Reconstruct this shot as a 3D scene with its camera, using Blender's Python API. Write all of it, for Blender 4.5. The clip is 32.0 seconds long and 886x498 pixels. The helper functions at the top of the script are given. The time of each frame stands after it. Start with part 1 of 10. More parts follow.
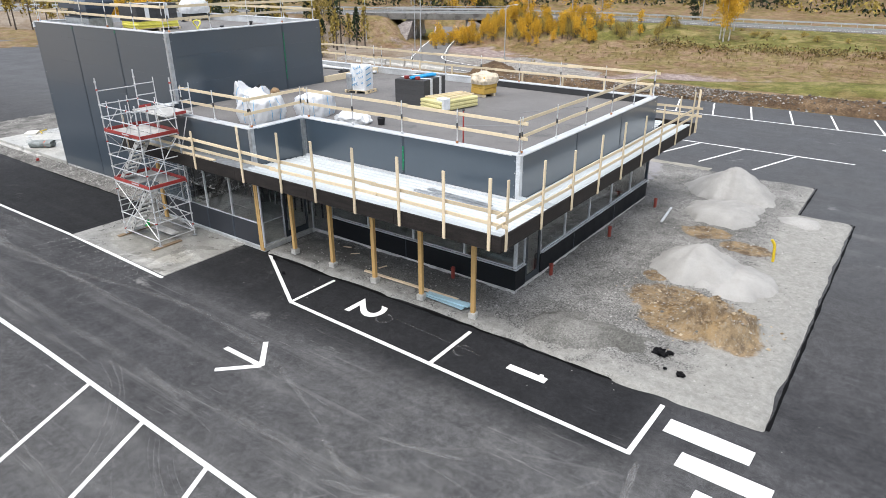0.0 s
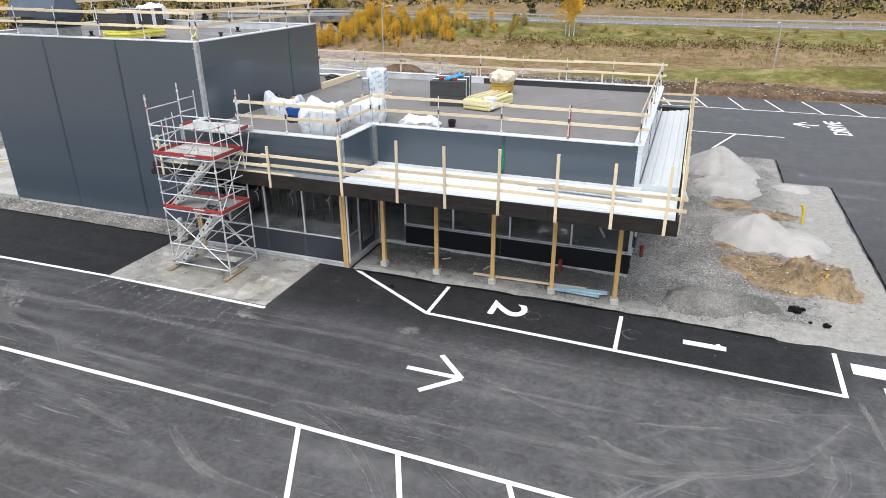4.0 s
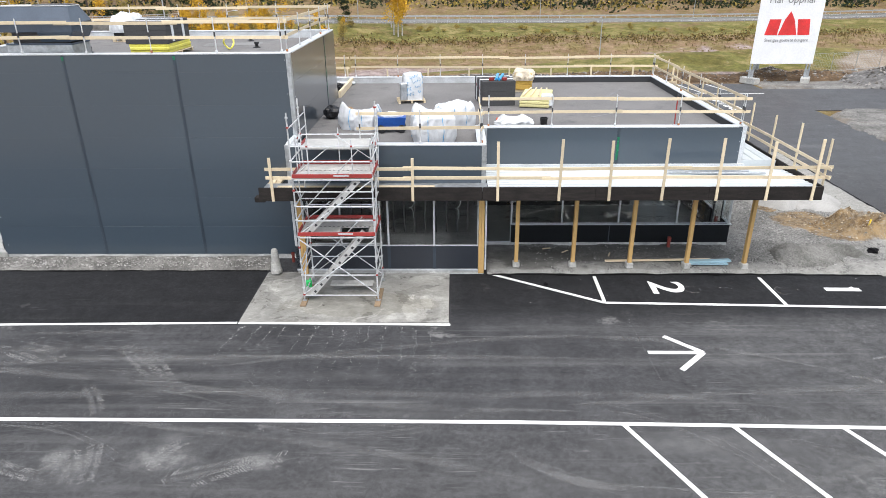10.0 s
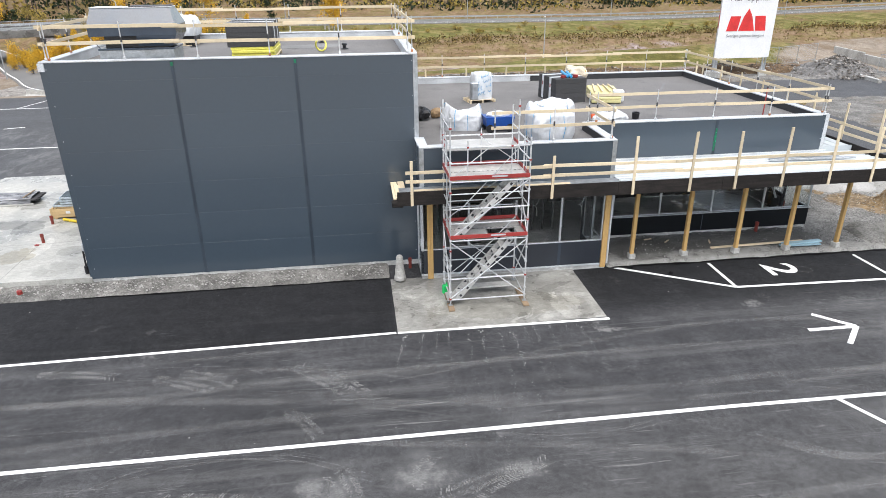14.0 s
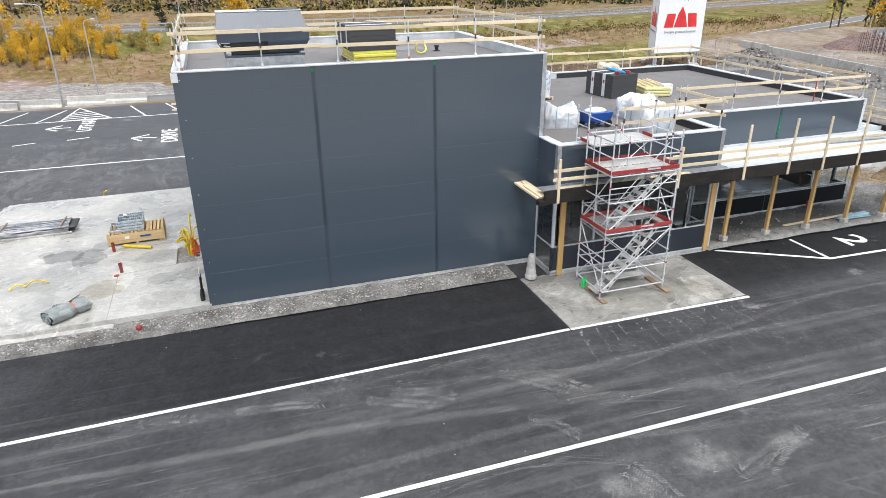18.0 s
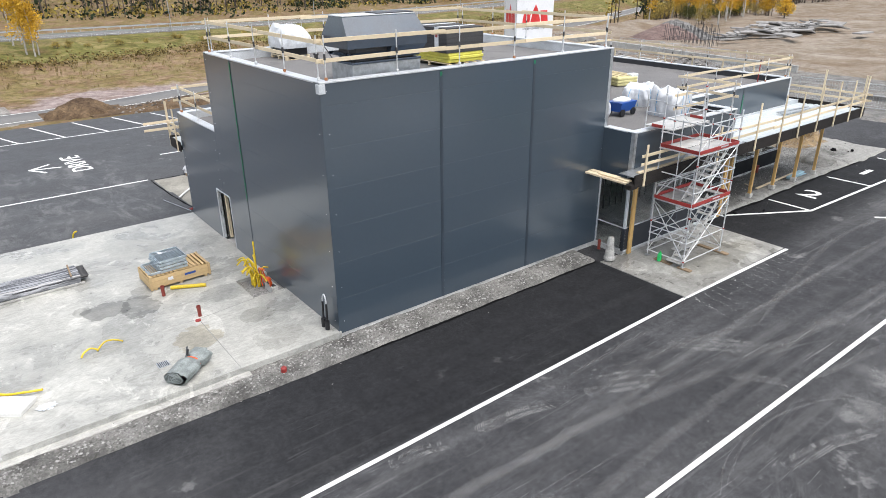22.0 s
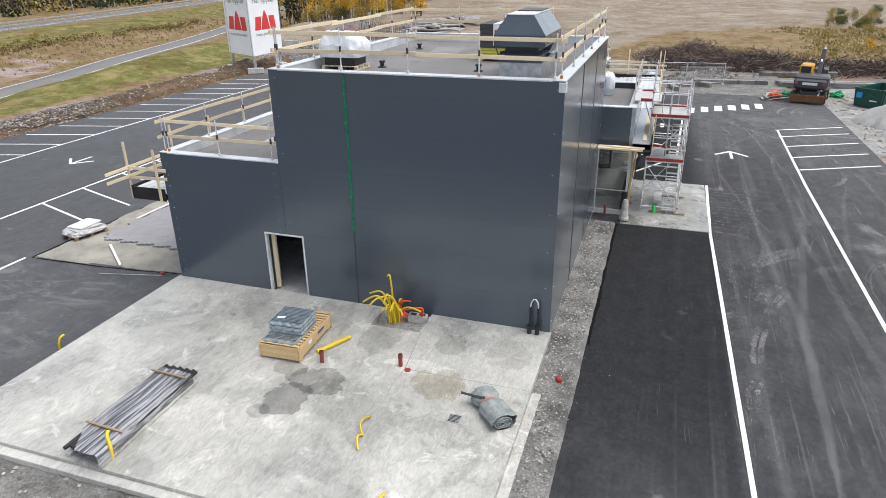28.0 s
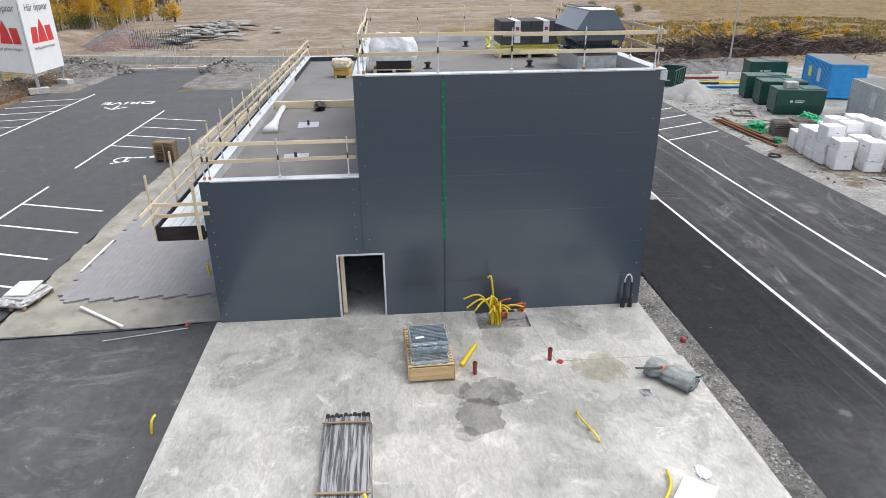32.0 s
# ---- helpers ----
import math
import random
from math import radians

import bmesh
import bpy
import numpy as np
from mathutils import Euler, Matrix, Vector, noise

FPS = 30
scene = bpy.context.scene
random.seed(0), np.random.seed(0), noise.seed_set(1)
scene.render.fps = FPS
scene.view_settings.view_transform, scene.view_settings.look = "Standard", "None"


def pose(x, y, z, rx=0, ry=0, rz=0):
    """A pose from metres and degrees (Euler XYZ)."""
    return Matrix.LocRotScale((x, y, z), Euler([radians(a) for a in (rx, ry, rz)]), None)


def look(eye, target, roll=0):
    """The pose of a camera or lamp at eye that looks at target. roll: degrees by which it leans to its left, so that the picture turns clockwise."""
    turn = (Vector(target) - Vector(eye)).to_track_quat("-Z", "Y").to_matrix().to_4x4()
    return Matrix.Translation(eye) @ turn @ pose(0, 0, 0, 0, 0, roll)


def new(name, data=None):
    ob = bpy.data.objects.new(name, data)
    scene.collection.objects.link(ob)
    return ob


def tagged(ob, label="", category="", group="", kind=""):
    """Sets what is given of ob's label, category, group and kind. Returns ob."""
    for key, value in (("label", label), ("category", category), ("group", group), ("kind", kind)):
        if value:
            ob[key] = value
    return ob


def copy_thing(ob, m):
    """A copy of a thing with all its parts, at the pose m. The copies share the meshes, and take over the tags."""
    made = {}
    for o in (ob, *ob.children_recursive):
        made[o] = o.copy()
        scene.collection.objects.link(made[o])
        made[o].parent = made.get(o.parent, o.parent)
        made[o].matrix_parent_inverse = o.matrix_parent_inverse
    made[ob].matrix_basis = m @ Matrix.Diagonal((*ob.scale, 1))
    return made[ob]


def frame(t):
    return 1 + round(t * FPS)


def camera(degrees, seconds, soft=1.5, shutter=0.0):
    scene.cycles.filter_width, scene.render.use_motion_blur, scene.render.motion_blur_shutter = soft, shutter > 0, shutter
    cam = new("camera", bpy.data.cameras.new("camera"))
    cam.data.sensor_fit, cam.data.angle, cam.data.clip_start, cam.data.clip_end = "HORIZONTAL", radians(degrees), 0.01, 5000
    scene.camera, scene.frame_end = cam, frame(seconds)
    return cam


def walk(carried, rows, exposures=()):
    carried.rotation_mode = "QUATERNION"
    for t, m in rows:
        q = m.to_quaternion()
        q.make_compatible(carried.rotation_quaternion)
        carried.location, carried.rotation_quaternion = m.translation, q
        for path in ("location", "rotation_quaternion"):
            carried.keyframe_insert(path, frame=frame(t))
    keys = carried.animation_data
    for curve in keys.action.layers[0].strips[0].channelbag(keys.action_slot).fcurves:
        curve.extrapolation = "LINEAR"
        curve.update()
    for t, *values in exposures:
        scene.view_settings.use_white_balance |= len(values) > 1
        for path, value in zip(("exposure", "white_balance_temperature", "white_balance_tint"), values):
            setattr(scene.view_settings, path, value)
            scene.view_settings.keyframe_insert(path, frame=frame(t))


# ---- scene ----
import itertools

cam = camera(68.4, 32.0, soft=0.85)
# seconds, then place (x, y, z) and turn (about x, y, z)
ROWS = [
    (0.0, -0.202, -0.224, 10.593, 66.399, 0.219, 36.300),
    (0.5, -1.288, -1.052, 10.608, 66.376, 0.214, 33.391),
    (1.0, -2.393, -1.816, 10.624, 66.361, 0.237, 30.892),
    (1.5, -3.503, -2.496, 10.632, 66.367, 0.221, 28.264),
    (2.0, -4.626, -3.106, 10.646, 66.374, 0.206, 26.145),
    (2.5, -5.731, -3.673, 10.658, 66.372, 0.233, 25.023),
    (3.0, -6.836, -4.197, 10.650, 66.383, 0.244, 23.648),
    (3.5, -7.950, -4.666, 10.651, 66.407, 0.281, 21.746),
    (4.0, -8.968, -5.040, 10.634, 66.414, 0.270, 20.361),
    (4.5, -10.047, -5.397, 10.629, 66.437, 0.287, 18.976),
    (6.5, -14.252, -6.567, 10.670, 66.471, 0.387, 11.856),
    (7.0, -15.278, -6.797, 10.697, 66.430, 0.363, 10.079),
    (7.5, -16.278, -6.986, 10.720, 66.429, 0.358, 8.254),
    (8.0, -17.284, -7.103, 10.718, 66.427, 0.391, 6.496),
    (8.5, -18.295, -7.203, 10.714, 66.435, 0.393, 4.944),
    (9.0, -19.308, -7.263, 10.718, 66.424, 0.444, 3.445),
    (9.5, -20.320, -7.328, 10.721, 66.413, 0.394, 2.137),
    (10.0, -21.309, -7.349, 10.731, 66.415, 0.436, 0.918),
    (10.5, -22.277, -7.337, 10.725, 66.419, 0.417, -0.307),
    (11.0, -23.249, -7.300, 10.710, 66.454, 0.427, -1.528),
    (11.5, -24.250, -7.251, 10.710, 66.440, 0.456, -2.598),
    (12.0, -25.266, -7.185, 10.702, 66.447, 0.457, -3.629),
    (12.5, -26.294, -7.092, 10.688, 66.455, 0.459, -4.665),
    (13.0, -27.285, -6.970, 10.676, 66.502, 0.465, -5.649),
    (13.5, -28.286, -6.875, 10.681, 66.469, 0.453, -6.640),
    (14.0, -29.296, -6.754, 10.681, 66.467, 0.416, -7.682),
    (14.5, -30.312, -6.613, 10.666, 66.504, 0.461, -8.938),
    (16.5, -34.630, -5.700, 10.699, 66.527, 0.473, -14.622),
    (17.0, -35.746, -5.416, 10.717, 66.494, 0.433, -15.822),
    (17.5, -36.869, -5.079, 10.711, 66.533, 0.479, -17.067),
    (18.0, -38.024, -4.704, 10.714, 66.502, 0.462, -18.746),
    (18.5, -39.202, -4.277, 10.717, 66.521, 0.464, -20.544),
    (19.0, -40.380, -3.798, 10.720, 66.510, 0.486, -22.168),
    (19.5, -41.576, -3.296, 10.738, 66.496, 0.468, -24.093),
    (20.0, -42.772, -2.712, 10.740, 66.470, 0.461, -26.486),
    (20.5, -43.965, -2.053, 10.734, 66.490, 0.467, -29.258),
    (21.0, -45.163, -1.321, 10.751, 66.437, 0.465, -32.053),
    (21.5, -46.329, -0.540, 10.760, 66.434, 0.450, -34.907),
    (22.0, -47.478, 0.286, 10.783, 66.443, 0.477, -37.717),
    (22.5, -48.592, 1.213, 10.797, 66.435, 0.420, -40.603),
    (23.0, -49.655, 2.165, 10.786, 66.468, 0.413, -43.443),
    (23.5, -50.674, 3.204, 10.791, 66.461, 0.358, -46.356),
    (24.0, -51.630, 4.294, 10.781, 66.460, 0.347, -49.078),
    (24.5, -52.508, 5.407, 10.773, 66.472, 0.310, -51.724),
    (25.0, -53.359, 6.520, 10.757, 66.519, 0.369, -54.424),
    (25.5, -54.110, 7.670, 10.766, 66.515, 0.395, -57.189),
    (26.0, -54.827, 8.839, 10.752, 66.543, 0.470, -60.034),
    (26.5, -55.480, 10.042, 10.763, 66.516, 0.524, -62.900),
    (28.5, -57.277, 15.125, 10.722, 66.553, 0.556, -74.610),
    (29.0, -57.609, 16.424, 10.717, 66.547, 0.545, -77.534),
    (29.5, -57.877, 17.740, 10.709, 66.551, 0.522, -80.453),
    (30.0, -58.073, 19.057, 10.710, 66.545, 0.524, -83.373),
    (30.5, -58.187, 20.391, 10.709, 66.538, 0.538, -86.246),
    (31.0, -58.206, 21.694, 10.710, 66.541, 0.516, -89.074),
    (31.5, -58.152, 23.001, 10.712, 66.544, 0.502, -91.932),
    (32.0, -58.036, 24.318, 10.705, 66.537, 0.488, -94.785),
]
walk(cam, [(t, pose(*row)) for t, *row in ROWS],
     [(0, 1.14), (5, 1.16), (10, 1.23), (20, 1.21), (25, 1.10), (29, 1.03), (32, 1.0)])

# ---- world, sun, exposure ----
scene.view_settings.exposure = 1.14
world = bpy.data.worlds.new("world")
scene.world = world
world.use_nodes = True
wn, wl = world.node_tree.nodes, world.node_tree.links
sky = wn.new("ShaderNodeTexSky")
sky.sky_type, sky.sun_disc = "NISHITA", False
sky.sun_elevation, sky.sun_rotation = radians(62), radians(200)
sky.air_density, sky.dust_density = 1.0, 1.5
grey = wn.new("ShaderNodeHueSaturation")          # an overcast sky has little colour
grey.inputs["Saturation"].default_value = 0.45
wl.new(sky.outputs[0], grey.inputs["Color"])
wl.new(grey.outputs[0], wn["Background"].inputs["Color"])
wn["Background"].inputs["Strength"].default_value = 0.125
sun = new("sun", bpy.data.lights.new("sun", "SUN"))
sun.data.energy, sun.data.angle, sun.data.color = 1.5, radians(60), (1.0, 0.955, 0.89)
sun.matrix_world = look((0, 0, 60), (-9, 19, 0))

# ---- helpers for building ----
PI = math.pi


def rz(a):
    return Matrix.Rotation(radians(a), 3, "Z")


_CH = []
for a in range(3):
    for sa in (-1, 1):
        b, c = (a + 1) % 3, (a + 2) % 3
        q = []
        for sb, sc in ((-1, -1), (1, -1), (1, 1), (-1, 1)):
            s = [0, 0, 0]
            s[a], s[b], s[c] = sa, sb, sc
            q.append((tuple(s), a))
        _CH.append(q)
        for sb in (-1, 1):
            q = []
            for sc, ax in ((-1, a), (-1, b), (1, b), (1, a)):
                s = [0, 0, 0]
                s[a], s[b], s[c] = sa, sb, sc
                q.append((tuple(s), ax))
            _CH.append(q)
for sx in (-1, 1):
    for sy in (-1, 1):
        for sz in (-1, 1):
            _CH.append([((sx, sy, sz), k) for k in range(3)])


class Geo:
    """Collects vertices and faces of one mesh."""

    def __init__(self):
        self.v, self.f, self.smooth = [], [], False

    def add(self, vs, fs):
        n = len(self.v)
        self.v.extend(tuple(p) for p in vs)
        self.f.extend([n + i for i in f] for f in fs)
        return self

    def box(self, c, s, r=None, b=0.0):
        """A box of centre c and size s, turned by the 3x3 matrix r, its edges chamfered by b."""
        h = [k / 2 for k in s]
        b = min(b, min(h) * 0.9)
        c = Vector(c)
        if b <= 0:
            vs = [Vector((x * h[0], y * h[1], z * h[2])) for x in (-1, 1) for y in (-1, 1) for z in (-1, 1)]
            fs = [(0, 1, 3, 2), (4, 6, 7, 5), (0, 4, 5, 1), (2, 3, 7, 6), (0, 2, 6, 4), (1, 5, 7, 3)]
        else:
            idx, vs, fs = {}, [], []
            for q in _CH:
                f = []
                for key in q:
                    if key not in idx:
                        s3, ax = key
                        idx[key] = len(vs)
                        vs.append(Vector([s3[i] * (h[i] - (0 if i == ax else b)) for i in range(3)]))
                    f.append(idx[key])
                p = [vs[i] for i in f]
                nrm = (p[1] - p[0]).cross(p[2] - p[0])
                if nrm.dot(sum(p, Vector())) < 0:
                    f.reverse()
                fs.append(f)
        if r is not None:
            vs = [r @ p for p in vs]
        return self.add([p + c for p in vs], fs)

    def span(self, lo, hi, b=0.0):
        return self.box([(p + q) / 2 for p, q in zip(lo, hi)], [abs(q - p) for p, q in zip(lo, hi)], None, b)

    def beam(self, p, q, w, h, b=0.0):
        """A bar from p to q, w wide and h high."""
        p, q = Vector(p), Vector(q)
        d = (q - p).normalized()
        up = Vector((0, 0, 1)) if abs(d.z) < 0.95 else Vector((0, 1, 0))
        side = up.cross(d).normalized()
        r = Matrix((d, side, d.cross(side))).transposed()
        return self.box((p + q) / 2, ((q - p).length, w, h), r, b)

    def tube(self, p, q, r, n=8, r2=None, cap=True):
        return self.pipe([p, q], r, n, r2, cap)

    def pipe(self, pts, r, n=8, r2=None, cap=True):
        """A round pipe along the points."""
        pts = [Vector(p) for p in pts]
        r2 = r if r2 is None else r2
        vs, fs, m = [], [], len(pts)
        d = (pts[1] - pts[0]).normalized()
        a = d.orthogonal().normalized()
        for i, p in enumerate(pts):
            d = (pts[min(i + 1, m - 1)] - pts[max(i - 1, 0)]).normalized()
            a = (a - d * a.dot(d)).normalized()
            e = d.cross(a)
            rr = r + (r2 - r) * i / (m - 1)
            vs += [p + (a * math.cos(2 * PI * k / n) + e * math.sin(2 * PI * k / n)) * rr for k in range(n)]
        for i in range(m - 1):
            fs += [(i * n + k, i * n + (k + 1) % n, (i + 1) * n + (k + 1) % n, (i + 1) * n + k) for k in range(n)]
        if cap:
            fs += [tuple(range(n - 1, -1, -1)), tuple(range((m - 1) * n, m * n))]
        return self.add(vs, fs)

    def lathe(self, c, prof, n=16):
        """A turned body about the vertical through c; prof: (radius, height) from below to above."""
        c = Vector(c)
        vs = [c + Vector((r * math.cos(2 * PI * k / n), r * math.sin(2 * PI * k / n), z)) for r, z in prof for k in range(n)]
        fs = [(i * n + k, i * n + (k + 1) % n, (i + 1) * n + (k + 1) % n, (i + 1) * n + k) for i in range(len(prof) - 1) for k in range(n)]
        fs += [tuple(range(n - 1, -1, -1)), tuple(range((len(prof) - 1) * n, len(prof) * n))]
        return self.add(vs, fs)

    def prism(self, prof, axis, a0, a1):
        """A closed profile (pairs) drawn out along x ('x': pairs are y, z) or y ('y': pairs are x, z) or z."""
        n = len(prof)
        put = {"x": lambda u, w, a: (a, u, w), "y": lambda u, w, a: (u, a, w), "z": lambda u, w, a: (u, w, a)}[axis]
        vs = [put(u, w, a) for a in (a0, a1) for u, w in prof]
        fs = [(k, (k + 1) % n, n + (k + 1) % n, n + k) for k in range(n)] + [tuple(range(n - 1, -1, -1)), tuple(range(n, 2 * n))]
        return self.add(vs, fs)

    def grid(self, xs, ys, z):
        """A height field over xs, ys."""
        vs = [(x, y, z(x, y)) for y in ys for x in xs]
        n = len(xs)
        fs = [(j * n + i, j * n + i + 1, (j + 1) * n + i + 1, (j + 1) * n + i) for j in range(len(ys) - 1) for i in range(n - 1)]
        return self.add(vs, fs)

    def mesh(self, name, mat=None):
        me = bpy.data.meshes.new(name)
        me.from_pydata(self.v, [], self.f)
        if self.smooth:
            me.polygons.foreach_set("use_smooth", [True] * len(me.polygons))
        if mat:
            me.materials.append(mat)
        return me


def fixed(g):
    """Makes the faces of a closed mesh look outwards."""
    bm = bmesh.new()
    me = g.mesh("tmp")
    bm.from_mesh(me)
    bmesh.ops.recalc_face_normals(bm, faces=bm.faces)
    g.v = [tuple(v.co) for v in bm.verts]
    g.f = [[v.index for v in f.verts] for f in bm.faces]
    bm.free()
    bpy.data.meshes.remove(me)
    return g


def thing(name, loc, label, category, group="", kind="", turn=0):
    ob = new(name)
    ob.empty_display_size = 0.2
    ob.location, ob.rotation_euler = loc, (0, 0, radians(turn))
    return tagged(ob, label, category, group, kind)


def part(name, g, mat, parent, label=""):
    """One mesh under a thing or under a part, in the thing's own coordinates."""
    ob = new(name, g if isinstance(g, bpy.types.Mesh) else g.mesh(name, mat))
    ob.parent = parent
    return tagged(ob, label)


def solo(name, g, mat, label, category, kind="", group="", loc=(0, 0, 0), turn=0):
    """A thing of one mesh."""
    ob = new(name, g.mesh(name, mat))
    ob.location, ob.rotation_euler = loc, (0, 0, radians(turn))
    return tagged(ob, label, category, group, kind)


def nz(x, y, s, seed=0.0):
    return noise.noise(Vector((x * s + seed * 17.3, y * s - seed * 9.1, seed * 3.7)))


def fbm(x, y, s, seed=0.0, o=4):
    return sum(nz(x, y, s * 2 ** k, seed + k) * 0.5 ** k for k in range(o))


def lump(center, size, seed, detail=3, rough=0.25, flat=0.0, freq=1.4):
    """A stone or a bag: a ball pushed about by noise, with its lower part cut flat."""
    bm = bmesh.new()
    bmesh.ops.create_icosphere(bm, subdivisions=detail, radius=1.0)
    g = Geo()
    vs = []
    for v in bm.verts:
        p = v.co.normalized()
        k = 1 + rough * (noise.noise(p * freq + Vector((seed * 5.1, seed * 2.3, seed))) + 0.5 * noise.noise(p * freq * 2.7 + Vector((seed, seed * 3, 0))))
        q = Vector((p.x * k * size[0] / 2, p.y * k * size[1] / 2, p.z * k * size[2] / 2))
        q.z = max(q.z, -size[2] / 2 * (1 - flat))
        vs.append(q + Vector(center))
    bm.verts.index_update()
    g.add(vs, [[v.index for v in f.verts] for f in bm.faces])
    bm.free()
    return g


# ---- materials ----
class Nodes:
    def __init__(self, name):
        self.m = bpy.data.materials.new(name)
        self.m.use_nodes = True
        self.t = self.m.node_tree
        self.b = self.t.nodes["Principled BSDF"]
        self.pos = self.t.nodes.new("ShaderNodeNewGeometry").outputs["Position"]

    def n(self, kind, **inputs):
        nd = self.t.nodes.new(kind)
        for k, v in inputs.items():
            self.put(nd.inputs[k], v)
        return nd

    def put(self, sock, v):
        if isinstance(v, bpy.types.NodeSocket):
            self.t.links.new(v, sock)
        else:
            sock.default_value = v

    def noise(self, scale, detail=4, rough=0.55, stretch=None, src=None, dist=0.0):
        v = src or self.pos
        if stretch:
            mp = self.n("ShaderNodeMapping", Vector=v, Scale=stretch)
            v = mp.outputs[0]
        return self.n("ShaderNodeTexNoise", Vector=v, Scale=scale, Detail=detail, Roughness=rough, Distortion=dist).outputs[0]

    def ramp(self, fac, lo, hi, a=0.0, b=1.0):
        nd = self.n("ShaderNodeMapRange", Value=fac)
        nd.interpolation_type = "SMOOTHSTEP"
        for k, v in (("From Min", lo), ("From Max", hi), ("To Min", a), ("To Max", b)):
            self.put(nd.inputs[k], v)
        return nd.outputs[0]

    def math(self, op, a, b=0.5):
        nd = self.t.nodes.new("ShaderNodeMath")
        nd.operation = op
        self.put(nd.inputs[0], a)
        self.put(nd.inputs[1], b)
        return nd.outputs[0]

    def mix(self, fac, a, b, blend="MIX"):
        nd = self.t.nodes.new("ShaderNodeMix")
        nd.data_type, nd.blend_type = "RGBA", blend
        self.put(nd.inputs[0], fac)
        for sock, v in ((nd.inputs[6], a), (nd.inputs[7], b)):
            self.put(sock, v if isinstance(v, bpy.types.NodeSocket) else (*v[:3], 1))
        return nd.outputs[2]

    def random(self):
        return self.n("ShaderNodeObjectInfo").outputs["Random"]

    def island(self):
        return self.t.nodes.new("ShaderNodeNewGeometry").outputs["Random Per Island"]

    def attr(self, name):
        nd = self.t.nodes.new("ShaderNodeAttribute")
        nd.attribute_name = name
        return nd.outputs["Fac"]

    def bump(self, h, strength=0.3, dist=0.01, over=None):
        nd = self.n("ShaderNodeBump", Height=h, Strength=strength, Distance=dist)
        if over:
            self.put(nd.inputs["Normal"], over)
        return nd.outputs[0]

    def out(self, col, rough=0.6, metal=0.0, normal=None, spec=0.5):
        self.put(self.b.inputs["Base Color"], col if isinstance(col, bpy.types.NodeSocket) else (*col[:3], 1))
        self.put(self.b.inputs["Roughness"], rough)
        self.put(self.b.inputs["Metallic"], metal)
        self.put(self.b.inputs["Specular IOR Level"], spec)
        if normal:
            self.put(self.b.inputs["Normal"], normal)
        return self.m


def dim(c, k):
    return tuple(x * k for x in c)


def surf(name, col, rough=0.6, metal=0.0, big=1.0, bigk=0.15, fine=30.0, finek=0.15, bump=0.2, dist=0.004, rnd=0.12, spec=0.5, stain=None, staink=0.5, stretch=None):
    """A general surface: two scales of tone, fine relief, a tone of its own for each object, and stains if asked."""
    m = Nodes(name)
    a = m.noise(big, 5, 0.6, stretch)
    b = m.noise(fine, 4, 0.6, stretch)
    c = m.mix(m.ramp(a, 0.3, 0.7), dim(col, 1 - bigk), dim(col, 1 + bigk))
    c = m.mix(m.ramp(b, 0.3, 0.7, 0, 1), m.mix(1.0, c, (1 - finek,) * 3, "MULTIPLY"), m.mix(1.0, c, (1 + finek,) * 3, "MULTIPLY"))
    if rnd:
        c = m.mix(1.0, c, m.mix(m.random(), (1 - rnd,) * 3, (1 + rnd,) * 3), "MULTIPLY")
    if stain:
        s = m.ramp(m.noise(big * 2.3, 6, 0.65), 0.55, 0.72, 0, staink)
        c = m.mix(s, c, stain)
    r = m.ramp(a, 0.3, 0.7, max(rough - 0.08, 0.02), min(rough + 0.08, 1))
    return m.out(c, r, metal, m.bump(b, bump, dist) if bump else None, spec)


def glass_mat(name, tint=(0.92, 0.95, 0.95)):
    m = Nodes(name)
    m.out(tint, 0.03, 0.0)
    m.b.inputs["Transmission Weight"].default_value = 1.0
    m.b.inputs["IOR"].default_value = 1.45
    m.m["glass"] = 1
    return m.m


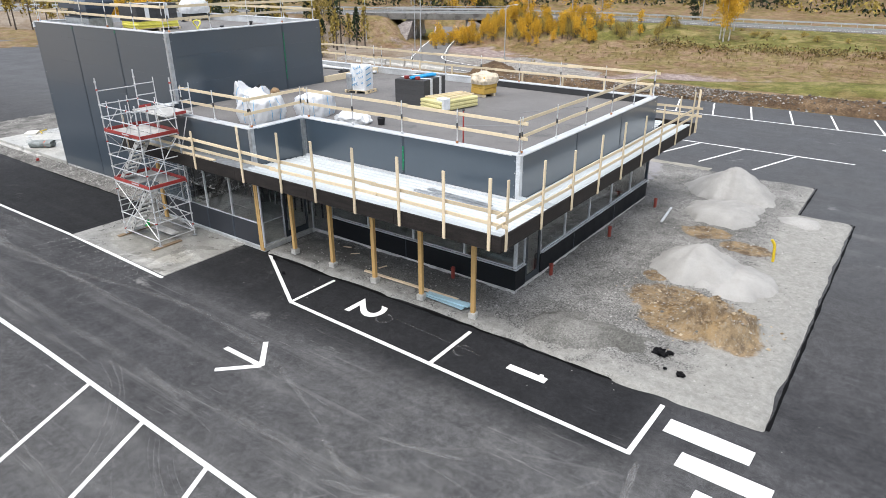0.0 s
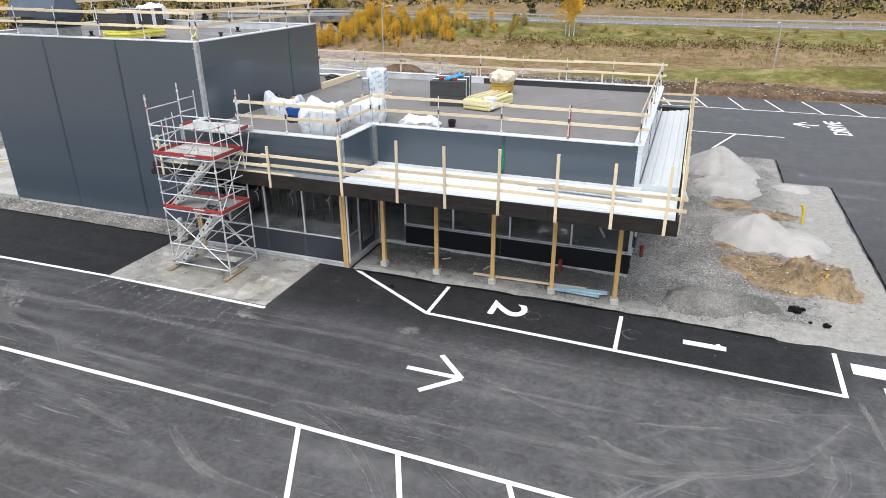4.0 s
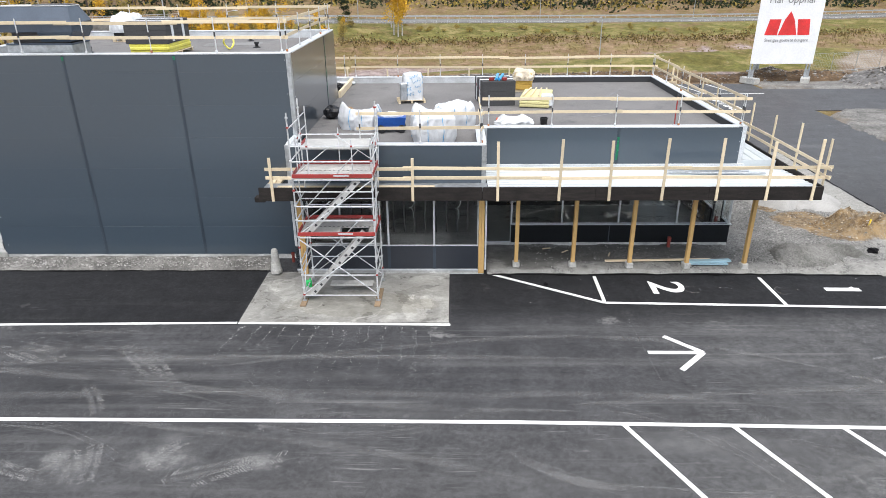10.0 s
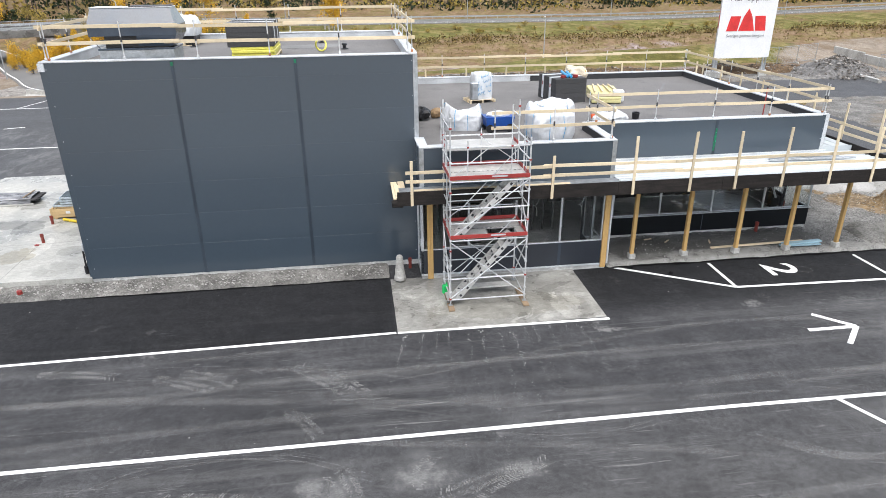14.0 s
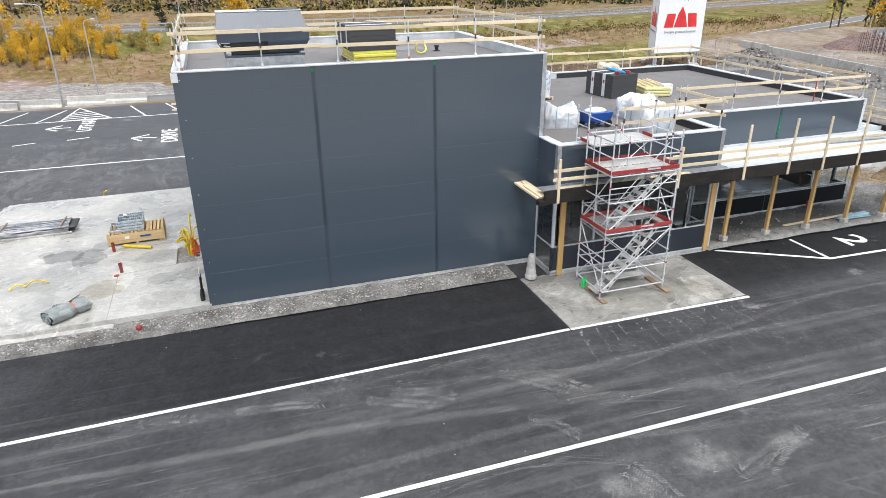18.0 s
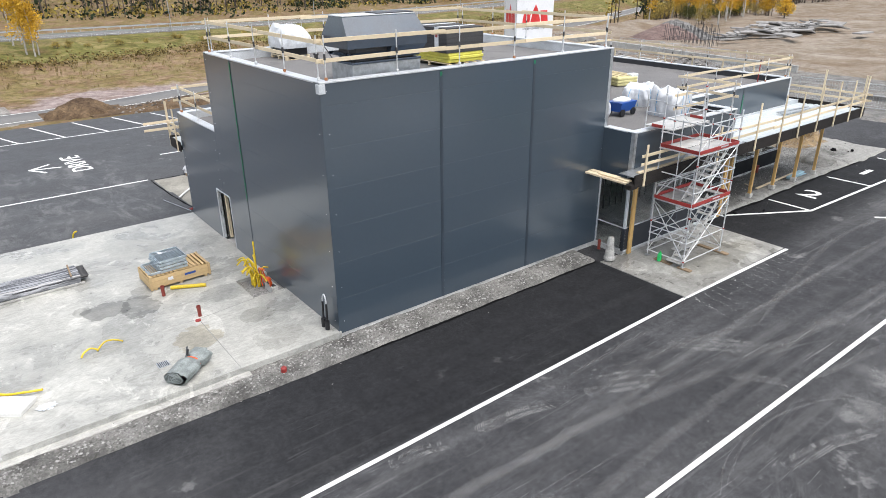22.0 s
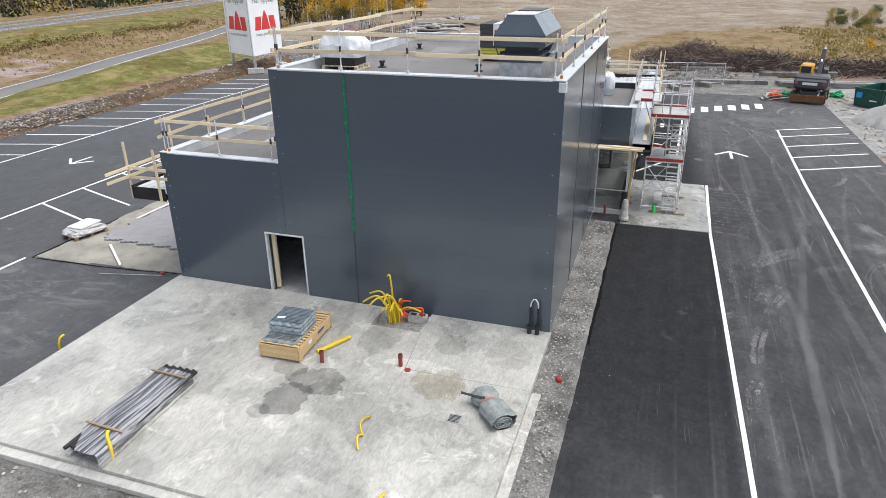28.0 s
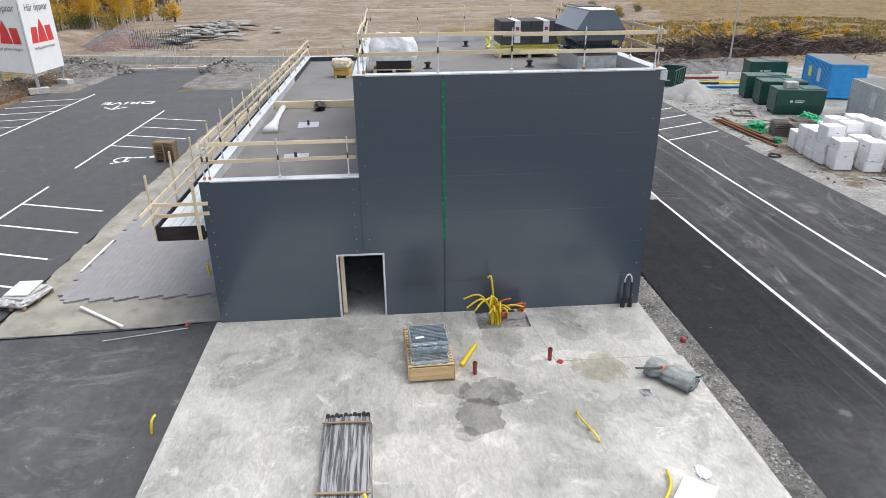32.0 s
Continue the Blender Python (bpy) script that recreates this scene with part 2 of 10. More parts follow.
def asphalt_mat():
    """Worn asphalt with dust streaks along the lane, swept arcs, and fresh unworn strips by the building."""
    m = Nodes("asphalt")
    sep = m.n("ShaderNodeSeparateXYZ", Vector=m.pos)
    px, py = sep.outputs[0], sep.outputs[1]

    def zone(x0, x1, y0, y1, e=0.12):
        a = m.math("MULTIPLY", m.ramp(px, x0 - e, x0 + e), m.ramp(px, x1 + e, x1 - e))
        b = m.math("MULTIPLY", m.ramp(py, y0 - e, y0 + e), m.ramp(py, y1 + e, y1 - e))
        return m.math("MULTIPLY", a, b)
    fresh = m.math("MAXIMUM", m.math("MULTIPLY", zone(-75, -28.4, 11.1, 15.6), m.ramp(px, -50, -39)), zone(-21.6, -3.9, 11.6, 15.4, 0.8))
    agg = m.noise(55, 4, 0.75)
    mid = m.noise(0.35, 6, 0.6)
    patch = m.noise(0.11, 5, 0.65)
    c = m.mix(m.ramp(mid, 0.3, 0.7), (0.046, 0.0468, 0.0505), (0.075, 0.0758, 0.080))
    c = m.mix(m.ramp(patch, 0.35, 0.65, 0, 0.55), c, m.mix(1, c, (0.72,) * 3, "MULTIPLY"))
    side = m.math("MAXIMUM", m.ramp(px, -20, -6), m.ramp(px, -44, -54, 0, 0.25))
    c = m.mix(m.math("MULTIPLY", m.math("MULTIPLY", side, m.ramp(py, 14, 11)), m.ramp(m.noise(0.9, 8, 0.8), 0.34, 0.64, 0.15, 0.85)), c, (0.115, 0.115, 0.1155))
    c = m.mix(m.ramp(py, 15.0, 22.0, 0, 0.55), c, (0.058, 0.058, 0.060))
    c = m.mix(m.math("MULTIPLY", m.ramp(py, 8.5, 3.0, 0, 0.42), m.ramp(px, -40, -22, 0.25, 1)), c, (0.115, 0.1145, 0.1145))
    c = m.mix(m.math("MULTIPLY", fresh, 0.87), c, (0.0165, 0.017, 0.0188))
    c = m.mix(m.ramp(m.noise(1.6, 7, 0.75), 0.3, 0.72), m.mix(1, c, (0.8,) * 3, "MULTIPLY"), m.mix(1, c, (1.22,) * 3, "MULTIPLY"))
    c = m.mix(m.ramp(agg, 0.35, 0.75), m.mix(1, c, (0.55,) * 3, "MULTIPLY"), m.mix(1, c, (1.7,) * 3, "MULTIPLY"))
    c = m.mix(m.math("MULTIPLY", m.ramp(px, -40, -34), m.ramp(px, -17, -24)), c, m.mix(1, c, (0.92,) * 3, "MULTIPLY"))
    spot = m.noise(7, 8, 0.85)
    c = m.mix(m.ramp(spot, 0.36, 0.64), m.mix(1, c, (0.76,) * 3, "MULTIPLY"), m.mix(1, c, (1.22,) * 3, "MULTIPLY"))
    wear = m.math("SUBTRACT", 1.0, m.math("MULTIPLY", fresh, 0.8))
    fine = m.ramp(m.noise(16, 7, 0.8), 0.34, 0.64, 0.35, 1)

    def film(n, lo, hi, k):
        return m.math("MULTIPLY", m.math("MULTIPLY", m.ramp(n, lo, hi), fine), k)
    cloud = m.noise(0.16, 4, 0.6)
    lane = m.ramp(py, 15.5, 10.5, 0.25, 1)
    d1 = m.math("MULTIPLY", m.math("MULTIPLY", lane, film(m.noise(1.0, 5, 0.6, (0.045, 1.5, 1), dist=0.25), 0.48, 0.74, 0.32)), m.ramp(cloud, 0.36, 0.56))
    d2 = m.math("MULTIPLY", m.math("MULTIPLY", lane, film(m.noise(1.0, 4, 0.6, (0.03, 4.5, 1), dist=0.15), 0.57, 0.74, 0.45)), m.ramp(m.noise(0.2, 3), 0.42, 0.6))

    def swirl(cx, cy, r1):
        dx, dy = m.math("SUBTRACT", px, cx), m.math("SUBTRACT", py, cy)
        r = m.math("SQRT", m.math("ADD", m.math("MULTIPLY", dx, dx), m.math("MULTIPLY", dy, dy)))
        a = m.math("ARCTAN2", dy, dx)
        v = m.n("ShaderNodeCombineXYZ", X=m.math("MULTIPLY", r, 1.9), Y=m.math("MULTIPLY", a, 0.9))
        return m.math("MULTIPLY", film(m.noise(1.3, 4, 0.6, None, v.outputs[0], 0.2), 0.57, 0.68, 1.0), m.ramp(r, r1, r1 * 0.7))
    d3 = m.math("MAXIMUM", swirl(-1.0, 0.0, 13.0), m.math("MULTIPLY", swirl(-31.0, -2.0, 12.0), 0.3))
    dust = m.math("MAXIMUM", m.math("MAXIMUM", d1, d2), d3)
    pool = m.math("MULTIPLY", m.ramp(m.noise(0.9, 5, 0.7), 0.58, 0.72), m.ramp(m.noise(0.14, 3), 0.5, 0.62))
    for cx, cy, rx, ry, k in ((-28.3, 4.8, 0.9, 0.5, 1.0), (-25.9, 4.7, 0.7, 0.35, 0.9), (-30.8, 4.75, 0.4, 0.45, 1.0), (-30.3, 4.6, 0.5, 0.5, 0.6), (-28.3, 5.5, 0.4, 0.25, 0.5), (-5.0, 3.2, 5.5, 2.0, 0.4), (-50, 12.5, 5.0, 2.0, 0.5), (-33.9, 9.5, 1.0, 0.4, 0.3), (-24.5, 8.2, 1.6, 0.3, 0.2), (-9.0, 3.4, 2.2, 0.5, 0.5), (-3.5, 6.5, 1.2, 2.2, 0.45), (-15.5, 5.4, 2.4, 0.5, 0.4), (-43.5, 33.4, 3.0, 1.1, 0.3), (-47.0, 36.0, 2.6, 1.0, 0.3), (-2.0, 28.5, 1.6, 0.5, 0.4), (0.5, 33.5, 3.0, 0.5, 0.4), (-1.0, 30.6, 2.2, 0.35, 0.4)):
        u, v = m.math("DIVIDE", m.math("SUBTRACT", px, cx), rx), m.math("DIVIDE", m.math("SUBTRACT", py, cy), ry)
        d = m.math("ADD", m.math("MULTIPLY", u, u), m.math("MULTIPLY", v, v))
        e = m.ramp(m.math("ADD", d, m.math("MULTIPLY", m.math("SUBTRACT", m.noise(3.5, 8, 0.8), 0.5), 5.5)), 1.3, -0.8)
        dust = m.math("MAXIMUM", dust, m.math("MULTIPLY", m.math("MULTIPLY", e, fine), k))
    scr = m.noise(1.0, 3, 0.6, (0.5, 11.0, 1), dist=1.6)
    d4 = m.math("MULTIPLY", film(scr, 0.62, 0.68, 0.8), m.math("MULTIPLY", lane, m.ramp(m.noise(0.3, 4, 0.6), 0.46, 0.6)))
    dust = m.math("MAXIMUM", dust, d4)
    d5 = m.math("MULTIPLY", film(m.noise(0.7, 8, 0.78, (1.4, 0.7, 1), dist=0.8), 0.46, 0.64, 0.62), zone(-62, -39.5, 31.5, 44, 1.2))
    dust = m.math("MAXIMUM", dust, d5)
    dust = m.math("MULTIPLY", m.math("MAXIMUM", dust, m.math("MULTIPLY", pool, 0.8)), wear)
    c = m.mix(m.math("MULTIPLY", dust, 0.85), c, (0.25, 0.248, 0.245))
    spk = m.n("ShaderNodeTexVoronoi", Vector=m.pos, Scale=2.2)
    dots = m.math("MULTIPLY", m.math("LESS_THAN", spk.outputs["Distance"], 0.045), m.ramp(m.noise(0.25, 3), 0.5, 0.62))
    c = m.mix(m.math("MULTIPLY", dots, 0.7), c, (0.35, 0.34, 0.33))
    return m.out(c, m.math("SUBTRACT", m.ramp(mid, 0.3, 0.7, 0.8, 0.95), m.ramp(py, 15, 30, 0, 0.24)), 0, m.bump(agg, 0.4, 0.006), m.ramp(py, 15, 32, 0.12, 0.5))


def gravel_mat(name, a, b, brown=0.0, sc=22, brownat=0.35):
    m = Nodes(name)
    vor = m.n("ShaderNodeTexVoronoi", Vector=m.pos, Scale=sc)
    st = m.noise(0.8, 6, 0.65)
    fine = m.noise(60, 3, 0.7)
    c = m.mix(m.ramp(st, 0.33, 0.68), a, b)
    c = m.mix(1, c, m.mix(vor.outputs["Color"], (0.62,) * 3, (1.35,) * 3), "MULTIPLY")
    c = m.mix(m.ramp(fine, 0.3, 0.7), m.mix(1, c, (0.75,) * 3, "MULTIPLY"), c)
    if brown:
        bm_ = m.ramp(m.noise(brownat, 5, 0.6), 0.52, 0.66, 0, brown)
        c = m.mix(bm_, c, (0.20, 0.135, 0.075))
    return m.out(c, 0.95, 0, m.bump(m.math("ADD", vor.outputs["Distance"], fine), 0.9, 0.03), 0.2)


def concrete_mat(name, light, dark, stains=0.6, spots=()):
    m = Nodes(name)
    sep = m.n("ShaderNodeSeparateXYZ", Vector=m.pos)
    a = m.noise(0.42, 6, 0.62, dist=0.5)
    b = m.noise(2.4, 6, 0.65)
    f = m.noise(45, 4, 0.6)
    c = m.mix(m.ramp(a, 0.36, 0.60), dark, light)
    c = m.mix(m.ramp(b, 0.35, 0.7, 0, stains), c, m.mix(1, c, (0.72,) * 3, "MULTIPLY"))
    c = m.mix(m.ramp(m.noise(0.9, 7, 0.72, dist=1.0), 0.56, 0.63, 0, 0.7), c, dim(light, 1.22))
    c = m.mix(m.ramp(m.noise(0.55, 7, 0.7, dist=1.6), 0.57, 0.60, 0, 0.35 * stains), c, m.mix(1, c, (0.80, 0.81, 0.80), "MULTIPLY"))
    sw = m.noise(3.2, 7, 0.72, (0.7, 1.6, 1), dist=2.2)
    c = m.mix(m.ramp(sw, 0.36, 0.62), m.mix(1, c, (0.84, 0.84, 0.83), "MULTIPLY"), m.mix(1, c, (1.10,) * 3, "MULTIPLY"))
    c = m.mix(m.ramp(f, 0.3, 0.7), m.mix(1, c, (0.86,) * 3, "MULTIPLY"), m.mix(1, c, (1.1,) * 3, "MULTIPLY"))
    for cx, cy, rx, ry, k, tint in spots:          # damp stains
        u = m.math("DIVIDE", m.math("SUBTRACT", sep.outputs[0], cx), rx)
        v = m.math("DIVIDE", m.math("SUBTRACT", sep.outputs[1], cy), ry)
        d = m.math("ADD", m.math("MULTIPLY", u, u), m.math("MULTIPLY", v, v))
        e = m.ramp(m.math("ADD", d, m.math("MULTIPLY", m.math("SUBTRACT", m.noise(1.7, 5, 0.65), 0.5), 2.6)), 1.02, 0.9)
        c = m.mix(m.math("MULTIPLY", e, k), c, m.mix(1, c, tint, "MULTIPLY"))
    return m.out(c, m.ramp(a, 0.36, 0.6, 0.24, 0.42), 0, m.bump(m.math("ADD", b, f), 0.25, 0.006), 0.4)


def panel_mat():
    """Dark blue-grey coated sheet steel, faintly wavy."""
    m = Nodes("panel steel")
    w = m.noise(0.55, 3, 0.5)
    f = m.noise(9, 5, 0.65)
    c = m.mix(m.ramp(f, 0.3, 0.7), (0.041, 0.0585, 0.0785), (0.043, 0.0615, 0.082))
    c = m.mix(1, c, m.mix(m.random(), (0.985,) * 3, (1.015,) * 3), "MULTIPLY")
    c = m.mix(m.ramp(m.noise(1.0, 5, 0.7, (0.12, 0.12, 2.2)), 0.62, 0.8, 0, 0.14), c, (0.12, 0.13, 0.14))
    m.b.inputs["Coat Weight"].default_value, m.b.inputs["Coat Roughness"].default_value, m.b.inputs["Coat IOR"].default_value = 1.0, 0.17, 1.55
    return m.out(c, 0.32, 0.0, m.bump(w, 0.02, 0.05), 0.5)


def wood_mat(name, col, rnd=0.15):
    m = Nodes(name)
    g1 = m.noise(6, 5, 0.6, (1, 1, 1), dist=2.0)
    g2 = m.noise(40, 4, 0.6)
    c = m.mix(m.ramp(g1, 0.3, 0.7), dim(col, 0.93), dim(col, 1.05))
    c = m.mix(1, c, m.mix(m.random(), (1 - rnd,) * 3, (1 + rnd,) * 3), "MULTIPLY")
    return m.out(c, 0.75, 0, m.bump(g2, 0.15, 0.002), 0.3)


ASPHALT = asphalt_mat()
PANEL = panel_mat()
# the wall panel again, with the canopy's shade put into its colour
PANELSHADE = surf("canopy-shaded panel", (0.024, 0.028, 0.037), 0.5, 0, 1.2, 0.12, 20, 0.1, 0.05, rnd=0.05)
# dark plinth, its colour taken to near black to hold canopy shade too
PLINTH = surf("shade-deepened black plinth", (0.008, 0.009, 0.011), 0.6, 0, 1.2, 0.2, 20, 0.15, 0.1, rnd=0.05, spec=0.2)
JOINT = surf("joint trim", (0.027, 0.034, 0.042), 0.4, bump=0)
COVER = surf("joint cover sheet", (0.031, 0.042, 0.057), 0.38, bump=0, rnd=0.03)
FLASH = surf("white flashing", (0.56, 0.58, 0.60), 0.4, 0.2, rnd=0.04, stain=(0.35, 0.35, 0.34), staink=0.3, bump=0.05)
GALV = surf("galvanised steel", (0.46, 0.48, 0.50), 0.42, 0.75, 6, 0.2, 60, 0.08, 0.05, rnd=0.1)
STEEL = surf("scaffold steel", (0.60, 0.61, 0.62), 0.42, 0.45, 8, 0.15, 50, 0.1, 0.05, rnd=0.12)
DARKSTEEL = surf("dark steel", (0.06, 0.06, 0.065), 0.5, 0.5)
RED = surf("red paint", (0.27, 0.030, 0.026), 0.5, rnd=0.15, stain=(0.2, 0.12, 0.1), staink=0.4)
ALU = surf("aluminium deck", (0.50, 0.495, 0.48), 0.55, 0.25, 3, 0.15, 40, 0.12)
WOOD = wood_mat("fresh timber", (0.64, 0.535, 0.375))
WOODPOST = wood_mat("golden timber", (0.52, 0.33, 0.13))
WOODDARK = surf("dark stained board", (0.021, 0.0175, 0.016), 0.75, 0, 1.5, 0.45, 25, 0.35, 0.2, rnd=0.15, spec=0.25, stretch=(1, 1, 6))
SHEET = surf("white sheet roof", (0.53, 0.57, 0.59), 0.42, 0.0, 0.5, 0.05, 9, 0.03, 0, rnd=0.03, stain=(0.47, 0.49, 0.50), staink=0.35)
FELT = surf("roofing felt", (0.155, 0.150, 0.148), 0.9, 0, 0.5, 0.14, 70, 0.2, 0.4, rnd=0.03, stain=(0.085, 0.085, 0.088), staink=0.75)
FELTDARK = surf("bitumen upstand", (0.03, 0.031, 0.034), 0.75, 0, 2, 0.2, 50, 0.2, 0.3)
PAINT = surf("road marking", (0.78, 0.78, 0.76), 0.7, 0, 1.3, 0.07, 25, 0.12, 0.3, 0.004, rnd=0.03, stain=(0.36, 0.36, 0.35), staink=0.45)
SLAB = concrete_mat("slab concrete", (0.45, 0.443, 0.412), (0.32, 0.318, 0.297), 0.5, (
    (-43.75, 21.95, 0.62, 0.85, 0.95, (0.55, 0.55, 0.545)), (-44.75, 22.35, 0.75, 0.62, 0.95, (0.52, 0.52, 0.52)), (-43.45, 22.9, 0.35, 0.55, 0.8, (0.62, 0.62, 0.61)), (-45.4, 22.75, 0.3, 0.35, 0.8, (0.6, 0.6, 0.59)),
    (-43.0, 18.7, 0.75, 0.75, 0.75, (0.72, 0.67, 0.56)), (-40.9, 19.0, 0.6, 0.5, 0.7, (0.66, 0.66, 0.64)), (-42.3, 19.6, 0.35, 1.1, 0.7, (1.3, 1.3, 1.3)), (-40.9, 17.2, 0.8, 0.7, 0.6, (0.66, 0.66, 0.65)),
    (-41.2, 21.2, 0.9, 0.6, 0.7, (0.68, 0.69, 0.69)), (-41.0, 26.5, 1.6, 0.8, 0.5, (0.7, 0.7, 0.69)), (-42.6, 27.6, 1.1, 1.6, 0.4, (0.76, 0.77, 0.77)), (-46.2, 17.9, 1.6, 1.3, 0.45, (1.25, 1.25, 1.25)), (-44.6, 24.6, 2.2, 0.7, 0.4, (1.2, 1.2, 1.2)), (-46.8, 22.0, 1.0, 0.8, 0.4, (0.78, 0.78, 0.77))))
PAD = concrete_mat("pad concrete", (0.34, 0.335, 0.315), (0.215, 0.21, 0.195), 0.7, ((-24.6, 12.4, 2.6, 0.8, 0.5, (0.66, 0.64, 0.58)), (-22.6, 12.2, 0.5, 0.9, 0.8, (1.5, 1.5, 1.5)), (-27.6, 13.9, 0.5, 0.5, 0.8, (1.4, 1.4, 1.4)), (-22.3, 14.3, 0.7, 0.4, 0.6, (1.4, 1.4, 1.4))))
CONC = concrete_mat("precast concrete", (0.50, 0.49, 0.46), (0.40, 0.39, 0.37), 0.4)
GRAVEL = gravel_mat("grey gravel", (0.27, 0.268, 0.26), (0.42, 0.415, 0.40), 0.3, 16)
BEDGREY = gravel_mat("rough ground", (0.15, 0.146, 0.138), (0.27, 0.262, 0.248), 0.3, 12)
OLDWOOD = wood_mat("weathered timber", (0.25, 0.18, 0.115))
SANDPILE = surf("crushed stone", (0.325, 0.32, 0.308), 0.95, 0, 0.9, 0.12, 55, 0.16, 0.6, 0.012, rnd=0.03, spec=0.2, stain=(0.27, 0.262, 0.25), staink=0.6)
SPOIL = gravel_mat("damp spoil", (0.135, 0.133, 0.122), (0.265, 0.26, 0.245), 0, 24)
TANSAND = surf("tan sandy ground", (0.285, 0.272, 0.238), 0.95, 0, 0.7, 0.22, 28, 0.22, 0.8, 0.02, rnd=0, spec=0.15, stain=(0.185, 0.175, 0.152), staink=0.7)
STRIP = gravel_mat("strip gravel", (0.115, 0.112, 0.106), (0.30, 0.292, 0.275), 0, 24)
DIRT = gravel_mat("brown soil", (0.085, 0.055, 0.034), (0.19, 0.13, 0.078), 0, 9)
GLASS = glass_mat("window glass")
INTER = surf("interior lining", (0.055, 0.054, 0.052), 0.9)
INTFLOOR = concrete_mat("inner floor", (0.56, 0.555, 0.54), (0.42, 0.42, 0.41))
GREEN = surf("green tape", (0.0, 0.135, 0.062), 0.4, 0, 9, 0.3, 40, 0.25, 0.5, 0.006, rnd=0.05)
GREENL = surf("green tape flap", (0.01, 0.26, 0.13), 0.4, rnd=0.2)

# ---- terrain: one sheet to the horizon ----
def smooth(a, b, x):
    t = max(0.0, min(1.0, (x - a) / (b - a)))
    return t * t * (3 - 2 * t)


R1 = [(-260, 40, 1.0), (-150, 92, 1.0), (-96, 119, 0.8), (-60, 139, 0.0), (-36, 149, -0.9), (0, 157, -1.6), (40, 163, -2), (77, 170, -2), (165, 190, -1.5), (330, 228, 0)]
R2 = [(-106, 145, -4.4), (-90, 122.4, -4.4), (-77, 101, -4.2), (-66, 88, -4.2), (-40, 88, -4.7), (-12, 97, -5.0), (2, 99.5, -5.0), (25, 105, -4.8), (46, 111.5, -4.6), (71, 118, -4.4), (103, 128, -4.0), (160, 148, -3.0), (226, 166, -2.0)]


def near(path, x, y):
    """Distance to a path and its height there."""
    best, hz = 1e9, 0.0
    for (ax, ay, az), (bx, by, bz) in zip(path, path[1:]):
        dx, dy = bx - ax, by - ay
        t = max(0.0, min(1.0, ((x - ax) * dx + (y - ay) * dy) / (dx * dx + dy * dy)))
        d = math.hypot(x - ax - dx * t, y - ay - dy * t)
        if d < best:
            best, hz = d, az + (bz - az) * t
    return best, hz


def land(x, y):
    """Height of the natural ground."""
    w = smooth(-6, -42, x)
    n = smooth(71 - 14 * w, 89 - 11 * w, y - 0.18 * max(x, 0))
    west = 1 - smooth(30, 120, x - (y - 60) * 0.9)
    low = -4.6 * n * west
    up = smooth(108, 150, y - 0.12 * x) * 3.0 * west
    hill = smooth(172, 262, y - 0.12 * x + 0.4 * max(-x - 60, 0)) * (8 + 4 * nz(x, y, 0.012, 3))
    east = smooth(150, 380, x) * 4
    away = smooth(58, 75, y) + smooth(24, 40, x) + smooth(4, 24, -y) * 0.3 + smooth(-75, -95, x)
    berm = 1.0 * smooth(-22, 2, x) * (1 - smooth(60, 90, x)) * math.exp(-((y - 0.18 * max(x, 0) - 70) / 4.5) ** 2)
    z = -0.06 + berm + low + up + hill + east + fbm(x, y, 0.06, 5) * 0.6 * min(1, away) + fbm(x, y, 0.25, 9, 2) * 0.12 * min(1, away)
    if y > 60:
        d, hz = near(R1, x, y)
        k = 1 - smooth(7, 19, d)
        z += (hz - 0.25 - z) * k
        d, hz = near(R2, x, y)
        k = 1 - smooth(5, 10 if x > -70 else 13, d)
        z += (hz - 0.2 - z) * k
    return z


def steps(lo, hi, fine0, fine1, d, grow=1.13):
    out, x, s = [], fine0, d
    while x < fine1:
        out.append(x)
        x += d
    s = d
    while x < hi:
        out.append(x)
        x += s
        s *= grow
    out.append(hi)
    x, s, left = fine0, d, []
    while x > lo:
        s *= grow
        x -= s
        left.append(max(x, lo))
    return left[::-1] + out


txs = steps(-900, 900, -130, 120, 2.2)
tys = steps(-500, 1200, -40, 190, 2.2)
g = Geo().grid(txs, tys, land)
g.smooth = True


